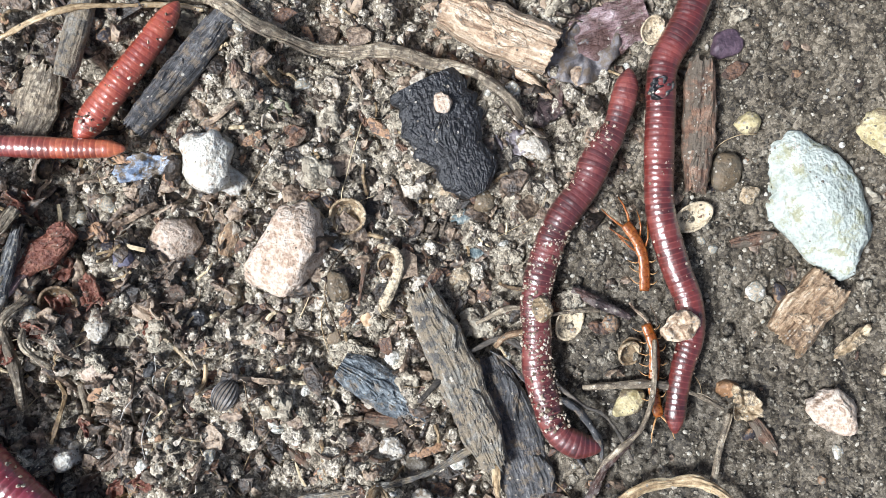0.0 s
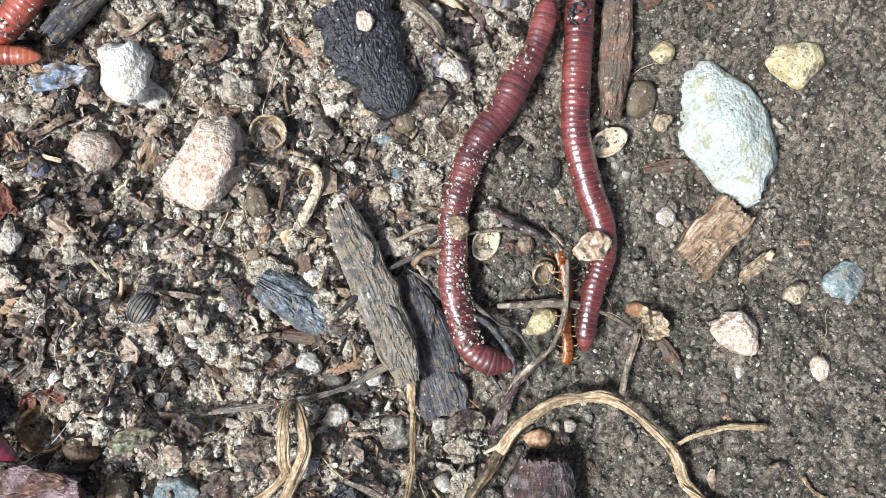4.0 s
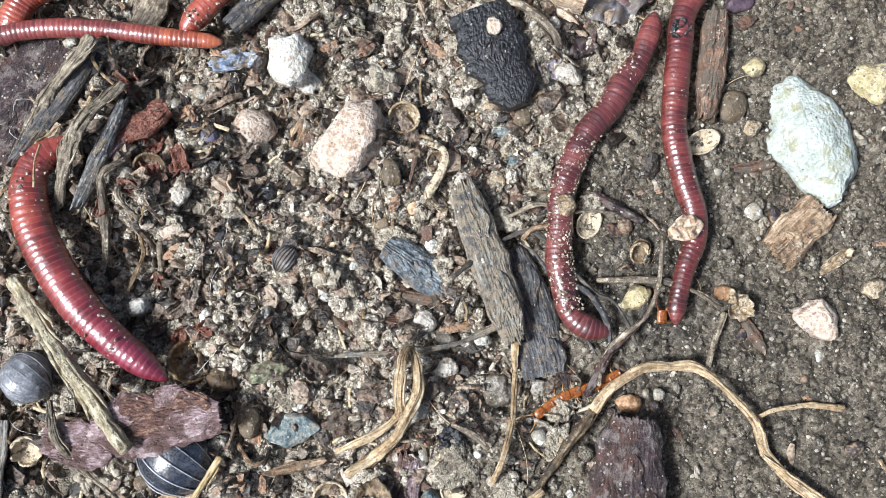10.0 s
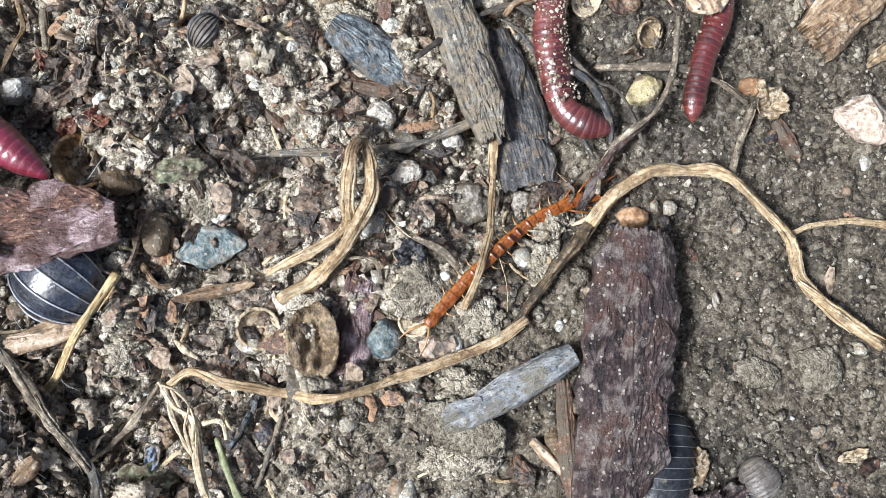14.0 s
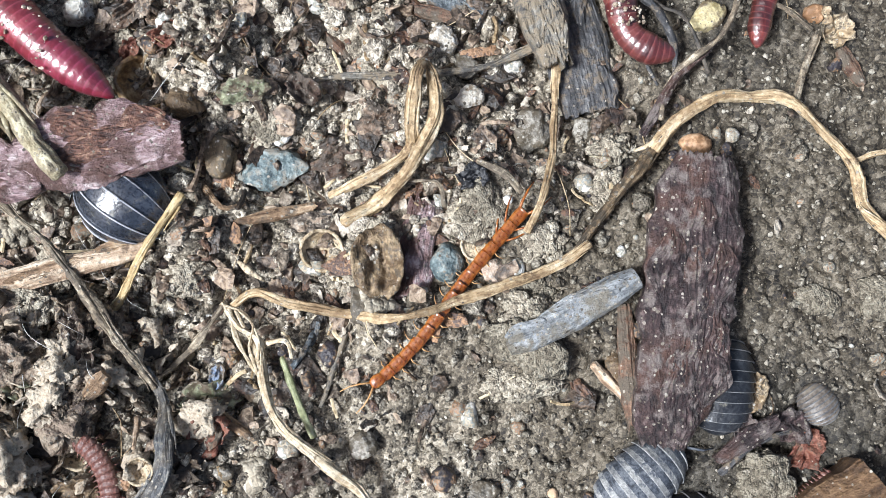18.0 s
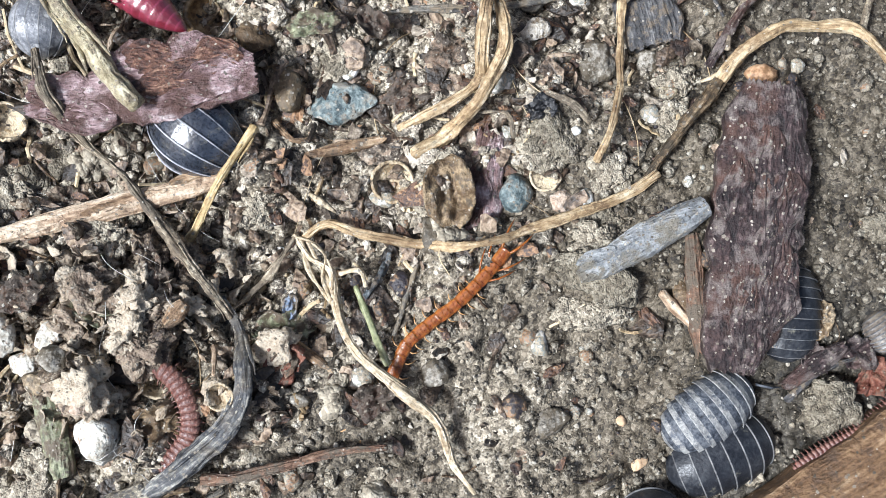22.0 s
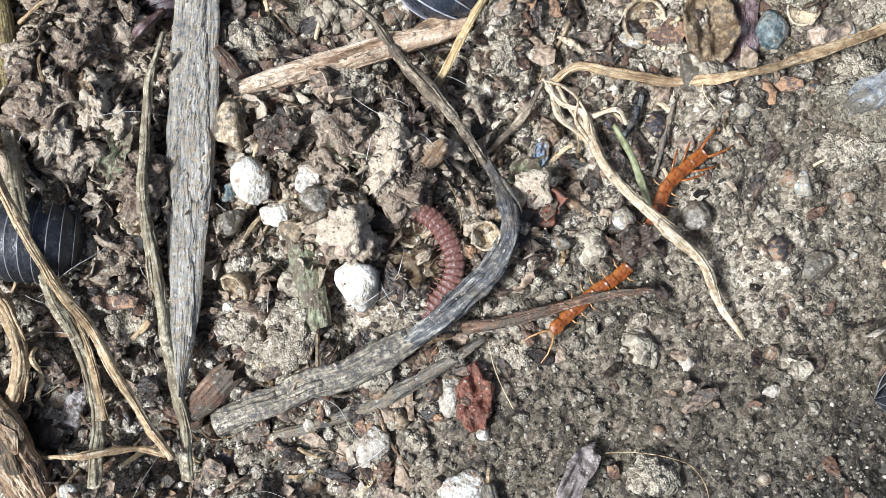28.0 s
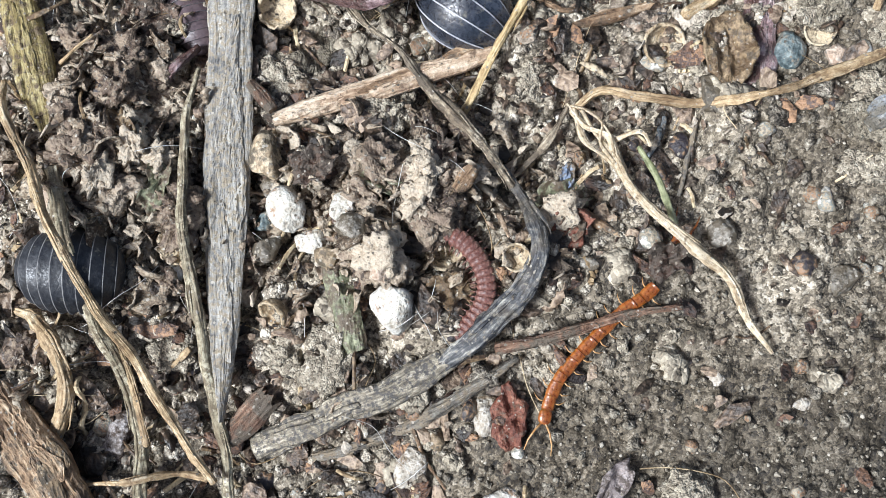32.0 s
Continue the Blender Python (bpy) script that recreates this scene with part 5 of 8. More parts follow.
def woodlouse(at, heading, length, width, curl, label, shell=None, rim=None, band=0.09, high=0.42, lift=0.0, plates=11, name="woodlouse", legs=True, feelers=False, z=None):
    """An armoured woodlouse; heading: degrees of its head's direction; curl: how far it is rolled up (radians); band: pale hind edge of each plate."""
    shell, rim = shell or PILL, rim or PILL_EDGE
    h = width * high
    rd = length / max(curl, 0.35)
    rb = rd - h
    ob = new(name)
    tagged(ob, label, "woodlouse", "woodlice")

    def point(u, a, out, flare=0.0):
        w = (1 + flare * abs(math.sin(a)) ** 3) * width / 2 * max(1 - abs(2 * u - 1) ** 2.7, 0.0) ** 0.5
        hh = h * max(1 - abs(2 * u - 1) ** 3.2, 0.0) ** 0.5
        phi = (u - 0.5) * max(curl, 0.35)
        r = rb + (hh + out) * math.cos(a) if curl < 4 else rb + (hh + out) * max(math.cos(a), 0.0)
        return ((w + out * 0.6) * math.sin(a), -math.sin(phi) * r, math.cos(phi) * r)

    made, low = [], 1e9
    na, nu = 20, 14
    for k in range(plates):
        u0, u1 = k / plates + 0.004, min((k + 1.10) / plates, 0.996)
        V, F, M = [], [], []
        for layer in (0.0, -0.22):
            for i in range(nu + 1):
                t = i / nu
                for j in range(na + 1):
                    a = (j / na * 2 - 1) * 1.62
                    V.append(point(u0 + (u1 - u0) * t, a, 0.02 + 0.20 * t ** 2.2 + layer * (0.3 + 0.7 * t), 0.07 * t - 0.02))
        st = (nu + 1) * (na + 1)
        for i in range(nu):
            for j in range(na):
                b = i * (na + 1) + j
                F += [(b, b + 1, b + na + 2, b + na + 1), (st + b, st + b + na + 1, st + b + na + 2, st + b + 1)]
                M += [1 if (i + 0.5) / nu > 1 - band else 0, 0]
        for j in range(na):
            b = nu * (na + 1) + j
            F.append((b, b + 1, st + b + 1, st + b))
            M.append(1)
        low = min(low, min(v[2] for v in V))
        made.append((V, F, M))
    for V, F, M in made:
        me = mesh_of("plate", np.array([(x, y, zz - low) for x, y, zz in V]) * MM, F, shell)
        me.materials.append(rim)
        me.polygons.foreach_set("material_index", M)
        part("plate", me, ob)
    core, faces, m = [], [], 13
    for i in range(15):
        for j in range(m):
            core.append(point(0.04 + 0.92 * i / 14, (j / (m - 1) * 2 - 1) * 1.5, -0.40))
    for i in range(14):
        for j in range(m):
            k = (j + 1) % m
            faces.append((i * m + j, i * m + k, (i + 1) * m + k, (i + 1) * m + j))
    faces += [tuple(range(m))[::-1], tuple(range(14 * m, 15 * m))]
    part("belly", mesh_of("belly", (np.array(core) - (0, 0, low)) * MM, faces, PILL_BROWN), ob)
    if feelers:
        for side in (1, -1):
            fv, ff = tube(np.array([[side * width * 0.12, length * 0.44, h * 0.35], [side * width * 0.3, length * 0.52, h * 0.5], [side * width * 0.42, length * 0.6, h * 0.2]]), [0.16, 0.13, 0.07], 6)
            part("feeler", mesh_of("feeler", fv * MM, ff, shell), ob)
    base = gz(*at) - 0.3 + lift if z is None else z
    ob.matrix_world = pose(at[0] * MM, at[1] * MM, base * MM, 0, 0, heading - 90)
    return ob


woodlouse((-33.9, -39.0), 240, 15.6, 10.6, 2.4, "large shiny slate-grey woodlouse under a bark piece", shell=SHINY_PILL, rim=surface("white_shell_edge", [(0.2, (0.26, 0.27, 0.30)), (0.6, (0.46, 0.46, 0.48))], 1.5, 0.4, 0.2, 0.3, 0.5, dirt=(0.03, 0.035, 0.05), dirt_amount=0.34), band=0.06, high=0.50, plates=8)
PILL_PALE = surface("dusty_shell_stripe", [(0.2, (0.13, 0.132, 0.135)), (0.5, (0.25, 0.248, 0.24)), (0.8, (0.38, 0.375, 0.355))], 1.0, 0.6, 0.5, 0.3, 0.4, dirt=(0.075, 0.085, 0.105), dirt_amount=0.36)
DUSTY_PILL = surface("dusty_grey_shell", [(0.15, (0.016, 0.019, 0.025)), (0.45, (0.055, 0.063, 0.078)), (0.8, (0.13, 0.138, 0.152))], 1.2, 0.5, 0.4, 0.3, 0.4, dirt=(0.24, 0.235, 0.22), dirt_amount=0.27)
striped_louse = woodlouse((19.4, -61.5), 42, 12.6, 6.2, 0.9, "grey woodlouse with dusty pale plates on clay", shell=DUSTY_PILL, rim=PILL_PALE, band=0.42, high=0.40, plates=9, feelers=True)
dark_louse = woodlouse((21.2, -66.8), 27, 13.6, 6.8, 0.8, "dark slate woodlouse with thin pale plate edges", band=0.07, high=0.38, plates=8)
ball_louse = woodlouse((14.3, -74.6), 100, 18.0, 7.6, 5.0, "dull grey woodlouse rolled into a ball", band=0.07, high=0.46, plates=9)
woodlouse((26.2, -50.8), 92, 11.5, 6.2, 0.7, "blue-grey woodlouse half under a bark slab", band=0.09, high=0.34)
woodlouse((36.2, -51.8), 130, 5.2, 3.6, 0.8, "small brown woodlouse half sunk in the clay", shell=PILL_BROWN, band=0.2, high=0.36)
woodlouse((-23.0, -12.8), 150, 4.6, 3.6, 2.0, "small brown woodlouse half rolled among soil crumbs", shell=PILL_BROWN, band=0.12, high=0.45, name="woodlouse")
woodlouse((-69.8, -67.0), 0, 13.0, 7.6, 1.0, "dark woodlouse beneath crossing dry stalks", band=0.07, high=0.42, lift=1.0)
woodlouse((-61.6, -40.2), 110, 9.5, 4.6, 0.6, "smooth mauve-brown woodlouse beside a flat stalk", shell=surface("mauve_shell", [(0.2, (0.05, 0.034, 0.038)), (0.6, (0.105, 0.075, 0.08))], 2, 0.4, 0.2, 0.3, 0.5), band=0.0, high=0.34)
rolled_louse = woodlouse((-53.3, -30.5), 60, 13.2, 6.2, 3.4, "grey woodlouse curled up beside a straw-coloured stick", band=0.09, high=0.46, shell=GREY_PILL)

# ---- centipede: segments that follow one another along a track ----
TRACK = smooth_line([(18.5, 10.1), (21, 6.9), (23.2, 3.5), (23.7, 0.3), (23.6, -4.1), (24.7, -7.8), (24.7, -12.2), (25.3, -16.3), (24.3, -20.6), (20.7, -23.5), (17, -25.6), (14, -27), (11.3, -29), (8.8, -31.5), (6.7, -33.9), (4.7, -36.3), (2.4, -39.6), (0, -43.2), (-1.7, -46), (-3.9, -49.5), (-6.6, -52.9), (-9.2, -55.3), (-11.2, -57.5), (-12, -59.7), (-13.1, -62.8), (-15, -66), (-18, -68.5), (-20.7, -71.4), (-23.2, -74.7), (-24.4, -78.2), (-24.6, -82.0)], 0.25)
TRACK_S = np.r_[0, np.cumsum(np.linalg.norm(np.diff(TRACK, axis=0), axis=1))]
# seconds, way of the head along the track in mm
HEAD_WAY = [(0, 26.5), (2, 31.0), (3.5, 35.0), (5.5, 40.0), (7, 41.6), (8, 43.0), (9, 46.5), (10, 48.8), (11, 51.6), (12, 55.0), (13, 59.4), (14.5, 63.2), (16.5, 72.8), (17, 75.6), (17.5, 78.0), (18, 79.4), (19, 83.0), (20, 86.4), (21, 89.0), (22, 93.2), (23, 95.6), (24.5, 98.8), (26.5, 100.0), (28, 102.0), (29, 104.5), (30, 106.6), (31, 108.6), (32, 110.0)]
CENTIPEDE = new("centipede")
tagged(CENTIPEDE, "glossy orange-brown centipede creeping over damp soil", "centipede")
SEGMENTS = 17
SPACING = 1.30


def back_plate(half, width, high, material, name):
    """One plate of the back: flat along the body, arched across, its hind edge a little proud of the next plate."""
    nx, ny, V, F = 7, 11, [], []
    for layer in (1, 0):
        for i in range(nx):
            u = i / (nx - 1) * 2 - 1
            w = width * (1 - 0.10 * max(-u, 0) ** 3 - 0.16 * max(u, 0) ** 3)
            for j in range(ny):
                a = (j / (ny - 1) * 2 - 1) * 1.5
                z = math.cos(a) ** 0.8 * high * (1 - 0.10 * u) if layer else -0.18
                V.append((u * half, math.sin(a) * w * (1 if layer else 0.9), z))
    m = nx * ny
    for i in range(nx - 1):
        for j in range(ny - 1):
            k = i * ny + j
            F += [(k, k + ny, k + ny + 1, k + 1), (m + k, m + k + 1, m + k + ny + 1, m + k + ny)]
    rim = list(range(ny)) + [i * ny + ny - 1 for i in range(1, nx)] + [(nx - 1) * ny + j for j in range(ny - 2, -1, -1)] + [i * ny for i in range(nx - 2, 0, -1)]
    F += [(q, p, m + p, m + q) for p, q in zip(rim, rim[1:] + rim[:1])]
    return mesh_of(name, np.array(V) * MM, F, material)


def build_centipede():
    v, f = BALLS[3]
    tergite = back_plate(0.86, 0.64, 0.38, CENTI, "tergite")
    short = back_plate(0.74, 0.60, 0.36, CENTI, "tergite")
    head = mesh_of("head", np.sign(v) * np.abs(v) ** 0.8 * (0.80, 0.64, 0.36) * MM, f, CENTI)

    def limb(points, radii, material, name):
        lv, lf = tube(np.array(points), radii, 6)
        return mesh_of(name, lv * MM, lf, material)

    leg = limb([[0, 0.55, -0.10], [0.05, 0.95, 0.05], [-0.15, 1.35, -0.15], [-0.45, 1.65, -0.60]], [0.075, 0.065, 0.045, 0.02], CENTI_LEG, "leg")
    hind = limb([[-0.4, 0.30, 0], [-1.5, 0.75, 0.30], [-2.7, 1.05, 0.1], [-3.7, 1.15, -0.3]], [0.15, 0.14, 0.10, 0.04], CENTI, "hind_leg")
    trail = limb([[-0.1, 0.60, 0], [-0.9, 1.15, 0.25], [-1.9, 1.60, 0.05], [-2.7, 1.85, -0.4]], [0.11, 0.10, 0.08, 0.03], CENTI, "hind_leg")
    feeler = limb([[0.7, 0.25, 0.0], [1.5, 0.75, 0.2], [2.5, 1.15, 0.05], [3.5, 1.3, -0.2]], [0.12, 0.10, 0.075, 0.04], CENTI_LEG, "antenna")
    out = []
    for k in range(SEGMENTS):
        seg = part("head" if k == 0 else "segment", head if k == 0 else (short if k % 2 else tergite), CENTIPEDE)
        for side in (1, -1):
            flip = Matrix.Diagonal((1, side, 1, 1))
            if k == 0:
                part("antenna", feeler, seg, m=flip)
            elif k == SEGMENTS - 1:
                part("hind_leg", hind, seg, m=flip)
            elif k >= SEGMENTS - 3:
                part("hind_leg", trail, seg, m=flip)
            else:
                part("leg", leg, seg, m=flip @ pose(0, 0, 0, 0, 0, 14 * math.sin(k * 1.3 + side)))
        out.append(seg)
    return out


CENTI_PARTS = build_centipede()


def burrow(way):
    """1 where the track runs under loose soil, 0 in the open."""
    inside = [min(way - lo, hi - way) for lo, hi in ((12.5, 17.5), (28.5, 38.5), (89.0, 94.0))]
    return min(max(max(inside) / 1.8, 0.0), 1.0)


def centipede_pose(way):
    p = [float(np.interp(way, TRACK_S, TRACK[:, j])) for j in (0, 1)]
    a = [float(np.interp(way - 0.5, TRACK_S, TRACK[:, j])) for j in (0, 1)]
    b = [float(np.interp(way + 0.5, TRACK_S, TRACK[:, j])) for j in (0, 1)]
    x, y = np.array(p)
    low = np.mean([gz(x + i, y + j) for i in (-1.2, 0, 1.2) for j in (-1.2, 0, 1.2)])
    return pose(x * MM, y * MM, (low + 1.15 - 3.7 * burrow(way)) * MM, 0, 0, math.degrees(math.atan2(b[1] - a[1], b[0] - a[0])))


# ---- stones ----
pebble((-16.6, 3.0), 12.6, 9.6, 66, PALE_STONE, "pale pinkish pitted stone lying on crumbly soil", 101, 0.75, 0.3, level=4, taper=0.34)
pebble((43.3, 8.2), 18.6, 11.0, 112, GREEN_STONE, "large pale green-white stone on grey clay", 102, 0.6, 0.32, level=4, cuts=3, taper=0.08)
pebble((51.2, 16.8), 8.2, 6.1, 15, YELLOW_STONE, "dirty yellow stone bedded in clay", 103, 0.6, 0.42)
pebble((-25.4, 13.8), 8.6, 7.0, 110, CHALK, "chalky white lump with brown stains", 104, 0.7, 0.15, rough=0.2)
pebble((-23.9, 11.5), 6.4, 3.9, 155, CHALK, "flat white chalk fragment", 105, 0.6, 0.3, rough=0.18)
pebble((-29.5, 4.8), 7.6, 6.0, 35, PALE_STONE, "buff angular stone chip", 106, 0.7, 0.05, cuts=9)
pebble((-10.4, -0.7), 3.7, 2.8, 100, TAN_STONE, "small rounded tan pebble", 107, 0.8, 0.25)
pebble((44.7, -15.2), 6.4, 5.6, 140, PALE_STONE, "whitish lumpy stone crusted with clay", 108, 0.7, 0.35, rough=0.18)
pebble((3.5, 7.5), 3.3, 2.2, 10, BLUE_STONE, "small blue-green pebble on damp soil", 109, 0.7)
pebble((4.9, 3.0), 2.2, 1.4, 0, BLUE_STONE, "tiny square blue-grey pebble", 110, 0.7)
pebble((5.8, 9.0), 2.8, 2.7, 30, TAN_STONE, "round flat tan pebble", 111, 0.6)
pebble((1.8, 10.2), 2.5, 1.7, 0, TAN_STONE, "small oval tan pebble", 112, 0.7)
pebble((2.0, 0.5), 5.0, 3.8, 150, TAN_STONE, "flat tan stone flake", 113, 0.35)
pebble((-1.5, -0.8), 3.6, 2.9, 20, WHITE_STONE, "pale greenish pebble at the end of a wood splinter", 114, 0.8)
pebble((11.6, 15.3), 4.6, 3.4, 165, WHITE_STONE, "white stone with grey dirt", 115, 0.7, rough=0.18)
pebble((1.0, 19.5), 2.5, 2.4, 100, PALE_STONE, "small pink pebble lying on charcoal", 116, 0.8, z=2.2, sink=0.2)
pebble((33.2, 12.2), 4.8, 3.8, 80, TAN_STONE, "tan angular pebble in clay", 117, 0.7)
pebble((35.5, 17.7), 3.1, 2.9, 0, YELLOW_STONE, "small ochre pebble on damp soil", 118, 0.7)
pebble((35.8, 9.8), 2.5, 2.5, 30, TAN_STONE, "small buff pebble on damp soil", 119, 0.7)
pebble((-37.6, -5.7), 3.1, 3.1, 0, WHITE_STONE, "round white pebble on damp soil", 120, 0.8)
pebble((-41.9, -20.1), 4.8, 3.7, 15, WHITE_STONE, "whitish hollow lump beside a worm", 121, 0.8, rough=0.2)
pebble((-38.2, -10.1), 4.7, 3.4, 120, PALE_STONE, "pinkish angular stone chip", 122, 0.6, cuts=9)
pebble((-4.6, -19.3), 3.8, 3.3, 60, WHITE_STONE, "small white pebble with brown cap", 123, 0.8)
pebble((-1.6, -24.9), 4.1, 2.8, 10, WHITE_STONE, "pale greenish pebble on damp soil", 124, 0.7)
pebble((-1.8, -21.2), 4.0, 3.6, 90, GREY_STONE, "grey-green pebble under a twig", 125, 0.7)
pebble((-20.2, -34.2), 7.5, 4.6, 8, BLUE_STONE, "blue-grey gritty stone on damp soil", 126, 0.7, level=4)
pebble((-29.3, -28.9), 4.1, 3.3, 160, HUSK, "hollow pale snail-like pebble", 127, 0.8)
pebble((-25.8, -33.0), 5.7, 3.6, 100, TAN_STONE, "upright buff stone coated with soil", 128, 0.8)
pebble((5.0, -26.7), 5.6, 4.6, 150, GREY_STONE, "grey crusted stone on damp soil", 129, 0.7, rough=0.2)
pebble((-2.1, -41.6), 3.9, 3.8, 60, BLUE_STONE, "rounded blue-grey pebble with pale face", 130, 0.8)
pebble((3.0, -42.1), 3.4, 2.6, 170, PALE_STONE, "small orange-buff pebble on damp soil", 131, 0.8)
pebble((5.2, -27.3), 4.3, 4.0, 20, GREY_STONE, "pale grey soil-crusted stone", 132, 0.7, rough=0.2)
pebble((21.8, -27.4), 3.6, 2.8, 175, ORANGE_SEED, "smooth orange-tipped pebble beside bark", 133, 0.8)
pebble((-9.8, -47.0), 2.9, 4.4, 20, GREY_STONE, "grey-green pebble below a root", 134, 0.7)
pebble((10.9, -26.0), 2.9, 2.8, 20, GREY_STONE, "small grey pebble on damp soil", 135, 0.7)
pebble((-20.9, -30.3), 3.7, 3.4, 20, CLOD, "pale grey clod on damp soil", 136, 0.7, rough=0.25)
pebble((21.9, -14.0), 4.7, 3.4, 35, YELLOW_STONE, "yellowish stone between two worms", 137, 0.7)
pebble((-50.0, -60.4), 5.4, 4.2, 110, CHALK, "white angular stone in crumbly litter", 138, 0.9, -0.5, cuts=9)
pebble((-47.6, -63.0), 3.2, 2.8, 30, CHALK, "small white pebble on damp soil", 139, 0.9, -0.4)
pebble((-44.4, -59.8), 2.9, 2.5, 60, CHALK, "white stone chip on rotted leaves", 140, 0.8, -0.6)
pebble((-39.1, -69.2), 5.2, 4.4, 100, CHALK, "bright white angular stone", 141, 0.9, -0.3, cuts=10)
pebble((-8.1, -60.1), 3.2, 3.0, 40, GREY_STONE, "grey-green pebble in clay", 142, 0.7)
pebble((3.5, -64.0), 4.5, 2.9, 20, GREY_STONE, "flat grey pebble sunk in clay", 143, 0.5, 0.4)
pebble((13.1, -67.1), 2.3, 1.6, 70, ORANGE_SEED, "small orange-buff seed on damp soil", 144, 0.7)
pebble((10.8, -63.3), 1.3, 1.2, 0, ORANGE_SEED, "tiny round orange seed", 145, 0.8)
pebble((15.6, -50.0), 3.7, 2.1, 110, HUSK, "pale cream seed on damp soil", 146, 0.7)
pebble((-52.3, -55.0), 5.2, 3.5, 100, TAN_STONE, "orange and white stone under a wood strip", 147, 0.9, -0.6, taper=0.3)
pebble((-41.4, -20.2), 2.9, 2.5, 60, CHALK, "dusty white pebble beside a thick worm", 190, 0.9, -0.9, cuts=6)
pebble((-43.0, -61.6), 3.4, 3.0, 40, GREY_STONE, "brownish angular stone in crumbly litter", 185, 0.9, -0.6, cuts=8)
pebble((-45.6, -64.4), 3.0, 2.4, 150, TAN_STONE, "dusty buff stone on damp litter", 186, 0.8, -0.4, cuts=6)
pebble((-52.0, -63.8), 3.2, 2.8, 20, GREY_STONE, "grey-brown pebble beside a flat stalk", 187, 0.8, -0.4, cuts=6)
pebble((-40.2, -65.2), 2.9, 2.5, 70, PALE_STONE, "pinkish angular stone in leaf litter", 188, 0.9, -0.6, cuts=8)
pebble((-52.6, -61.0), 2.6, 2.0, 20, BLUE_STONE, "small blue-grey stone in leaf litter", 189, 0.8, -0.4, cuts=6)
pebble((-30.0, -78.7), 4.3, 3.1, 100, WHITE_STONE, "pale grey-green crusted stone", 150, 0.8, rough=0.2)
pebble((-34.5, -81.2), 2.5, 2.4, 30, TAN_STONE, "small round tan pebble", 151, 0.8)
pebble((-8.3, -73.9), 2.2, 2.1, 20, WHITE_STONE, "small cream pebble bedded in clay", 153, 0.6, 0.4)
pebble((-0.0, -76.0), 2.0, 1.4, 20, WHITE_STONE, "tiny white pebble on clay", 154, 0.7)
pebble((-51.7, -58.0), 2.7, 2.5, 20, GREY_STONE, "dark grey pebble on damp soil", 155, 0.8)
pebble((-63.3, -69.6), 3.3, 3.1, 20, TAN_STONE, "round brown clod-like pebble", 156, 0.9)
pebble((-66.8, -83.3), 7.1, 5.2, 70, surface("white_mould_clod", [(0.2, (0.20, 0.17, 0.15)), (0.5, (0.42, 0.38, 0.36)), (0.8, (0.66, 0.62, 0.60))], 2, 0.8, 0.8, 0.5, 0.2, dirt=(0.10, 0.075, 0.06), dirt_amount=0.42), "whitish mouldy soil clod", 157, 0.6, rough=0.3, category="clod", name="soil_clod")
pebble((-44.1, -85.1), 3.9, 2.4, 20, GREY_STONE, "pale flat stone at a stalk end", 158, 0.5)
pebble((-36.8, -84.0), 4.7, 3.3, 60, WHITE_STONE, "chalky pale flake on damp soil", 159, 0.5)
pebble((-28.2, -87.4), 6.4, 5.0, 70, CHALK, "pale greenish stone with pits", 160, 0.7, rough=0.18)
pebble((-10.5, -84.3), 5.6, 5.1, 30, CLOD, "grey lump of hardened clay", 161, 0.5, 0.35, rough=0.2)
pebble((0.3, -75.9), 1.9, 1.5, 20, WHITE_STONE, "tiny whitish pebble on damp soil", 162, 0.6)
clod((31.4, -59.4), 7.2, 6.6, 40, "round dark grey soil lump by the wood edge", 164, 0.8, 0.25, dry=0.0)
pebble((35.1, -41.7), 5.3, 3.4, 170, CLOD, "flat pale clay stone", 165, 0.4, 0.35)
pebble((41.4, -40.7), 5.8, 4.7, 150, CLOD, "pale flat patch of hard clay", 166, 0.35, 0.4)
pebble((-50.5, -44.6), 6.7, 5.6, 0, CLOD, "pale lumpy soil clod", 167, 0.6, 0.3, rough=0.3, name="soil_clod", category="clod")
pebble((-48.1, -42.5), 5.0, 3.9, 60, CLOD, "crumbling pale soil clod", 168, 0.6, 0.3, rough=0.3, name="soil_clod", category="clod")
pebble((7.0, -48.7), 10.6, 6.7, 170, CLOD, "broad lump of crusted grey soil", 169, 0.35, 0.3, rough=0.3, name="soil_clod", category="clod", level=4)
pebble((6.6, -43.8), 8.3, 5.0, 20, CLOD, "crusted grey soil lump under a root", 170, 0.45, 0.3, rough=0.3, name="soil_clod", category="clod", level=4)
pebble((0.9, -36.1), 6.1, 7.2, 20, CLOD, "grey gritty soil lump", 171, 0.45, 0.3, rough=0.3, name="soil_clod", category="clod", level=4)
pebble((-7.4, -4.2), 2.4, 2.0, 90, ORANGE_SEED, "small pointed orange seed", 172, 0.8, name="seed", category="seed")
pebble((-11.0, -6.5), 2.9, 1.8, 20, TAN_STONE, "small tan stone chip", 173, 0.6)
pebble((-34.5, 2.2), 2.5, 2.2, 20, surface("violet_stone", [(0.2, (0.06, 0.055, 0.08)), (0.7, (0.16, 0.15, 0.20))], 2, 0.5, 0.4, 0.4, 0.5), "small dark violet pebble", 174, 0.8)
pebble((33.4, 26.9), 4.5, 3.3, 20, surface("mauve_stone", [(0.2, (0.04, 0.025, 0.035)), (0.7, (0.11, 0.07, 0.09))], 2, 0.5, 0.4, 0.4, 0.5), "dark mauve pebble in clay", 175, 0.7)
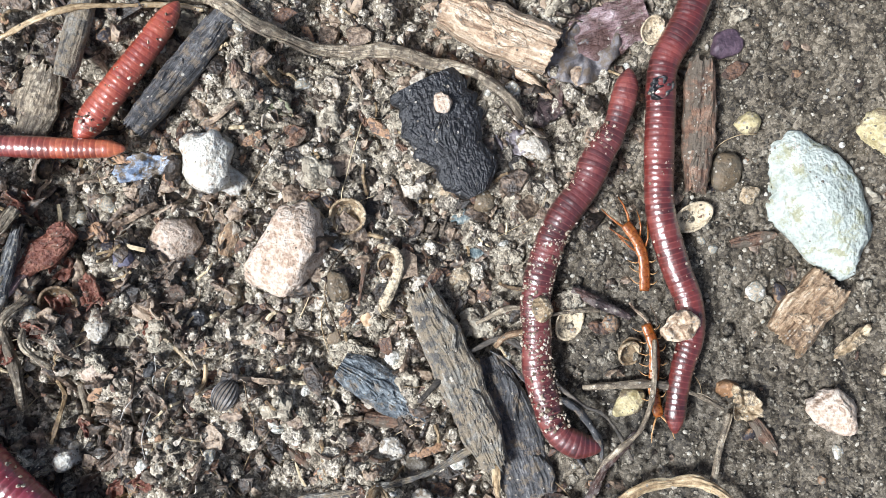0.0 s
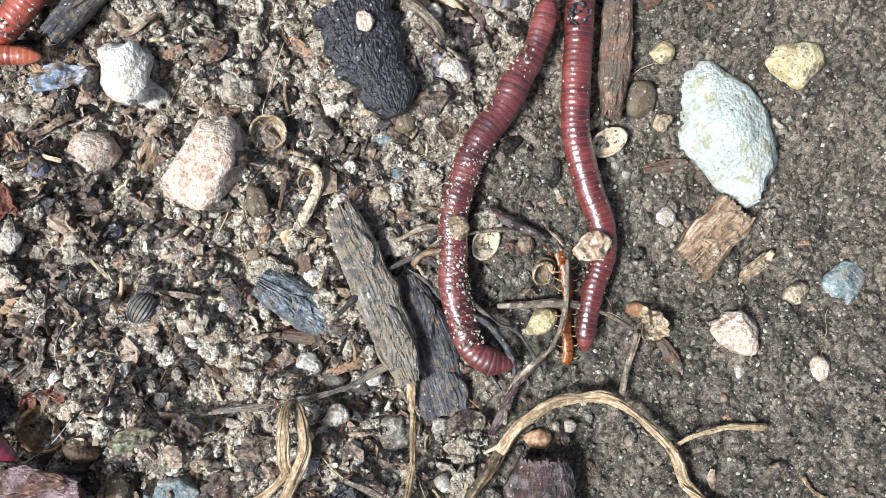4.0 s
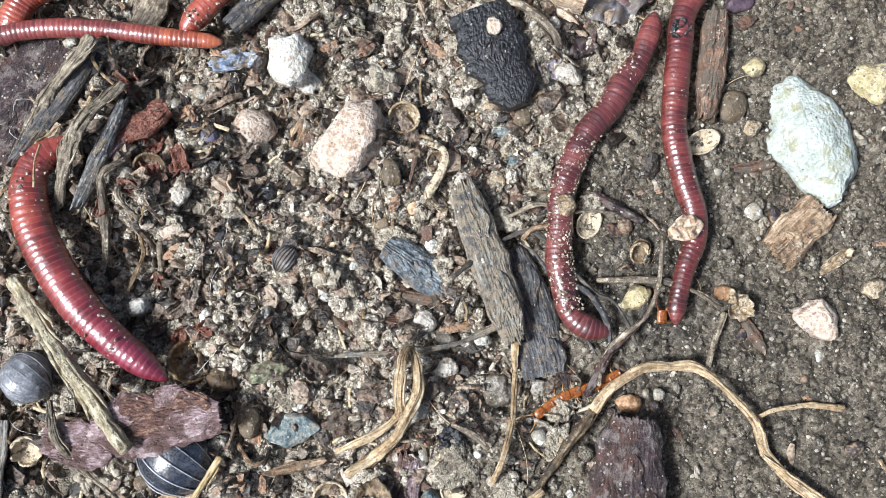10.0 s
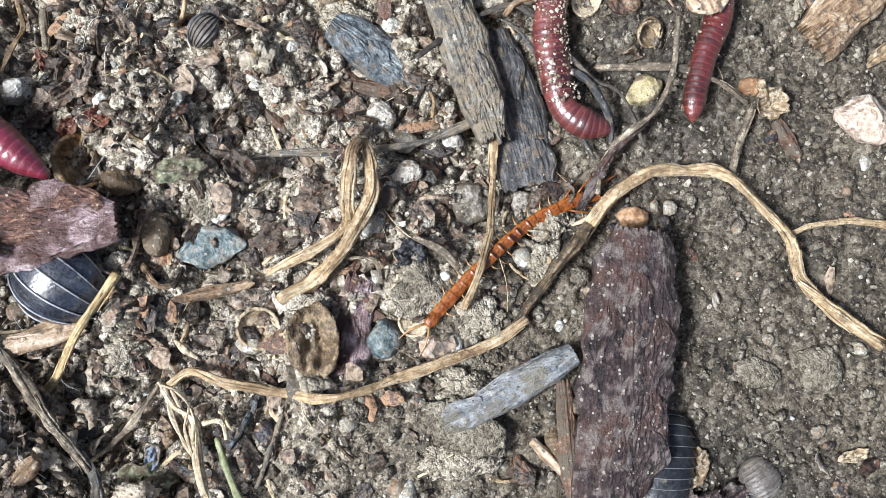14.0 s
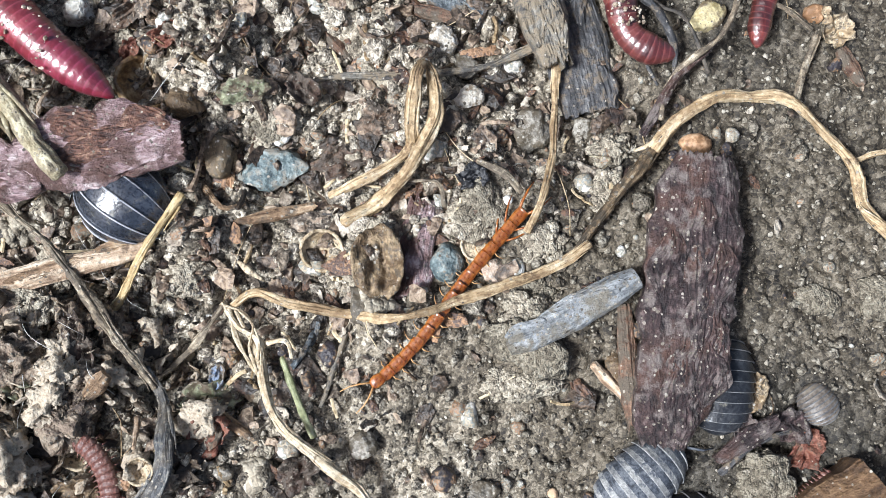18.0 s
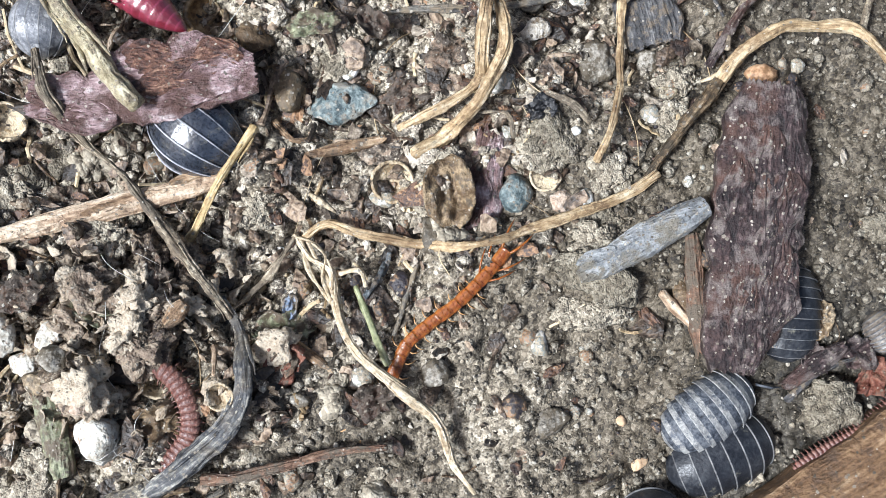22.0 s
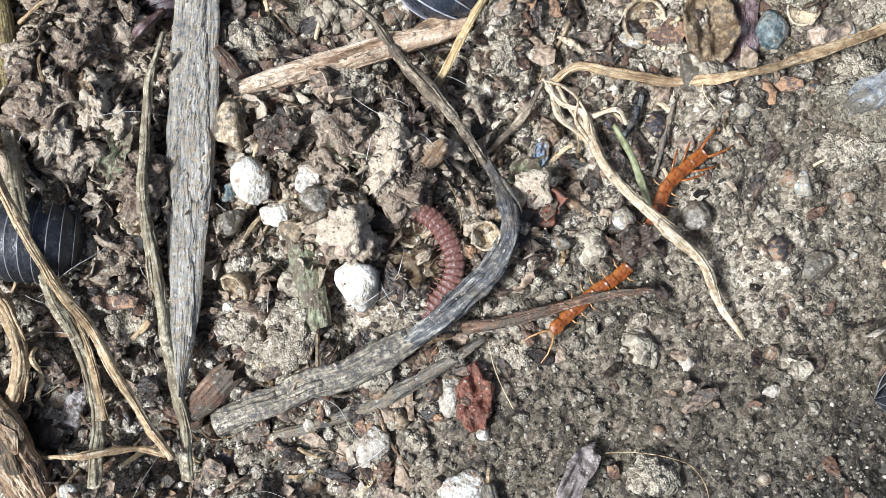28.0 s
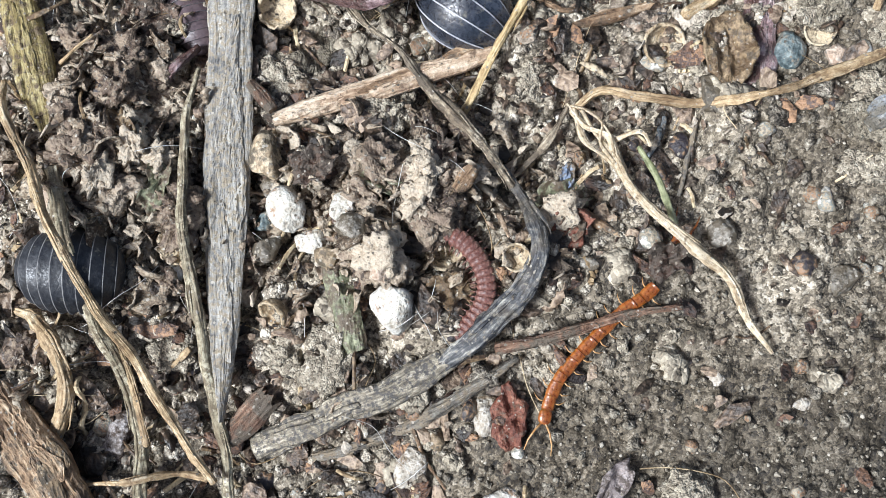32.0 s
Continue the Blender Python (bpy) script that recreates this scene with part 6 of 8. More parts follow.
pebble((-26.6, -4.4), 2.8, 2.3, 20, CHARCOAL, "small black charcoal lump", 176, 0.8, name="charcoal_lump", category="charcoal")
pebble((-31.8, -9.9), 5.0, 3.2, 25, CHARCOAL, "black charcoal fragment in humus", 177, 0.7, name="charcoal_lump", category="charcoal", cuts=10)
pebble((-27.0, -4.6), 3.1, 1.8, 10, CHARCOAL, "charred black chip on damp soil", 178, 0.7, name="charcoal_lump", category="charcoal", cuts=10)
pebble((-22.8, -1.7), 2.8, 2.3, 70, TAN_STONE, "small buff husk-like pebble", 179, 0.6)
pebble((52.4, -10.0), 3.8, 2.8, 20, TAN_STONE, "buff pebble on clay", 181, 0.6)
pebble((54.7, -18.7), 3.3, 2.6, 90, PALE_STONE, "small pinkish buff pebble", 182, 0.7)
pebble((58.6, -8.9), 5.8, 5.1, 40, BLUE_STONE, "pale bluish stone bedded in clay", 183, 0.4, 0.4)
pebble((33.2, -12.1), 2.9, 2.4, 20, ORANGE_SEED, "orange-pink pebble beside a worm", 184, 0.7)

# ---- bark and wood ----
slab((-1.1, 22.2), (5.0, 9.4), 9.5, 2.2, CHARCOAL, "flat jet-black charcoal piece dusted with sand", "charcoal_piece", 201, (0.9, 0.25), 0.16, 0.0, 5, 0.25, 0.2, "charcoal", layers=2, fine=0.6)
slab((-1.3, -1.1), (7.1, -20.7), 5.5, 1.8, GREY_WOOD, "weathered grey wood splinter with long grain", "wood_splinter", 202, (0.55, 0.6), 0.4, 1.2, 11, 0.10, 0.3, "wood", fray=1.0, layers=5)
slab((5.9, -8.9), (11.5, -24.7), 7.0, 1.8, DARK_WOOD, "dark grey flat wood chip beside a worm", "wood_splinter", 203, (0.45, 0.85), 0.25, 0.8, 11, 0.06, 0.15, "wood", fray=0.5, layers=3)
slab((-10.5, -9.7), (1.3, -16.5), 5.3, 1.8, BLUE_WOOD, "blue-grey cracked piece of charred wood", "wood_splinter", 204, (0.6, 0.25), 0.5, 0.5, 9, 0.12, 0.4, "wood", layers=3)
slab((-7.8, -15.8), (-0.9, -16.5), 2.0, 1.2, RED_WOOD, "small reddish wood chip", "wood_chip", 205, (0.4, 0.6), 0.15, 0.3, 9, 0.1, 0.3, "wood")
slab((30.3, 24.6), (29.5, 10.0), 3.8, 1.8, RED_WOOD, "reddish splintered wood strip bedded in clay", "wood_splinter", 206, (0.7, 0.6), 0.4, 0.1, 11, 0.2, 0.25, "wood", fray=1.0, layers=4)
slab((39.4, -6.6), (45.1, -0.4), 5.8, 1.8, TAN_WOOD, "tan wood chip with deep parallel grooves", "wood_chip", 207, (0.85, 0.85), 0.55, 0.2, 12, 0.15, 0.2, "wood", fray=1.0, layers=3)
slab((1.1, 30.6), (13.5, 25.7), 5.8, 3.6, PALE_TAN, "thick pale broken wood piece with a cut end", "wood_chip", 208, (0.6, 0.9), 0.45, 0.2, 9, 0.12, 0.4, "wood", fray=0.8, layers=4)
stem([(7.8, 24.9), (10.9, 22.9), (13.6, 20.9)], [0.8, 0.8], [0.75, 0.8, 0.6], PALE_TAN, "short pale tan stick", "stick", 1, 10, 0.9, 0.1, "stick")
slab((16.1, 27.2), (24.5, 30.2), 6.1, 1.0, PINK_BARK, "flat maroon bark flake", "bark_piece", 209, (0.6, 0.8), 0.3, 0.2, 9, 0.2, 0.15)
slab((-12.2, 34.6), (9.2, 39.6), 6.9, 1.4, BARK, "brown flaky bark piece", "bark_piece", 210, (0.6, 0.8), 0.4, 0.3, 9, 0.2, 0.2, layers=4)
slab((-63.4, -2.8), (-55.2, 13.9), 12.1, 1.4, BARK, "smooth dark brown bark plate", "bark_piece", 211, (0.9, 0.7), 0.15, 0.4, 7, 0.08, 0.2, layers=3)
slab((-33.2, 16.6), (-23.0, 29.5), 3.6, 1.8, DARK_WOOD, "dark wet wood splinter under an orange worm", "wood_splinter", 212, (0.8, 0.8), 0.35, 0.3, 11, 0.1, 0.3, "wood", fray=0.8, layers=3)
slab((-40.5, 22.2), (-37.7, 32.9), 2.8, 1.4, GREY_WOOD, "greyish split stalk on damp soil", "wood_splinter", 213, (0.7, 0.8), 0.3, 0.6, 11, 0.1, 0.3, "wood")
slab((-46.7, 15.3), (-43.7, 24.2), 5.7, 1.2, ROOT, "brown fibrous husk of a stalk", "stalk_husk", 214, (0.6, 0.5), 0.3, 0.4, 11, 0.15, 0.5, "stalk", fray=1.2)
slab((-47.0, 0.3), (-40.2, 5.6), 3.6, 1.3, RUST, "reddish brown bark sliver", "bark_piece", 215, (0.5, 0.6), 0.3, 1.6, 9, 0.25, 0.4, layers=2)
slab((-58.7, -3.7), (-50.1, 11.4), 2.6, 1.1, DARK_WOOD, "thin dark wood splinter", "wood_splinter", 216, (0.4, 0.6), 0.3, 0.6, 11, 0.15, 0.3, "wood", fray=1.5)
slab((-49.6, -8.8), (-45.5, 5.4), 2.3, 1.0, WEATHERED, "blackish fibrous splinter beside a worm", "wood_splinter", 217, (0.5, 0.4), 0.3, 0.6, 11, 0.15, 0.3, "wood", fray=1.5)
slab((-49.5, -38.8), (-28.0, -33.2), 8.0, 1.5, PINK_BARK, "purplish brown bark piece roofing a woodlouse", "bark_piece", 218, (0.4, 0.75), 0.22, 5.6, 2.5, 0.22, 0.25, fray=0.35, tips=(-0.8, 0.4), layers=14, fine=0.08, flaking=WET_BARK, flanks=((0.15, 0.3, 0.8, 1.2, 1.25, 1.0, 0.5), (0.15, 0.5, 0.72, 0.75, 0.75, 0.62, 0.4)))
slab((21.5, -28.9), (21.1, -57.0), 11.3, 2.4, BARK, "long dark brown bark slab on grey clay", "bark_piece", 219, (0.62, 0.62), 0.16, 0.6, 2.5, 0.12, 0.15, fray=0.7, layers=9, fine=0.06, flanks=((0.5, 0.72, 0.86, 0.85, 0.83, 0.80, 0.72, 0.55, 0.2), (0.45, 0.74, 0.78, 0.78, 0.76, 0.74, 0.76, 0.74, 0.5)))
slab((15.7, -44.1), (17.8, -55.7), 2.3, 1.2, RED_WOOD, "reddish bark sliver at the side of a slab", "bark_piece", 220, (0.6, 0.5), 0.3, 0.2, 9, 0.2, 0.2, fray=1.0)
PALE_BLUE = surface("silver_grey_wood", [(0.1, (0.10, 0.105, 0.11)), (0.4, (0.22, 0.23, 0.235)), (0.7, (0.36, 0.37, 0.37)), (0.98, (0.55, 0.55, 0.53))], 1.6, 0.7, 1.0, 0.35, 0.35, along=(1, 1, 0.35), grained=True, dirt=(0.20, 0.18, 0.145), dirt_amount=0.40, grit=0.55)
slab((4.6, -49.5), (16.2, -41.4), 3.5, 1.6, PALE_BLUE, "silvery grey weathered wood chip", "wood_chip", 221, (0.35, 0.6), 0.3, 0.8, 10, 0.1, 0.35, "wood", layers=2)
slab((-5.0, -35.7), (-5.3, -50.6), 4.1, 1.2, PINK_BARK, "mauve-brown bark strip under a root", "bark_piece", 222, (0.6, 0.35), 0.4, 0.5, 9, 0.15, 0.3, fray=0.8, layers=3)
flake((-8.6, -42.5), 7.4, 4.8, 105, HUSK, "curled tan husk of a leaf base", 31, 0.6, "leaf_husk", lift=0.8, lobes=0.15, thick=0.5)
slab((-52.0, -51.0), (-30.6, -43.2), 2.5, 1.0, PALE_TAN, "pale tan strip of split wood under a woodlouse", "wood_splinter", 223, (0.55, 0.5), 0.3, 2.2, 7, 0.08, 0.3, "wood", fray=1.0, layers=5, flaking=TAN_WOOD)
stem([(-27.9, -37.9), (-30.7, -43.5), (-33.6, -49.1), (-36.1, -52.2)], [3.0, 2.6, 2.2, 1.0], [0.6, 0.62, 0.6, 0.5], GOLD_STRAW, "straight yellow straw leaning on a wood strip", "straw", 2, 8, 0.9, 0.08, "straw")
slab((20.7, -81.2), (44.2, -61.9), 14.1, 5.0, LOG, "large split piece of tan firewood with long grain", "split_log", 225, (1, 1), 0.5, -0.4, 6, 0.03, 0.2, "log")
slab((-23.2, -39.9), (-15.4, -37.5), 1.4, 0.9, TAN_WOOD, "thin tan wood sliver", "wood_splinter", 226, (0.4, 0.6), 0.2, 0.6, 9, 0.15, 0.3, "wood", fray=0.6)
slab((-57.3, -36.0), (-55.2, -80.6), 4.6, 0.9, FLAT_STALK, "long flat grey split stalk ending in a point", "flat_stalk", 227, (0.95, 0.1), 0.26, 2.8, 10, 0.09, 0.3, "stalk", layers=6, fine=0.2)
slab((-78.8, -37.7), (-73.2, -54.0), 3.9, 1.2, OLIVE_STALK, "olive-yellow fibrous stalk on dark litter", "flat_stalk", 228, (0.9, 0.5), 0.3, 2.6, 12, 0.1, 0.4, "stalk", fray=1.0, layers=3)
slab((-77.5, -79.0), (-66.8, -91.5), 5.6, 1.4, TAN_WOOD, "broad brown split stalk of coarse fibres", "flat_stalk", 229, (0.7, 0.5), 0.9, 1.6, 8, 0.12, 0.4, "stalk", fray=2.0, layers=4, flaking=SOILED_ROOT)
slab((-55.0, -82.7), (-50.9, -78.0), 2.8, 1.2, RED_WOOD, "pinkish tan wood chip at a stalk's foot", "wood_chip", 230, (0.6, 0.9), 0.3, 0.6, 9, 0.1, 0.3, "wood", fray=0.8)
flake((-27.7, -78.7), 5.9, 3.4, 85, RUST, "rusty red crumbly bark scrap", 231, 0.3, "bark_scrap", "bark", lift=0.7, lobes=0.35, thick=0.6)
slab((-54.5, -47.8), (-52.1, -50.3), 1.5, 1.0, RED_WOOD, "small rust-brown wood scrap", "wood_chip", 232, (0.7, 0.7), 0.3, 0.8, 9, 0.2, 0.3, "wood")
slab((-16.8, -19.2), (-13.7, -21.9), 1.3, 0.9, RED_WOOD, "small orange-brown wood sliver", "wood_chip", 233, (0.5, 0.5), 0.2, 0.6, 9, 0.15, 0.3, "wood")
slab((33.8, 4.0), (39.0, 5.1), 1.7, 0.8, RED_WOOD, "small orange bark chip on clay", "bark_piece", 234, (0.5, 0.4), 0.2, 0.1, 9, 0.2, 0.3)
slab((-24.2, 2.8), (-23.1, 6.6), 2.2, 1.0, TAN_WOOD, "small tan wood chip", "wood_chip", 235, (0.7, 0.5), 0.2, 0.4, 9, 0.2, 0.3, "wood")
slab((-22.8, -58.2), (-18.1, -60.8), 1.1, 0.9, TAN_WOOD, "thin tan wood splinter", "wood_splinter", 236, (0.6, 0.5), 0.2, 0.9, 9, 0.15, 0.3, "wood", fray=0.6)
slab((15.5, -1.1), (22.0, -4.2), 1.4, 0.8, BARK, "dark brown bark sliver between worms", "bark_piece", 239, (0.5, 0.5), 0.2, 0.2, 9, 0.15, 0.3)
slab((35.9, -15.7), (38.5, -19.2), 1.7, 0.7, RED_WOOD, "reddish bark sliver on clay", "bark_piece", 240, (0.6, 0.4), 0.2, 0.2, 9, 0.15, 0.3)
slab((-45.5, -64.7), (-42.5, -73.2), 3.1, 1.0, MOSS_LEAF, "grey-green lichen-crusted bark strip", "bark_piece", 241, (0.6, 0.6), 0.4, 0.4, 9, 0.15, 0.3)

# ---- stems, roots and straws ----
stem([(-39.9, 36.4), (-33.4, 31.5), (-27.4, 32.4), (-23.7, 30.8), (-18.6, 27.7), (-11.8, 26.2), (-5.0, 25.7), (0.5, 24.3), (4.6, 23.1), (8.3, 20.3), (10.1, 18.3)], [3.0, 2.6, 2.2, 1.8, 1.6, 1.4], [0.7, 0.8, 0.9, 1.0, 0.95, 0.9, 0.6], ROOT, "long pale grey-brown root lying across the soil", "root", 11)
stem([(-48.0, 26.1), (-39.7, 29.3), (-29.9, 30.8), (-25.9, 30.4)], [2.4, 2.6], [0.35, 0.4, 0.3], STRAW, "thin straw-coloured rootlet on damp soil", "rootlet", 12, 8, category="root")
stem([(-27.3, 32.1), (-27.9, 35.5), (-27.1, 39.7)], [2.6, 2.2], [0.6, 0.5], ROOT, "short side branch of a grey root", "rootlet", 13, 8, category="root")
stem([(-58.2, -18.2), (-53.3, -22.7), (-48.5, -27.1), (-44.5, -31.5), (-41.3, -35.1), (-38.3, -37.6)], [2.8, 4.2, 6.4, 8.8, 9.6], [1.3, 1.45, 1.4, 1.3, 1.0], CRUST_STALK, "thick soil-crusted pale stalk resting on bark", "dry_stem", 14, 12, 0.85)
stem([(-22.5, -48.1), (-20.3, -46.6), (-16.6, -47.3), (-11.3, -47.7), (-6.1, -47.6), (-1.0, -45.5), (4.2, -43.2), (8.3, -41.2), (11.6, -38.6)], [2.4, 2.6, 2.4, 2.6, 2.2, 1.4], [0.5, 0.75, 0.7, 0.65, 0.75, 0.7, 0.5], STRAW, "tan woody root crossing the soil", "root", 15, 10, 0.8, 0.18)
stem([(-23.4, -47.9), (-21.6, -50.0), (-19.2, -51.3), (-18.1, -55.0), (-15.8, -58.6), (-11.7, -61.6), (-7.5, -65.0), (-5.6, -68.6), (-3.3, -71.2)], [2.6, 2.6, 2.6, 2.6, 2.6, 2.0, 0.8], [0.4, 0.45, 0.6, 0.55, 0.6, 0.65, 0.55, 0.3], CREAM_ROOT, "pale crooked root branch ending on clay", "root", 16, 10, 0.7, 0.2)
stem([(-23.3, -48.0), (-24.8, -51.3), (-27.2, -54.2), (-29.0, -56.0)], [2.4, 2.2, 1.8], [0.4, 0.5, 0.4], ROOT, "grey-brown rootlet joining a root", "rootlet", 17, 8, category="root")
stem([(-22.0, -48.5), (-20.1, -51.3), (-18.5, -53.7), (-17.0, -56.6)], [2.6, 2.2, 2.0], [0.22, 0.28, 0.2], CREAM_ROOT, "pale frayed root fibre", "rootlet", 18, 7, category="root")
stem([(-18.7, -51.5), (-16.5, -50.9), (-15.7, -52.3)], [2.6, 2.6], [0.4, 0.4, 0.25], CREAM_ROOT, "bent pale root end", "rootlet", 19, 8, category="root")
stem([(-16.7, -52.4), (-14.9, -55.8), (-12.9, -59.6)], [2.4, 1.8], [0.42, 0.45, 0.35], GRASS, "faded green grass stalk", "grass_stalk", 20, 8, 0.6, 0.12, "grass")
stem([(5.0, -9.0), (6.2, -14.6), (6.9, -20.2), (7.4, -25.7), (7.3, -30.7), (6.5, -34.6), (5.4, -38.1)], [2.4, 3.0, 2.6, 2.2, 1.6], [0.45, 0.55, 0.5, 0.55, 0.5], STRAW, "orange-brown upright root over a wood chip", "root", 21, 9)
stem([(-12.5, -38.9), (-9.4, -36.5), (-6.9, -33.8), (-5.2, -29.8), (-4.5, -27.0), (-5.8, -22.8), (-6.8, -24.2), (-6.8, -28.9), (-6.8, -31.2), (-9.6, -33.8), (-14.2, -36.3)], [1.4, 2.4, 3.0, 3.4, 3.6, 3.2, 2.6, 2.0], [0.75, 0.95, 0.95, 0.9, 0.85, 0.8, 0.75, 0.7, 0.5], STRAW, "looped brown dry stem bent back on itself", "dry_stem", 22, 10, 0.7, 0.2)
stem([(17.2, -28.4), (18.9, -26.0), (22.3, -23.1), (26.8, -22.2), (30.2, -22.5), (33.9, -25.2), (36.9, -28.3), (38.7, -32.0), (41.6, -34.8), (46.9, -37.9)], [2.8, 3.0, 2.6, 1.8, 1.6], [0.95, 0.95, 0.85, 0.8, 0.85, 0.8, 0.75, 0.9, 0.7], STRAW, "arching straw-brown root with a twisted end", "root", 23, 10, 0.75, 0.2)
stem([(10.4, -39.4), (12.0, -36.4), (14.0, -33.4), (16.2, -30.0), (18.2, -26.8)], [1.2, 2.0, 2.4, 2.2], [0.45, 0.7, 0.8, 0.85, 0.7], SOILED_ROOT, "dark brown soil-stained root under a straw root", "root", 24, 10, 0.75, 0.2)
stem([(15.4, -28.6), (16.6, -28.1), (17.9, -27.6)], [2.6, 3.0], [0.2, 0.45, 0.35], CREAM_ROOT, "pale frayed stub at a root's break", "rootlet", 25, 7, category="root")
stem([(37.4, -27.5), (39.5, -26.4), (43.5, -25.6), (48.1, -25.5)], [1.6, 1.4, 1.2], [0.4, 0.5, 0.45], STRAW, "tan side branch of an arching root", "rootlet", 24, 8, category="root")
stem([(30.7, -22.4), (31.8, -19.2), (33.0, -14.8)], [2.0, 1.6], [0.6, 0.5, 0.5], ROOT, "short brown root stub", "rootlet", 25, 8, category="root")
stem([(16.8, -12.1), (23.9, -11.6), (28.6, -12.5), (32.4, -14.4)], [1.4, 2.0, 2.0, 1.4], [0.35, 0.5, 0.5, 0.4], ROOT, "thin grey root over two worms", "rootlet", 26, 8, category="root")
stem([(24.4, -6.6), (24.4, -11.3), (23.0, -16.1), (19.9, -19.3), (18.1, -22.3), (17.7, -25.3)], [2.4, 2.6, 2.4, 2.4], [0.35, 0.42, 0.4, 0.42], ROOT, "bent grey root fibre", "rootlet", 27, 8, category="root")
stem([(-1.5, -13.5), (2.7, -9.3), (6.7, -6.8), (9.2, -7.1), (12.6, -10.5), (16.3, -13.7), (19.1, -15.1), (22.2, -20.0)], [2.2, 3.0, 3.2, 3.6, 3.4, 3.0, 1.8], [0.28, 0.35, 0.4, 0.35, 0.3, 0.25], surface("dark_rootlet", [(0.2, (0.02, 0.017, 0.014)), (0.5, (0.06, 0.05, 0.04)), (0.85, (0.17, 0.14, 0.11))], 2, 0.65, 0.6, 0.35, 0.4), "tangled dark rootlet over a worm", "rootlet", 28, 8, category="root")
stem([(6.4, -8.1), (8.6, -9.4), (11.0, -11.7), (15.3, -13.8), (18.2, -17.4), (18.9, -20.5)], [3.2, 3.8, 4.0, 3.8, 2.6, 1.4], [0.25, 0.34, 0.36, 0.32, 0.22], DARK_WOOD, "wiry dark rootlet across a worm", "rootlet", 128, 8, category="root")
stem([(9.8, -8.0), (11.4, -11.0), (13.0, -15.2), (17.4, -21.6)], [3.6, 4.0, 3.6, 1.8], [0.18, 0.24, 0.2], DARK_WOOD, "thin dark root hair across a worm", "rootlet", 129, 8, category="root")
stem([(16.4, -26.8), (17.6, -24.0), (18.6, -21.4), (22.6, -16.8)], [1.8, 2.4, 2.6, 2.0], [0.55, 0.75, 0.6, 0.4], BARK, "reddish brown root bark beside a worm's tail", "root", 130, 9, 0.7, 0.25)
stem([(4.9, -4.9), (7.9, -3.3), (10.7, -3.2), (12.2, -4.2)], [2.6, 3.2, 2.8], [0.25, 0.35, 0.3], ROOT, "small arched grey rootlet", "rootlet", 29, 8, category="root")
stem([(7.1, -7.6), (8.2, -6.4), (10.8, -5.6)], [3.2, 3.6], [0.4, 0.55, 0.4], TAN_WOOD, "short tan twig end", "rootlet", 30, 8, category="root")
stem([(11.6, -4.2), (15.1, -3.6), (18.6, -3.5)], [2.6, 1.6], [0.3, 0.25], ROOT, "thin grey rootlet on soil", "rootlet", 31, 8, category="root")
stem([(-18.0, -25.2), (-11.3, -23.9), (-3.1, -22.5), (2.3, -20.4), (7.2, -17.1)], [1.2, 1.6, 2.2, 3.0], [0.35, 0.5, 0.55, 0.5, 0.35], GREY_WOOD, "thin blue-grey twig on damp soil", "twig", 32, 8, category="twig")
stem([(-6.1, 3.8), (-4.2, 3.2), (-3.7, 1.3), (-4.6, -1.1), (-5.6, -2.8), (-4.7, -3.9), (-2.9, -4.4)], [1.6, 2.0, 1.4], [0.4, 0.7, 0.75, 0.7, 0.6, 0.35], HUSK, "curled yellowish husk strip", "husk_strip", 33, 9, 0.45, 0.12, "husk")
stem([(-7.5, 3.7), (-7.7, 1.0), (-8.2, -2.9)], [0.9, 0.9], [0.35, 0.35], RED_WOOD, "thin reddish-brown stick on damp soil", "stick", 34, 8, category="stick")
stem([(-49.2, -32.9), (-47.1, -37.3), (-44.0, -41.1), (-39.9, -44.1), (-36.9, -47.5), (-32.2, -52.2), (-28.4, -56.6)], [3.6, 4.2, 4.9, 4.8, 4.2, 3.2], [0.5, 0.6, 0.62, 0.65, 0.6, 0.6], ROOT, "long dry brown stem with olive streaks", "dry_stem", 35, 12, 0.7, 0.3, knob=0.3, strands=10)
stem([(-29.6, -54.8), (-27.6, -57.6), (-26.2, -61.0), (-26.0, -64.2), (-28.0, -67.8), (-31.4, -71.2), (-34.2, -74.0)], [2.4, 2.4, 2.2, 2.2, 2.0], [0.5, 0.75, 0.95, 1.2, 1.55, 1.6, 1.1], WEATHERED, "curved weathered black leaf stalk with grey fibres", "dry_stem", 135, 12, 0.3, 0.16, knob=0.08, strands=4)
stem([(-32.6, -72.6), (-36.2, -75.0), (-40.6, -77.4), (-46.6, -80.4), (-52.4, -83.2)], [1.6, 2.2, 2.0, 1.8], [1.2, 1.75, 1.7, 1.7, 1.75, 1.6], SPLIT_STALK, "broad split stalk of grey-brown fibres", "dry_stem", 136, 12, 0.38, 0.18, knob=0.05, strands=8)
stem([(-27.3, -73.1), (-33.3, -77.4), (-38.4, -80.7), (-46.4, -83.9)], [1.4, 1.2, 1.2], [0.5, 0.85, 0.9, 0.8], GREY_WOOD, "straight grey dry stalk", "dry_stem", 36, 10, 0.8, 0.15)
stem([(-29.3, -72.3), (-25.0, -71.2), (-19.8, -69.3), (-15.6, -68.1), (-12.2, -67.4)], [1.2, 1.6, 2.0, 1.8], [0.6, 0.75, 0.55, 0.4, 0.35], RED_WOOD, "reddish scaly rootlet above a centipede", "rootlet", 37, 9, 0.8, 0.3, "root")
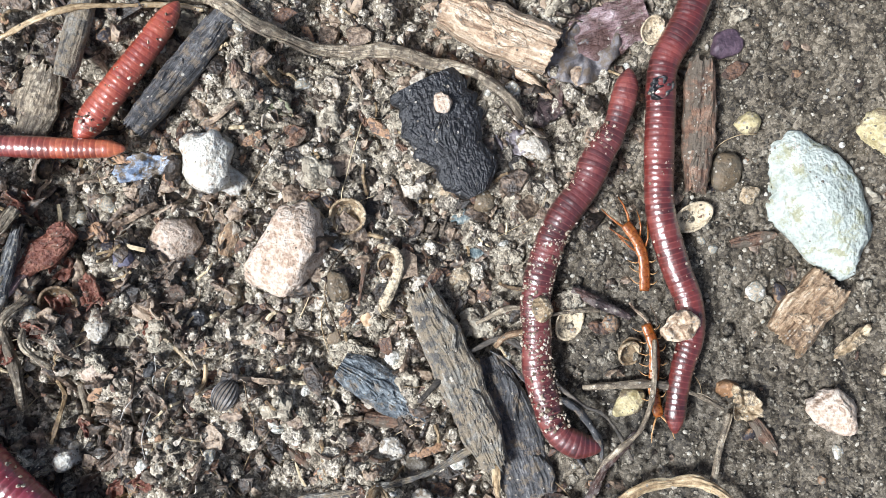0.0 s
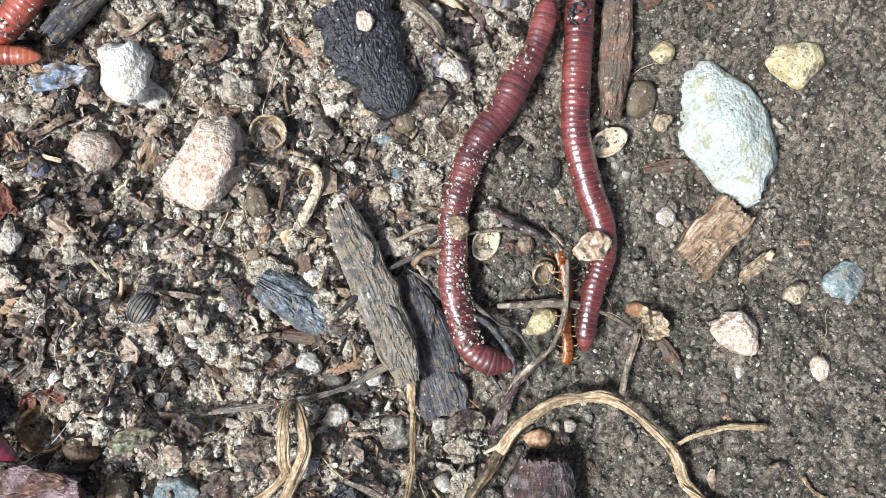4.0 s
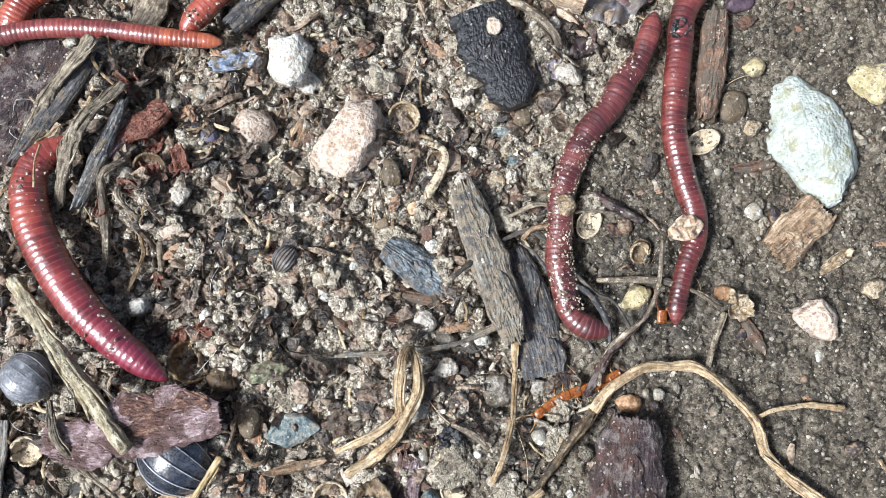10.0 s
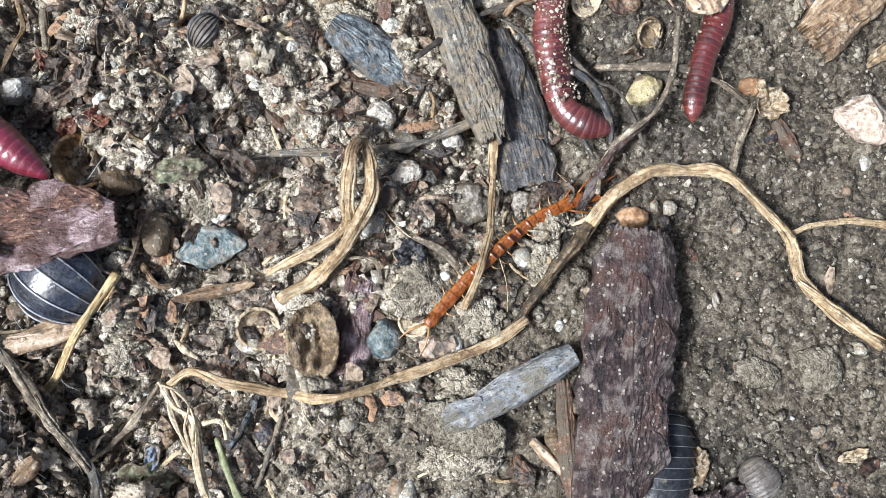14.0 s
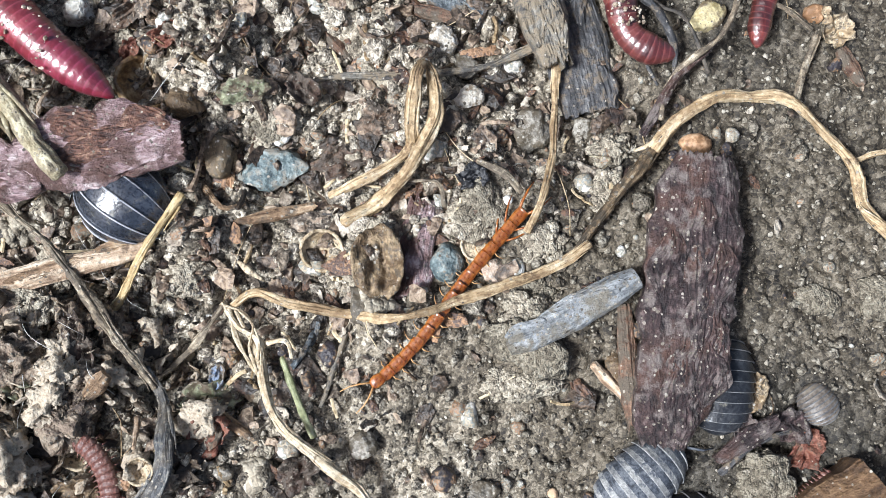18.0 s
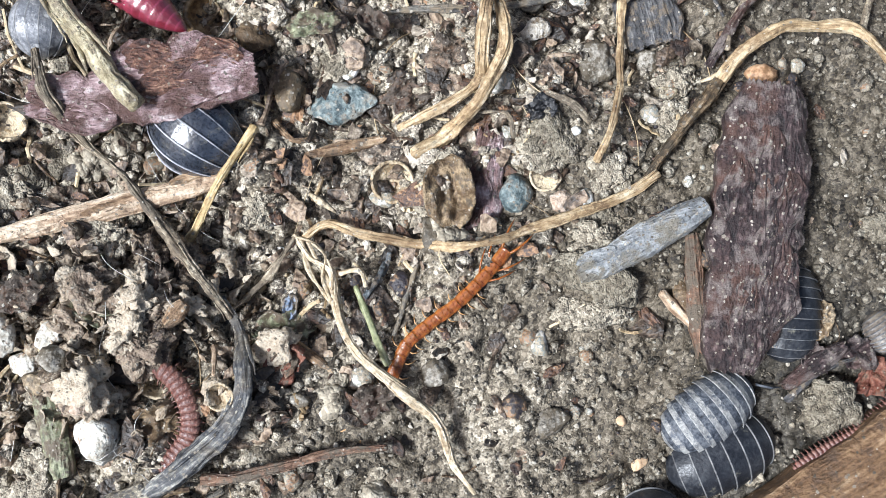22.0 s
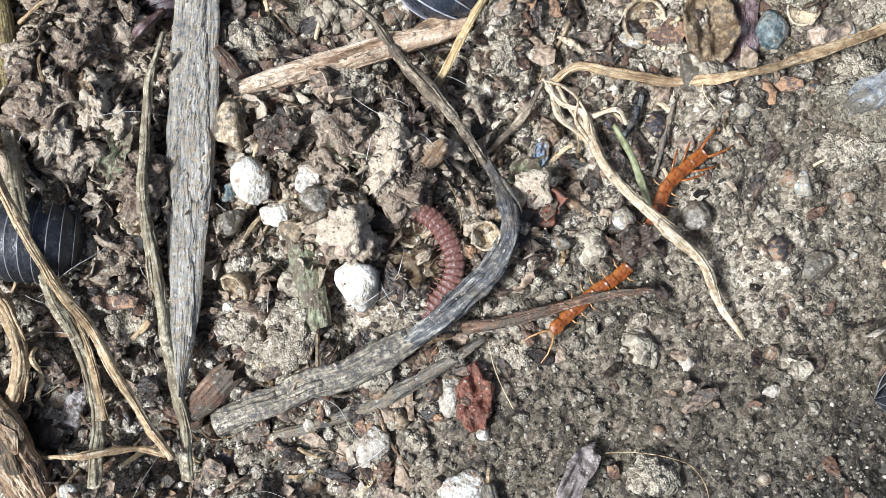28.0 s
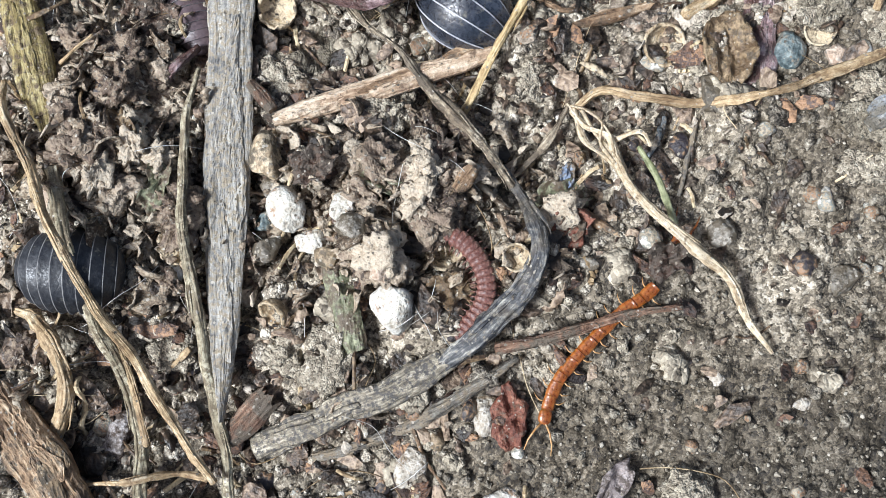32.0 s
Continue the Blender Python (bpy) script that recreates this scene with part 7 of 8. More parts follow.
stem([(-59.8, -46.4), (-60.3, -51.6), (-60.2, -57.0), (-59.6, -62.3), (-58.3, -69.1), (-57.1, -74.8), (-55.8, -79.9), (-54.7, -84.4), (-54.1, -88.5)], [3.4, 3.6, 4.4, 4.6, 3.8, 3.0], [0.35, 0.5, 0.6, 0.75, 0.8, 0.75, 0.7, 0.7], PALE_STALK, "pale dry stalk along a flat grey stalk", "dry_stem", 38, 10, 0.7, 0.2)
stem([(-78.6, -48.8), (-76.6, -52.5), (-73.5, -57.7), (-70.4, -62.9), (-66.6, -70.1), (-63.2, -75.9), (-59.4, -81.1), (-55.4, -86.3)], [4.6, 4.8, 4.6, 4.4, 4.0], [0.5, 0.6, 0.6, 0.6, 0.6, 0.55], STRAW, "long brown dry stalk crossing the litter", "dry_stem", 39, 9, 0.8, 0.2)
stem([(-72.1, -57.5), (-69.6, -63.8), (-67.2, -71.2), (-65.3, -77.3), (-63.5, -83.0), (-61.7, -89.0)], [3.4, 3.8, 3.4, 3.0], [0.8, 0.85, 0.8, 0.8, 0.75], PALE_STALK, "grey fibrous dry stalk", "dry_stem", 40, 10, 0.6, 0.22)
stem([(-68.6, -64.8), (-66.5, -71.1), (-64.6, -77.3), (-62.7, -83.5)], [3.2, 3.2, 2.8], [0.5, 0.55, 0.5], STRAW, "thin pale stalk beside a grey one", "dry_stem", 41, 9, 0.7, 0.2)
stem([(-77.2, -71.0), (-74.4, -71.6), (-71.8, -73.5), (-70.3, -77.1), (-70.6, -80.8), (-71.6, -83.4)], [3.0, 3.2, 2.8, 2.2], [0.6, 0.9, 1.0, 1.0, 0.8], STRAW, "bent straw-brown dry stem", "dry_stem", 42, 10, 0.7, 0.2)
stem([(-67.8, -87.3), (-63.1, -86.5), (-59.0, -85.7), (-56.3, -86.1)], [2.8, 3.4, 3.2], [0.4, 0.5, 0.4], STRAW, "short tan twig between stalks", "twig", 43, 8, category="twig")
stem([(-64.0, -77.4), (-61.2, -75.9), (-58.9, -73.9)], [1.8, 2.4], [0.35, 0.4, 0.3], STRAW, "thin tan twig under stalks", "twig", 44, 8, category="twig")
stem([(-73.2, -46.7), (-71.3, -45.4), (-69.5, -44.3)], [2.4, 2.4], [0.3, 0.3], STRAW, "small straw fragment on damp soil", "straw", 45, 8, category="straw")
stem([(-76.4, -42.9), (-74.2, -42.3), (-72.2, -40.5)], [3.0, 3.2], [0.4, 0.45, 0.3], HUSK, "pale split straw tip", "straw", 46, 8, 0.5, category="straw")
stem([(-63.6, -48.1), (-62.2, -46.5), (-60.3, -43.9)], [2.0, 2.4, 2.6], [0.7, 0.75, 0.6], PINK_BARK, "pinkish brown twig stub", "twig", 48, 9, category="twig")
stem([(-46.4, -14.7), (-46.8, -8.6), (-46.4, -4.6), (-44.4, -2.0)], [1.4, 2.0, 2.2], [0.7, 0.8, 0.7], ROOT, "brown fibrous stem bent in the litter", "dry_stem", 49, 9, 0.7, 0.22)
stem([(-39.6, -11.8), (-39.9, -15.1), (-40.2, -18.0)], [1.0, 1.2], [0.5, 0.5], ROOT, "short brown stem stub", "dry_stem", 50, 9)
stem([(-53.8, -1.8), (-53.7, -4.7), (-53.9, -7.2)], [5.0, 5.2], [0.2, 0.25], STRAW, "thin yellow straw on a worm", "straw", 51, 7, category="straw")
stem([(-30.0, -6.6), (-28.1, -8.6), (-27.0, -9.6)], [1.0, 1.2], [0.2, 0.5, 0.25], HUSK, "pale pointed grass seed", "grass_seed", 52, 8, 0.6, 0.1, "seed")
stem([(-22.3, -43.7), (-20.8, -44.6), (-19.4, -45.4)], [1.6, 1.8], [0.2, 0.5, 0.3], HUSK, "yellowish pointed grass seed", "grass_seed", 53, 8, 0.6, 0.1, "seed")
stem([(-26.1, -12.7), (-25.7, -11.5), (-25.4, -9.6)], [1.0, 1.2], [0.45, 0.45, 0.3], STRAW, "short pale stalk piece", "straw", 54, 8, category="straw")
stem([(-15.8, -53.4), (-14.3, -50.8), (-13.9, -48.8)], [0.8, 1.0], [0.3, 0.35], BLUE_WOOD, "short blue-grey twig on damp soil", "twig", 56, 8, category="twig")
stem([(-12.6, -56.8), (-12.0, -54.0), (-11.2, -51.0), (-10.6, -48.6)], [0.6, 0.8, 0.6, 0.2], [0.25, 0.4, 0.3], GREY_WOOD, "thin dark grey twig under a root", "twig", 57, 8, category="twig")
stem([(-36.9, -80.2), (-35.5, -83.3), (-33.4, -85.8)], [0.8, 1.0], [0.2, 0.22, 0.18], TAN_WOOD, "thin orange rootlet on clay", "rootlet", 63, 7, category="root")

stem([(-60.0, -4.8), (-55.1, 5.4), (-49.6, 12.7)], [2.0, 2.6, 2.2], [0.9, 1.35, 1.0], FIBRE_BARK, "dark fibrous bark strand in the litter", "bark_strand", 81, 9, 0.4, 0.3, "bark", strands=12)
stem([(-58.4, -1.6), (-53.4, 7.9), (-46.9, 13.8)], [1.8, 2.2, 2.0], [0.45, 0.6, 0.5], DARK_WOOD, "blackish fibrous bark strand", "bark_strand", 82, 9, 0.6, 0.22, "bark")
stem([(-52.8, -8.5), (-49.9, 0.6), (-45.9, 7.7)], [2.8, 3.4, 2.8], [0.9, 1.3, 1.0], FIBRE_BARK, "grey-brown fibrous bark strand beside a worm", "bark_strand", 83, 9, 0.4, 0.3, "bark", strands=12)
stem([(-50.5, -11.1), (-47.7, -1.3), (-44.5, 4.6)], [1.4, 2.0, 1.6], [0.4, 0.55, 0.45], ROOT, "thin frayed bark strand in litter", "bark_strand", 84, 9, 0.6, 0.22, "bark")
stem([(-48.7, -4.0), (-44.5, 1.8), (-40.9, 5.1)], [1.4, 1.8, 1.4], [0.45, 0.6, 0.4], PINK_BARK, "reddish bark strand in the litter", "bark_strand", 85, 9, 0.6, 0.22, "bark")
stem([(-41.7, -9.6), (-44.3, -6.9), (-43.8, -3.2)], [1.2, 1.6, 1.4], [0.4, 0.55, 0.4], ROOT, "looped brown root piece in litter", "rootlet", 86, 9, 0.7, 0.2, "root")
stem([(-23.1, -48.1), (-21.0, -48.7), (-19.2, -51.1), (-18.9, -53.0)], [2.8, 2.8, 2.4], [0.18, 0.25, 0.2, 0.12], CREAM_ROOT, "fine frayed fibre at a root's end", "rootlet", 87, 7, category="root")
stem([(-22.8, -48.3), (-21.5, -51.5), (-19.6, -53.5), (-17.7, -55.5)], [2.6, 2.4, 2.2], [0.2, 0.28, 0.22, 0.15], CREAM_ROOT, "pale thin fibre hanging from a root", "rootlet", 88, 7, category="root")
stem([(-21.6, -48.5), (-20.0, -49.8), (-20.1, -51.8), (-18.9, -54.0)], [2.8, 3.0, 2.6], [0.16, 0.2, 0.16], CREAM_ROOT, "thread-like pale root fibre", "rootlet", 89, 7, category="root")
stem([(36.7, -27.8), (38.4, -30.3), (38.0, -32.1), (40.3, -33.6), (42.3, -34.5)], [1.8, 1.8, 1.6], [0.35, 0.5, 0.5, 0.35], STRAW, "twisted papery strand round a root's end", "rootlet", 90, 8, 0.5, 0.2, "root")
stem([(11.3, -29.5), (13.3, -29.7), (12.3, -31.3)], [1.6, 1.8], [0.14, 0.2, 0.12], PALE_STALK, "curled whitish root fibre", "rootlet", 91, 7, category="root")
stem([(-0.1, -31.6), (2.7, -32.6), (4.5, -34.2)], [1.6, 1.8, 1.4], [0.4, 0.6, 0.4], ROOT, "brown curled leaf stalk in litter", "rootlet", 92, 8, 0.5, 0.2, "root")
stem([(-6.5, -34.2), (-3.7, -34.2), (-2.7, -36.5)], [1.6, 1.8, 1.4], [0.25, 0.35, 0.25], ROOT, "thin grey curved leaf stalk", "rootlet", 93, 8, 0.5, 0.2, "root")
stem([(-26.8, -36.7), (-24.4, -38.6), (-22.3, -37.9)], [1.0, 1.2], [0.4, 0.5, 0.4], TAN_WOOD, "short tan splinter in litter", "wood_splinter", 94, 8, 0.6, 0.2, "wood")
stem([(-76.2, -62.8), (-73.5, -65.6), (-71.1, -68.1)], [3.0, 3.2], [0.18, 0.2, 0.15], STRAW, "thin dry grass straw over litter", "straw", 95, 7, 0.5, 0.1, "grass")
stem([(-72.7, -74.6), (-71.4, -71.4), (-70.1, -67.6)], [3.2, 3.4], [0.14, 0.18, 0.14], STRAW, "thin pale grass straw over litter", "straw", 96, 7, 0.5, 0.1, "grass")

# ---- husks, seeds and leaf scraps ----
cup((-9.6, 7.1), 4.3, 20, HUSK, "open round seed husk, hollow and papery", 71, 18)
cup((-14.2, -41.9), 4.4, 20, HUSK, "brown round acorn-like cup, open upward", 72, 14, depth=0.6)
cup((-51.1, -70.3), 3.4, -40, HUSK, "pale tipped-over seed cup", 73, 55, depth=1.0)
cup((29.3, 7.0), 3.1, 30, HUSK, "half of an oval seed shell on clay", 74, 8, depth=0.5, oval=1.6, lift=0.1)
cup((22.1, -8.0), 2.9, 60, HUSK, "half of a smooth seed shell", 75, 16, depth=0.5, oval=1.2, lift=0.2)
cup((22.0, -8.2), 2.8, 40, HUSK, "upright open seed shell", 76, 40, depth=0.9, lift=0.2)
cup((-34.1, -26.7), 5.8, 70, surface("amber_husk", [(0.2, (0.10, 0.05, 0.02)), (0.5, (0.26, 0.155, 0.07)), (0.85, (0.46, 0.33, 0.18))], 1.5, 0.4, 0.4, 0.4, 0.5, dirt=(0.10, 0.07, 0.045), dirt_amount=0.36), "amber-brown broken husk beside a worm's tip", 77, 25, depth=0.7, broken=0.5)
cup((-41.6, -2.8), 4.5, 0, HUSK, "brownish hollow husk in dark litter", 78, 22, depth=0.7)
cup((-34.7, -63.2), 4.0, 120, HUSK, "grey-tan cracked husk on damp soil", 79, 30, depth=0.8, broken=0.4)
cup((-28.0, -63.8), 2.7, 0, HUSK, "thin ring of a broken husk", 80, 8, depth=0.9)
cup((24.9, 28.2), 2.8, 60, HUSK, "papery oval husk resting on a worm", 81, 10, depth=0.35, oval=1.3, lift=1.6)
cup((-52.8, -39.6), 4.1, 40, HUSK, "pale lobed dry husk", 83, 20, depth=0.6, broken=0.6)
cup((0.8, -39.7), 3.3, 10, HUSK, "flat brown seed cup between pebbles", 84, 6, depth=0.4)
cup((-4.8, 1.6), 2.9, 10, HUSK, "small tan seed cup", 85, 20, depth=0.6)
cup((15.4, -4.9), 3.3, 60, HUSK, "half seed shell beside a worm", 86, 16, depth=0.5, oval=1.3, lift=0.1)
pebble((12.0, -3.3), 3.2, 2.3, 105, HUSK, "pale oval seed lying on a worm", 185, 0.7, z=2.6, sink=0.2, name="seed", category="seed", cuts=2)
flake((26.9, -5.1), 4.3, 3.2, 25, PALE_TAN, "brown bark scrap lying on a worm", 32, 0.15, "bark_scrap", "bark", lift=4.1, lobes=0.12, thick=0.5)
flake((25.2, 21.1), 2.9, 2.3, 30, CHARCOAL, "dark flake stuck on a worm", 33, 0.2, "bark_scrap", "bark", lift=4.1, lobes=0.3, thick=0.4)
flake((-32.4, 12.6), 7.0, 3.0, 8, BLUE_FLAKE, "chipped pale blue flake", 34, 0.3, "paint_flake", "flake", lift=2.0, lobes=0.3, thick=0.5)
flake((-17.7, 19.7), 3.8, 1.8, 160, MOSS_LEAF, "small pale green leaf scrap", 35, 0.6, lift=1.0)
flake((-15.5, 16.1), 2.9, 1.5, 35, RED_WOOD, "small rust-red scrap on damp soil", 36, 0.2, "bark_scrap", "bark", lift=0.7, thick=0.6)
flake((-17.4, 19.6), 3.6, 1.7, 140, HUSK, "pale folded leaf scrap", 37, 0.8, lift=1.0)
flake((-23.1, -27.2), 5.3, 2.4, 15, MOSS_LEAF, "dark grey-green leaf scrap", 39, 0.4, lift=1.3, lobes=0.4)
flake((-10.1, -28.4), 4.4, 3.3, 20, LEAF, "torn pinkish dead leaf scrap", 40, 0.4, lift=1.0, lobes=0.5)
flake((-17.8, -26.3), 3.6, 2.6, 140, LEAF, "curled brown leaf scrap", 41, 0.7, lift=1.2)
flake((-23.9, -57.6), 6.2, 3.9, 20, MOSS_LEAF, "crumpled grey-green leaf scrap", 42, 0.5, lift=1.2, lobes=0.5)
flake((-23.1, -55.2), 2.8, 1.5, 80, BLUE_FLAKE, "small blue-grey flake on damp soil", 43, 0.2, "paint_flake", "flake", lift=1.0, thick=0.4)
flake((-22.7, -60.4), 3.4, 2.2, 60, RED_WOOD, "rusty curled bark scrap", 44, 0.8, "bark_scrap", "bark", lift=1.0, thick=0.5)
flake((-34.0, -66.9), 4.3, 3.4, 20, HUSK, "crumpled pale husk beside a millipede", 45, 0.7, "leaf_husk", lift=1.2, lobes=0.4, thick=0.4)
flake((-47.1, -56.1), 4.2, 2.8, 40, LEAF, "crumbling rotted leaf clump", 46, 0.5, lift=2.2, lobes=0.6, thick=0.5)
flake((-41.0, -57.1), 4.5, 2.1, 160, MOSS_LEAF, "rotted grey leaf mass", 47, 0.6, lift=2.4, lobes=0.6, thick=0.5)
flake((-35.4, -53.9), 4.2, 2.4, 100, LEAF, "dark crumpled leaf scrap", 48, 0.6, lift=2.0, lobes=0.6, thick=0.5)
flake((-41.2, -53.9), 3.5, 2.1, 30, LEAF, "torn brown leaf scrap", 49, 0.7, lift=2.6, lobes=0.6, thick=0.5)
flake((-43.4, -61.4), 3.1, 2.1, 70, LEAF, "brown rotted leaf fragment", 50, 0.6, lift=1.8, lobes=0.6, thick=0.5)
flake((-71.9, -63.9), 6.6, 4.4, 60, LEAF, "tattered tan leaf remains", 51, 0.6, lift=2.6, lobes=0.6, thick=0.5)
flake((-66.5, -53.1), 4.9, 3.3, 120, HUSK, "curled tan leaf remains", 52, 0.9, lift=1.8, lobes=0.5, thick=0.4)
flake((-62.6, -57.9), 6.0, 2.5, 80, MOSS_LEAF, "grey-green decayed leaf strip", 53, 0.6, lift=1.6, lobes=0.5, thick=0.4)
flake((-61.0, -64.3), 4.9, 2.7, 95, HUSK, "tan curled leaf remains by a stalk", 54, 0.8, lift=1.6, lobes=0.5, thick=0.4)
flake((-65.2, -41.8), 6.0, 4.9, 20, LEAF, "pinkish crumbling leaf remains", 55, 0.5, lift=1.8, lobes=0.6, thick=0.5)
flake((47.3, -6.9), 5.5, 1.7, 40, HUSK, "pale thin curled husk on clay", 56, 0.9, "leaf_husk", lift=0.8, lobes=0.2, thick=0.3)
flake((34.7, -14.1), 3.8, 3.2, 100, HUSK, "cream folded leaf scrap by a root", 57, 0.6, lift=1.2, lobes=0.4, thick=0.3)
flake((8.8, 16.5), 3.8, 5.7, 20, surface("lilac_leaf", [(0.2, (0.10, 0.08, 0.085)), (0.6, (0.24, 0.21, 0.215))], 2, 0.5, 0.4, 0.4, 0.5), "greyish lilac dead leaf on soil", 59, 0.2, lift=0.6, lobes=0.3, thick=0.3)
flake((17.4, 26.4), 9.5, 7.0, 40, surface("slate_leaf", [(0.2, (0.06, 0.055, 0.058)), (0.6, (0.17, 0.155, 0.155))], 2, 0.45, 0.4, 0.4, 0.5, dirt=(0.12, 0.09, 0.065), dirt_amount=0.4), "wet slate-grey dead leaf under bark", 60, 0.15, lift=0.5, lobes=0.3, thick=0.3)
flake((12.3, 20.7), 7.0, 5.1, 100, BARK, "dark brown leaf patch on soil", 61, 0.2, lift=0.5, lobes=0.4, thick=0.3)
flake((-13.7, -63.0), 3.9, 3.4, 60, LEAF, "dark crumpled leaf scrap over a centipede", 68, 0.4, lift=2.0, lobes=0.6, thick=0.4)
flake((-0.2, -33.2), 3.6, 2.4, 20, CHARCOAL, "glossy black charred scrap", 63, 0.4, "bark_scrap", "bark", lift=1.2, lobes=0.4, thick=0.7)
flake((-13.2, -32.6), 6.1, 3.3, 20, LEAF, "dull brown leaf scrap among roots", 64, 0.4, lift=0.9, lobes=0.5, thick=0.4)
flake((-15.5, -39.1), 5.0, 2.6, 10, LEAF, "greyish mauve bark scrap", 65, 0.3, "bark_scrap", "bark", lift=1.0, lobes=0.3, thick=0.5)
flake((45.4, -48.8), 3.3, 1.3, 20, HUSK, "pale oval seed scale on clay", 67, 0.3, "seed_scale", "seed", lift=0.6, lobes=0.15, thick=0.3)

stem([(13.3, -50.1), (15.1, -51.6), (17.3, -53.4)], [0.9, 0.9], [0.5, 0.75, 0.6], PALE_TAN, "short tan stick beside a bark slab", "stick", 97, 9, category="stick")
slab((26.2, -58.2), (31.9, -53.6), 2.0, 0.9, BARK, "dark brown splinter near a woodlouse", "wood_splinter", 245, (0.5, 0.6), 0.3, 0.9, 9, 0.2, 0.3, "wood", fray=0.8)
flake((35.5, -56.4), 4.6, 3.0, 60, RUST, "curved brown husk scrap by firewood", 246, 0.9, "leaf_husk", "husk", lift=0.9, lobes=0.25, thick=0.3)
pebble((-21.0, -63.8), 2.4, 1.4, 5, GREY_STONE, "small grey cylindrical pebble", 247, 0.8)
flake((-22.9, -60.5), 4.2, 3.3, 60, RUST, "crumpled orange-brown leaf scrap", 248, 0.5, lift=1.1, lobes=0.45, thick=0.4)
slab((-33.8, -57.7), (-32.3, -55.5), 1.7, 0.9, TAN_WOOD, "small orange-tan wood chip in litter", "wood_chip", 249, (0.6, 0.7), 0.3, 2.0, 9, 0.2, 0.3, "wood")
stem([(-29.6, -59.5), (-29.3, -60.4), (-28.9, -61.8)], [1.6, 1.8], [0.4, 0.5, 0.35], PALE_TAN, "small pale root crumb", "rootlet", 98, 8, category="root")
stem([(-15.7, -53.5), (-14.6, -51.2), (-14.1, -49.8)], [1.0, 1.2], [0.35, 0.4, 0.3], BLUE_WOOD, "short blue-grey splinter under a root", "wood_splinter", 99, 8, category="wood")
flake((29.6, -51.4), 4.2, 2.2, 80, HUSK, "pale crumbling husk scrap on clay", 250, 0.5, "leaf_husk", "husk", lift=0.6, lobes=0.2, thick=0.3)
flake((33.6, -54.2), 4.6, 3.2, 20, BARK, "dark wet bark scrap beside firewood", 251, 0.5, "bark_scrap", "bark", lift=0.8, lobes=0.4, thick=0.5)
flake((-18.0, -84.6), 6.2, 2.5, 62, surface("mauve_leaf", [(0.2, (0.10, 0.08, 0.078)), (0.5, (0.22, 0.185, 0.175)), (0.85, (0.40, 0.35, 0.33))], 1.2, 0.6, 0.8, 0.4, 0.4, dirt=(0.09, 0.07, 0.06), dirt_amount=0.4, grit=0.25), "pointed greyish mauve leaf tip on clay", 253, 0.5, lift=0.9, lobes=0.3, thick=0.3)
stem([(-26.0, -86.4), (-25.3, -88.6), (-25.0, -91.4)], [0.9, 1.0], [0.7, 0.75, 0.7], SPLIT_STALK, "short grey-buff stick beside a white stone", "dry_stem", 120, 9, 0.7, 0.18)
flake((29.0, -55.0), 3.8, 2.4, 110, BARK, "dark rotted bark scrap on damp clay", 252, 0.5, "bark_scrap", "bark", lift=0.6, lobes=0.4, thick=0.5)
stem([(27.2, -59.6), (30.0, -56.2), (33.8, -54.6)], [0.9, 1.4, 1.0], [0.3, 0.45, 0.3], DARK_WOOD, "thin dark twig beside firewood", "twig", 253, 8, category="twig")


# clods of crumbly earth
clod((-21.3, -31.0), 3.7, 3.4, -5, "pale crumbling clod of gritty soil", 600, 0.62)
clod((-27.5, -45.3), 7.2, 5.8, 14, "rounded knobbly clod of dry earth", 601, 0.5)
clod((-40.9, -50.0), 6.1, 4.5, 3, "grey-brown gritty lump of earth", 602, 0.62)
clod((5.0, -27.5), 5.1, 4.2, 10, "pale crumbling clod of gritty soil", 603, 0.62)
clod((13.0, -33.0), 5.1, 4.9, 17, "rounded knobbly clod of dry earth", 604, 0.5)
clod((0.2, -37.3), 6.2, 5.6, 108, "grey-brown gritty lump of earth", 605, 0.5)
clod((7.4, -38.9), 5.8, 4.6, 10, "pale crumbling clod of gritty soil", 606, 0.55)
clod((6.1, -45.8), 6.9, 4.7, 15, "rounded knobbly clod of dry earth", 607, 0.5)
clod((-31.7, -60.5), 4.0, 2.9, -8, "grey-brown gritty lump of earth", 608, 0.62)
clod((-49.7, -73.7), 5.3, 5.0, 100, "pale crumbling clod of gritty soil", 609, 0.62)
clod((-33.9, -67.9), 3.2, 3.1, 15, "small crusted clod among the litter", 610, 0.55)
clod((-23.2, -52.8), 2.4, 2.3, 5, "small crusted clod among the litter", 611, 0.62)
clod((-24.1, -74.3), 3.7, 3.0, -11, "pale crumbling clod of gritty soil", 612, 0.5)
clod((7.4, -52.5), 8.3, 4.5, 20, "rounded knobbly clod of dry earth", 613, 0.5)
clod((-51.4, -48.0), 6.1, 5.0, 13, "grey-brown gritty lump of earth", 614, 0.55)
clod((-46.2, -45.8), 5.0, 4.5, -20, "pale crumbling clod of gritty soil", 615, 0.62)
clod((-52.5, -46.2), 8.2, 6.0, -16, "rounded knobbly clod of dry earth", 616, 0.5)
clod((-47.5, -47.0), 6.5, 4.9, 17, "grey-brown gritty lump of earth", 617, 0.5)
clod((-61.2, -74.3), 6.0, 4.4, -1, "pale crumbling clod of gritty soil", 618, 0.5)
clod((-45.5, -73.9), 8.2, 6.5, 87, "rounded knobbly clod of dry earth", 619, 0.55)
clod((-43.7, -68.9), 4.4, 3.3, 18, "grey-brown gritty lump of earth", 620, 0.62)
clod((-11.3, -84.2), 5.5, 4.6, 4, "pale crumbling clod of gritty soil", 621, 0.62)
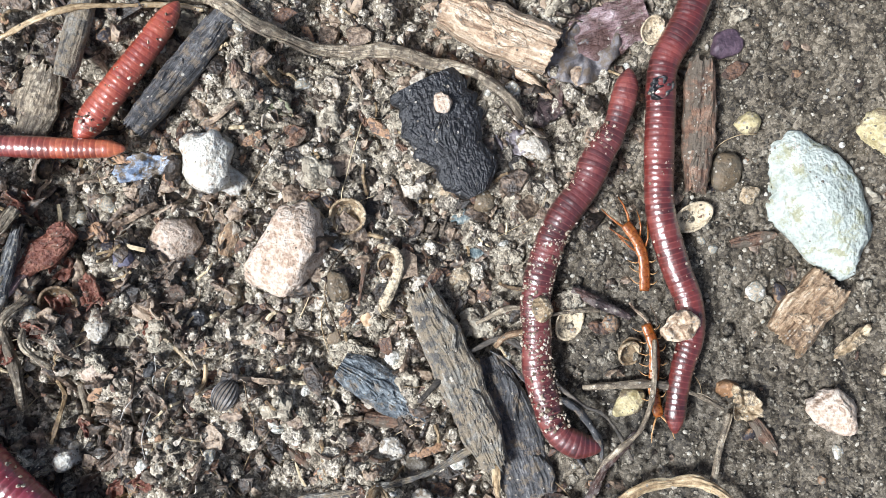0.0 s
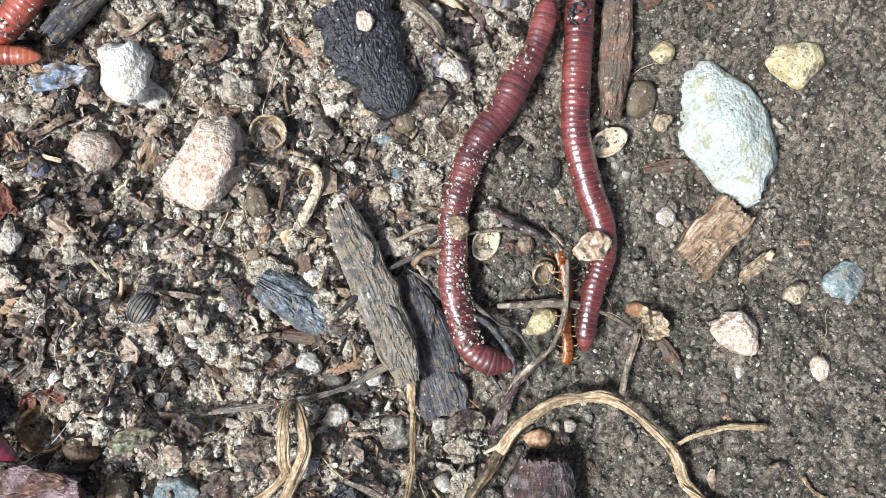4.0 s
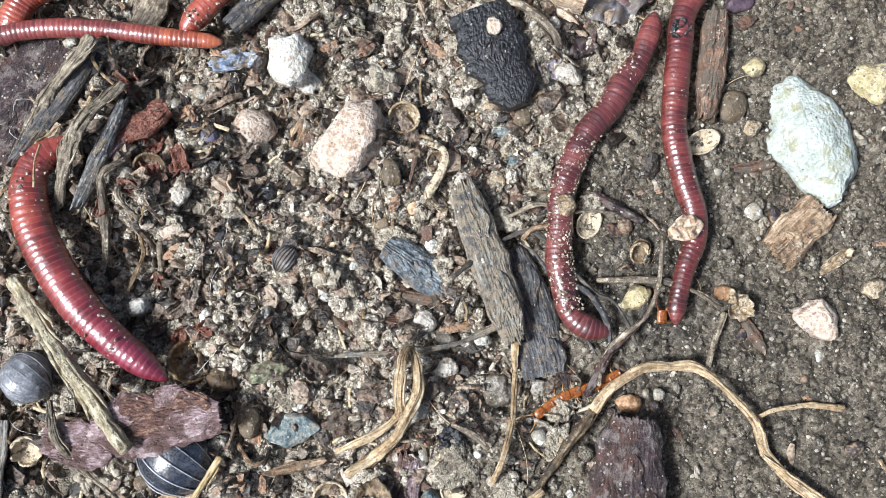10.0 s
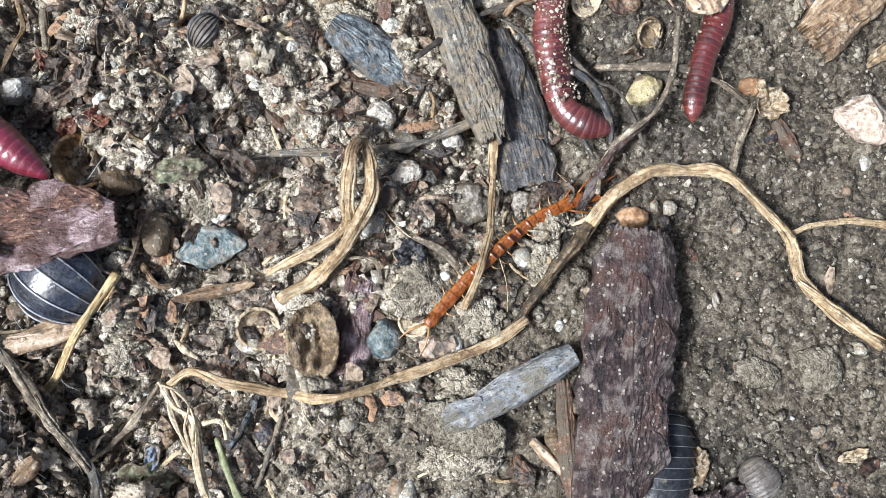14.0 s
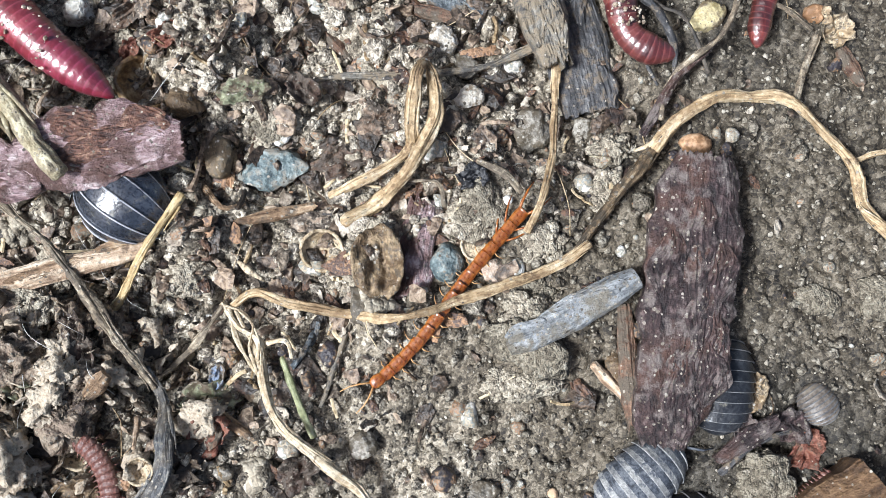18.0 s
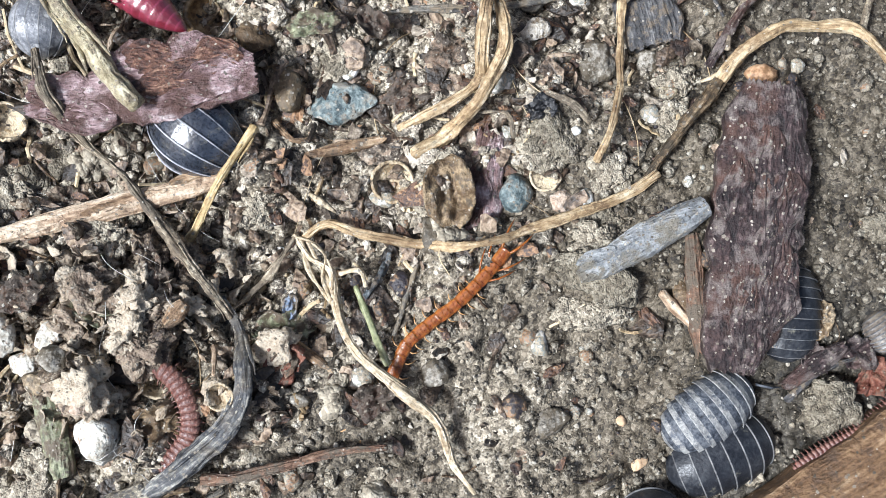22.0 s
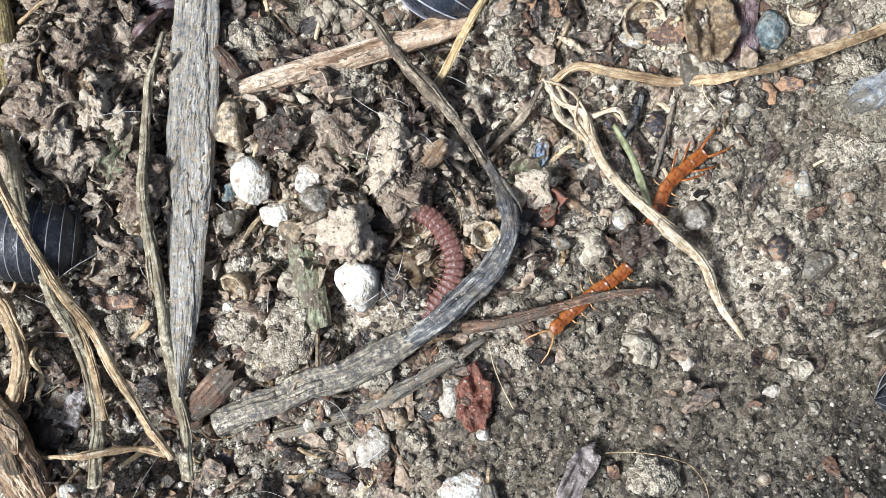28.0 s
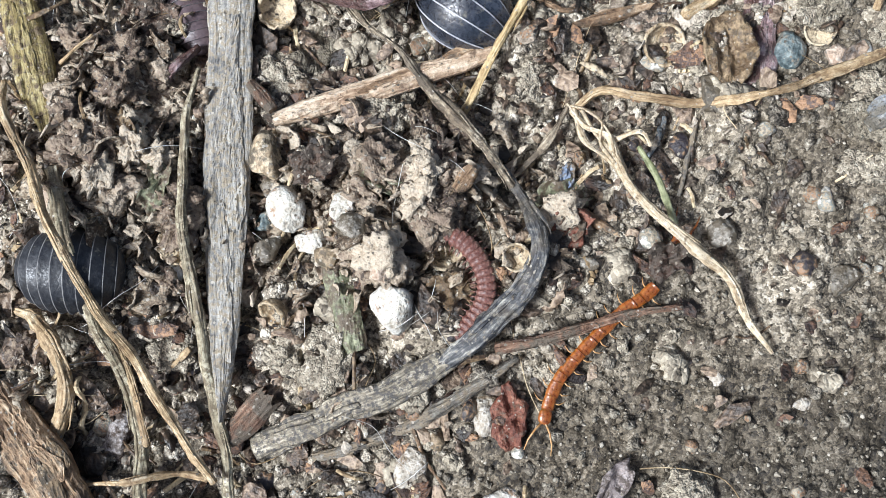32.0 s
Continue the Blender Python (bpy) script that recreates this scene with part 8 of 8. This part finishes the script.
clod((5.1, -52.8), 7.6, 4.9, 7, "rounded knobbly clod of dry earth", 622, 0.55)
clod((-35.4, -81.2), 2.7, 2.5, 16, "small crusted clod among the litter", 623, 0.55)
clod((-50.3, -82.7), 3.3, 2.7, -12, "small crusted clod among the litter", 624, 0.55)
clod((-42.5, -54.8), 5.5, 3.3, -14, "rounded knobbly clod of dry earth", 625, 0.5)
clod((-47.9, -56.0), 4.9, 3.8, -12, "grey-brown gritty lump of earth", 626, 0.55)
clod((-9.1, -8.6), 6.4, 3.6, -7, "pale crumbling clod of gritty soil", 627, 0.55)
clod((-38.1, -9.6), 5.0, 4.3, 7, "rounded knobbly clod of dry earth", 628, 0.62)
clod((-20.5, -28.7), 6.4, 4.3, -1, "grey-brown gritty lump of earth", 629, 0.55)
clod((4.9, -27.2), 6.0, 5.0, 12, "pale crumbling clod of gritty soil", 630, 0.55)
clod((-19.7, -6.6), 4.3, 3.1, 16, "small crusted clod among the litter", 631, 0.55)
clod((-36.5, -22.4), 4.3, 3.6, 14, "small crusted clod among the litter", 632, 0.62)
clod((13.7, -28.5), 5.7, 4.3, 6, "pale crumbling clod of gritty soil", 633, 0.62)
clod((-11.0, -36.1), 4.3, 3.6, -6, "small crusted clod among the litter", 634, 0.55)
clod((0.2, -12.8), 4.3, 3.3, -19, "small crusted clod among the litter", 635, 0.55)
clod((-17.7, 12.2), 3.2, 2.5, 18, "small crusted clod among the litter", 636, 0.62)
clod((-3.4, 17.9), 3.8, 3.2, -10, "small crusted clod among the litter", 637, 0.62)
clod((8.5, 2.9), 4.4, 2.8, 0, "grey-brown gritty lump of earth", 638, 0.62)
clod((-11.6, 29.3), 3.8, 2.9, 16, "small crusted clod among the litter", 639, 0.62)
clod((15.5, -2.1), 4.4, 3.2, -14, "rounded knobbly clod of dry earth", 640, 0.62)
clod((-0.2, -7.1), 3.5, 2.9, -7, "small crusted clod among the litter", 641, 0.62)


def leaf_wad(at, size, seed, material, label):
    """A crumpled wad of rotted leaf: deep folds and thin crests."""
    rng = np.random.default_rng(seed)
    o = Vector(rng.uniform(-50, 50, 3))
    v, f = BALLS[4]
    w = []
    for p in v:
        q = Vector(p)
        w.append(1 + 0.55 * noise.noise(q * 1.3 + o) - 0.75 * abs(noise.noise(q * 2.2 + o)) - 0.42 * abs(noise.noise(q * 4.6 + o)) + 0.10 * noise.noise(q * 12 + o))
    v = v * np.array(w)[:, None] * (1, rng.uniform(0.6, 0.95), rng.uniform(0.45, 0.7)) * size / 2 * MM
    return thing("leaf_wad", at, gz(*at) + 0.16 * size + 0.5, mesh_of("leaf_wad", v, f, material), label, "leaf", "wads of rotted leaf", turn=rng.uniform(0, 360))


def heap_of_wads():
    rng = np.random.default_rng(91)
    kinds = [(PILE_SHRED, "crumpled grey-buff wad of rotted leaf"), (WAD, "crumpled brown wad of rotted leaf"), (WAD, "crumpled brown wad of rotted leaf")]
    made = 0
    while made < 64:
        x, y = rng.uniform(-76, -22), rng.uniform(-78, -40)
        if rng.uniform() > heap(x, y) or abs(x + 56.3) < 3.2 or math.hypot(x + 69.8, y + 67) < 8.5 or math.hypot(x + 51.5, y + 54) < 6.8 or math.hypot(x + 48.5, y + 61.5) < 5.5 or math.hypot(x + 31.5, y + 66) < 3.5 or math.hypot(x + 39.1, y + 69.2) < 4:
            continue
        material, label = kinds[rng.integers(0, 3)]
        leaf_wad((x, y), rng.uniform(3.0, 6.5), 900 + made, material, label)
        made += 1


heap_of_wads()


def red_scraps():
    """Reddish scraps of bark and leaf in the dark litter round the thick worm."""
    rng = np.random.default_rng(58)
    for k in range(26):
        x, y = rng.uniform(-50, -26), rng.uniform(-24, 9)
        material, label = ((RUST, "rust-brown bark scrap in dark litter"), (LEAF, "curled brown leaf scrap in dark litter"))[k % 2]
        flake((x, y), rng.uniform(2.2, 4.6), rng.uniform(1.4, 2.6), rng.uniform(0, 180), material, label, 800 + k, rng.uniform(0.4, 1.0), "bark_scrap", "bark", rng.uniform(0.8, 1.6), 0.4, (rng.uniform(-25, 25), rng.uniform(-25, 25)), 0.4, "scraps in dark litter")


red_scraps()


def strewn():
    """Loose gravel stones and bark chips, each lying on the soil on its own."""
    rng = np.random.default_rng(77)
    stones = [mesh_of("gravel_stone", v * (1, rng.uniform(0.7, 1), rng.uniform(0.5, 0.8)) * MM, f, GRAVEL_STONE) for v, f in (lump(300 + k, 2, 8, 0.08) for k in range(14))]
    chips = [scale_mesh(1.1, 2.2, 0.35, np.random.default_rng(400 + k), BARK_CHIP) for k in range(10)]
    made = 0
    while made < 250:
        x, y = rng.uniform(-70, 58), rng.uniform(-100, 32)
        if rng.uniform() > 0.18 + 0.8 * float(litter(x, y)):
            continue
        r = 0.7 + 0.75 * rng.uniform() ** 2
        ob = new("gravel_stone", stones[rng.integers(0, 14)])
        ob.matrix_world = pose(x * MM, y * MM, (gz(x, y) + 0.25 * r) * MM, rng.uniform(-20, 20), rng.uniform(-20, 20), rng.uniform(0, 360)) @ Matrix.Diagonal((r, r, r, 1))
        tagged(ob, "small loose gravel stone on damp soil", "stone", "gravel on the soil")
        made += 1
    lumps = []
    for k in range(10):
        v, f = clod_mesh(700 + k, 3)
        me = mesh_of("soil_clod", v * (1, rng.uniform(0.7, 1), rng.uniform(0.5, 0.7)) * MM, f, CLOD)
        me.attributes.new("loose", "FLOAT", "POINT").data.foreach_set("value", [0.55] * len(v))
        lumps.append(me)
    made = 0
    while made < 170:
        x, y = rng.uniform(-72, 58), rng.uniform(-100, 32)
        if rng.uniform() > 0.12 + 0.85 * float(litter(x, y)):
            continue
        r = 1.1 + 1.4 * rng.uniform() ** 1.8
        ob = new("soil_clod", lumps[rng.integers(0, 10)])
        ob.matrix_world = pose(x * MM, y * MM, (gz(x, y) + 0.12 * r) * MM, rng.uniform(-25, 25), rng.uniform(-25, 25), rng.uniform(0, 360)) @ Matrix.Diagonal((r, r, r, 1))
        tagged(ob, "small knobbly clod of grey-brown earth", "clod", "soil clods")
        made += 1
    made = 0
    while made < 150:
        x, y = rng.uniform(-70, 50), rng.uniform(-100, 32)
        if rng.uniform() > 0.08 + 0.9 * float(litter(x, y)):
            continue
        r = 0.7 + 0.8 * rng.uniform() ** 2
        ob = new("bark_chip", chips[rng.integers(0, 10)])
        ob.matrix_world = pose(x * MM, y * MM, (gz(x, y) + 0.45) * MM, rng.uniform(-25, 25), rng.uniform(-25, 25), rng.uniform(0, 360)) @ Matrix.Diagonal((r, r, r, 1))
        tagged(ob, "small brown bark chip on crumbly soil", "bark", "bark chips on the soil")
        made += 1


strewn()


def sand_on(points, radius, height, count, seed, label, big=1.0, reach=1.25):
    """Grains stuck in clusters on the upper side of a worm or, with a wide radius, over a slab; one mesh."""
    rng = np.random.default_rng(seed)
    line = smooth_line(points, 0.2)
    tan = np.gradient(line, axis=0)
    tan /= np.linalg.norm(tan, axis=1)[:, None]
    v, f = BALLS[1]
    V, F, made = [], [], 0
    while made < count:
        i = rng.integers(0, len(line))
        a = rng.uniform(-reach, reach)
        if noise.noise((i * 0.06, a * 1.3, seed)) + 0.25 < rng.uniform(-0.3, 0.5):
            continue
        r = big * (0.05 + 0.20 * rng.uniform() ** 2.6)
        across = math.sin(a) * radius
        up = height + math.cos(a) * min(radius, 2.4) * 0.9
        q = np.array([line[i, 0] + tan[i, 1] * across, line[i, 1] - tan[i, 0] * across, up])
        F += [tuple(k + len(V) for k in t) for t in f]
        V += list(v * r * rng.uniform(0.6, 1.35, 3) * rng.uniform(0.7, 1.25, (len(v), 1)) + q)
        made += 1
    ob = new("sand_grains", mesh_of("sand_grains", np.array(V) * MM, F, SAND, False))
    return tagged(ob, label, "sand", kind="stuff")


sand_on([(19.9, 17.0), (17.3, 11.5), (15.0, 7.7), (13.1, 4.1), (11.9, 0.3), (11.3, -4.1), (11.7, -9.1), (12.6, -13.5), (13.7, -16.5)], 1.72, 1.30, 1150, 5, "buff sand grains crusted on a dull red worm", 0.95)
sand_on([(25.4, 18.4), (25.2, 12.1), (25.4, 7.2), (26.9, 1.7), (28.4, -2.4), (28.7, -5.9), (27.6, -10.0)], 1.68, 1.6, 70, 9, "few sand grains stuck to a glossy red worm", 0.8)
sand_on([(-29.3, 29.1), (-31.4, 25.9), (-33.7, 22.9), (-35.9, 20.0), (-38.4, 16.7)], 1.6, 2.2, 110, 6, "pale sand grains stuck to an orange worm")
sand_on([(-52.9, -0.9), (-55.1, -2.8), (-56.1, -6.0), (-55.0, -10.8), (-52.1, -15.6), (-48.4, -20.2), (-44.2, -24.0), (-40.1, -26.7)], 2.45, 2.2, 170, 7, "pale sand grains on a crimson worm", 1.2)
sand_on([(21.7, -31.2), (21.3, -39.1), (21.2, -46.9), (21.1, -55.1)], 4.3, 1.15, 420, 8, "pale grit scattered on a bark slab", 0.7, 1.0)


def fibres(count, seed, material, label, reach, radius, box, category="fibres", name="root_hairs", up=1.2):
    """Hair-thin rootlets lying over the soil, in one mesh."""
    rng = np.random.default_rng(seed)
    V, F = [], []
    for k in range(count):
        x, y = rng.uniform(box[0], box[2]), rng.uniform(box[1], box[3])
        if rng.uniform() > (0.12 if radius < 0.1 else 0.03) + 0.85 * float(litter(x, y)) ** 1.5:
            continue
        a, n = rng.uniform(0, 6.28), rng.integers(4, 8)
        L = rng.uniform(*reach)
        bend = rng.normal(0, 0.28 if radius < 0.1 else 0.10)
        pts = []
        for i in range(n):
            pts.append((x, y, gz(x, y) + rng.uniform(0.3, up)))
            x, y, a = x + math.cos(a) * L / n, y + math.sin(a) * L / n, a + bend + rng.normal(0, 0.12)
        line = smooth_line(pts, 0.6)
        v, f = tube(line, radius * rng.uniform(0.6, 1.3) * (1 + rng.normal(0, 0.12 if radius > 0.1 else 0.0, len(line))), 5 if radius > 0.1 else 4, 0.7)
        F += [tuple(i + len(V) for i in t) for t in f]
        V += list(v)
    ob = new(name, mesh_of(name, np.array(V) * MM, F, material, radius < 0.1))
    return tagged(ob, label, category, kind="stuff")


fibres(260, 41, FIBRE, "hair-thin pale rootlets over the litter", (5, 18), 0.055, (-85, -110, 55, 30))
fibres(800, 42, FIBRE, "short broken straw and root bits in the soil", (1.5, 5), 0.20, (-85, -110, 60, 30), "plant bits", "plant_bits", 0.9)
fibres(300, 43, HUMUS, "dark broken rootlet bits in the soil", (1.5, 6), 0.26, (-85, -110, 45, 30), "plant bits", "plant_bits", 0.9)

fibres(150, 44, HUMUS, "dark rotting stalk and bark splinters in the litter", (3, 9), 0.34, (-85, -40, -22, 34), "splinters", "stalk_splinters", 1.4)
fibres(90, 45, FIBRE, "pale broken stalk bits over dark litter", (3, 9), 0.22, (-85, -95, -30, 30), "plant bits", "plant_bits", 2.2)

fibres(48, 46, SILK, "fine white silk threads over the litter", (6, 16), 0.028, (-85, -90, -30, 0), "silk", "silk_threads", 4.5)


# ---- what moves ----
def motions():
    for k, seg in enumerate(CENTI_PARTS):
        walk(seg, [(t, centipede_pose(way - k * SPACING)) for t, way in HEAD_WAY])
    crawls = (
        (rolled_louse, ((0, -53.3, -30.5, 60), (12, -53.1, -30.3, 60), (16, -52.5, -29.3, 40), (20.5, -50.5, -29.9, 10), (23, -48.9, -30.0, -5), (25, -47.5, -29.1, -20), (32, -46.8, -27.9, -25))),
        (striped_louse, ((0, 19.2, -60.6, 46), (17.5, 19.3, -60.7, 46), (19, 19.3, -61.4, 44), (22, 19.4, -61.5, 42), (23, 19.8, -61.0, 37), (24, 20.5, -60.5, 29), (25, 20.7, -60.6, 24), (26.5, 20.0, -61.2, 24), (32, 20.2, -61.4, 22))),
        (dark_louse, ((0, 22.9, -66.2, 28), (20, 22.9, -66.2, 28), (21, 22.2, -66.2, 28), (22, 21.4, -65.8, 28), (23, 21.5, -66.6, 27), (24, 21.8, -67.4, 25), (24.6, 21.3, -67.6, 25), (26.5, 18.8, -69.0, 22), (32, 18.0, -69.4, 20))),
        (ball_louse, ((0, 14.4, -72.6, 96), (24, 14.4, -72.8, 96), (24.6, 14.3, -73.4, 98), (26.5, 14.2, -74.4, 100), (27.2, 13.8, -75.0, 104), (32, 13.6, -75.2, 106))),
    )
    for louse, steps in crawls:
        walk(louse, [(t, pose(x * MM, y * MM, (gz(x, y) - 0.3) * MM, 0, 0, turn - 90)) for t, x, y, turn in steps])


motions()
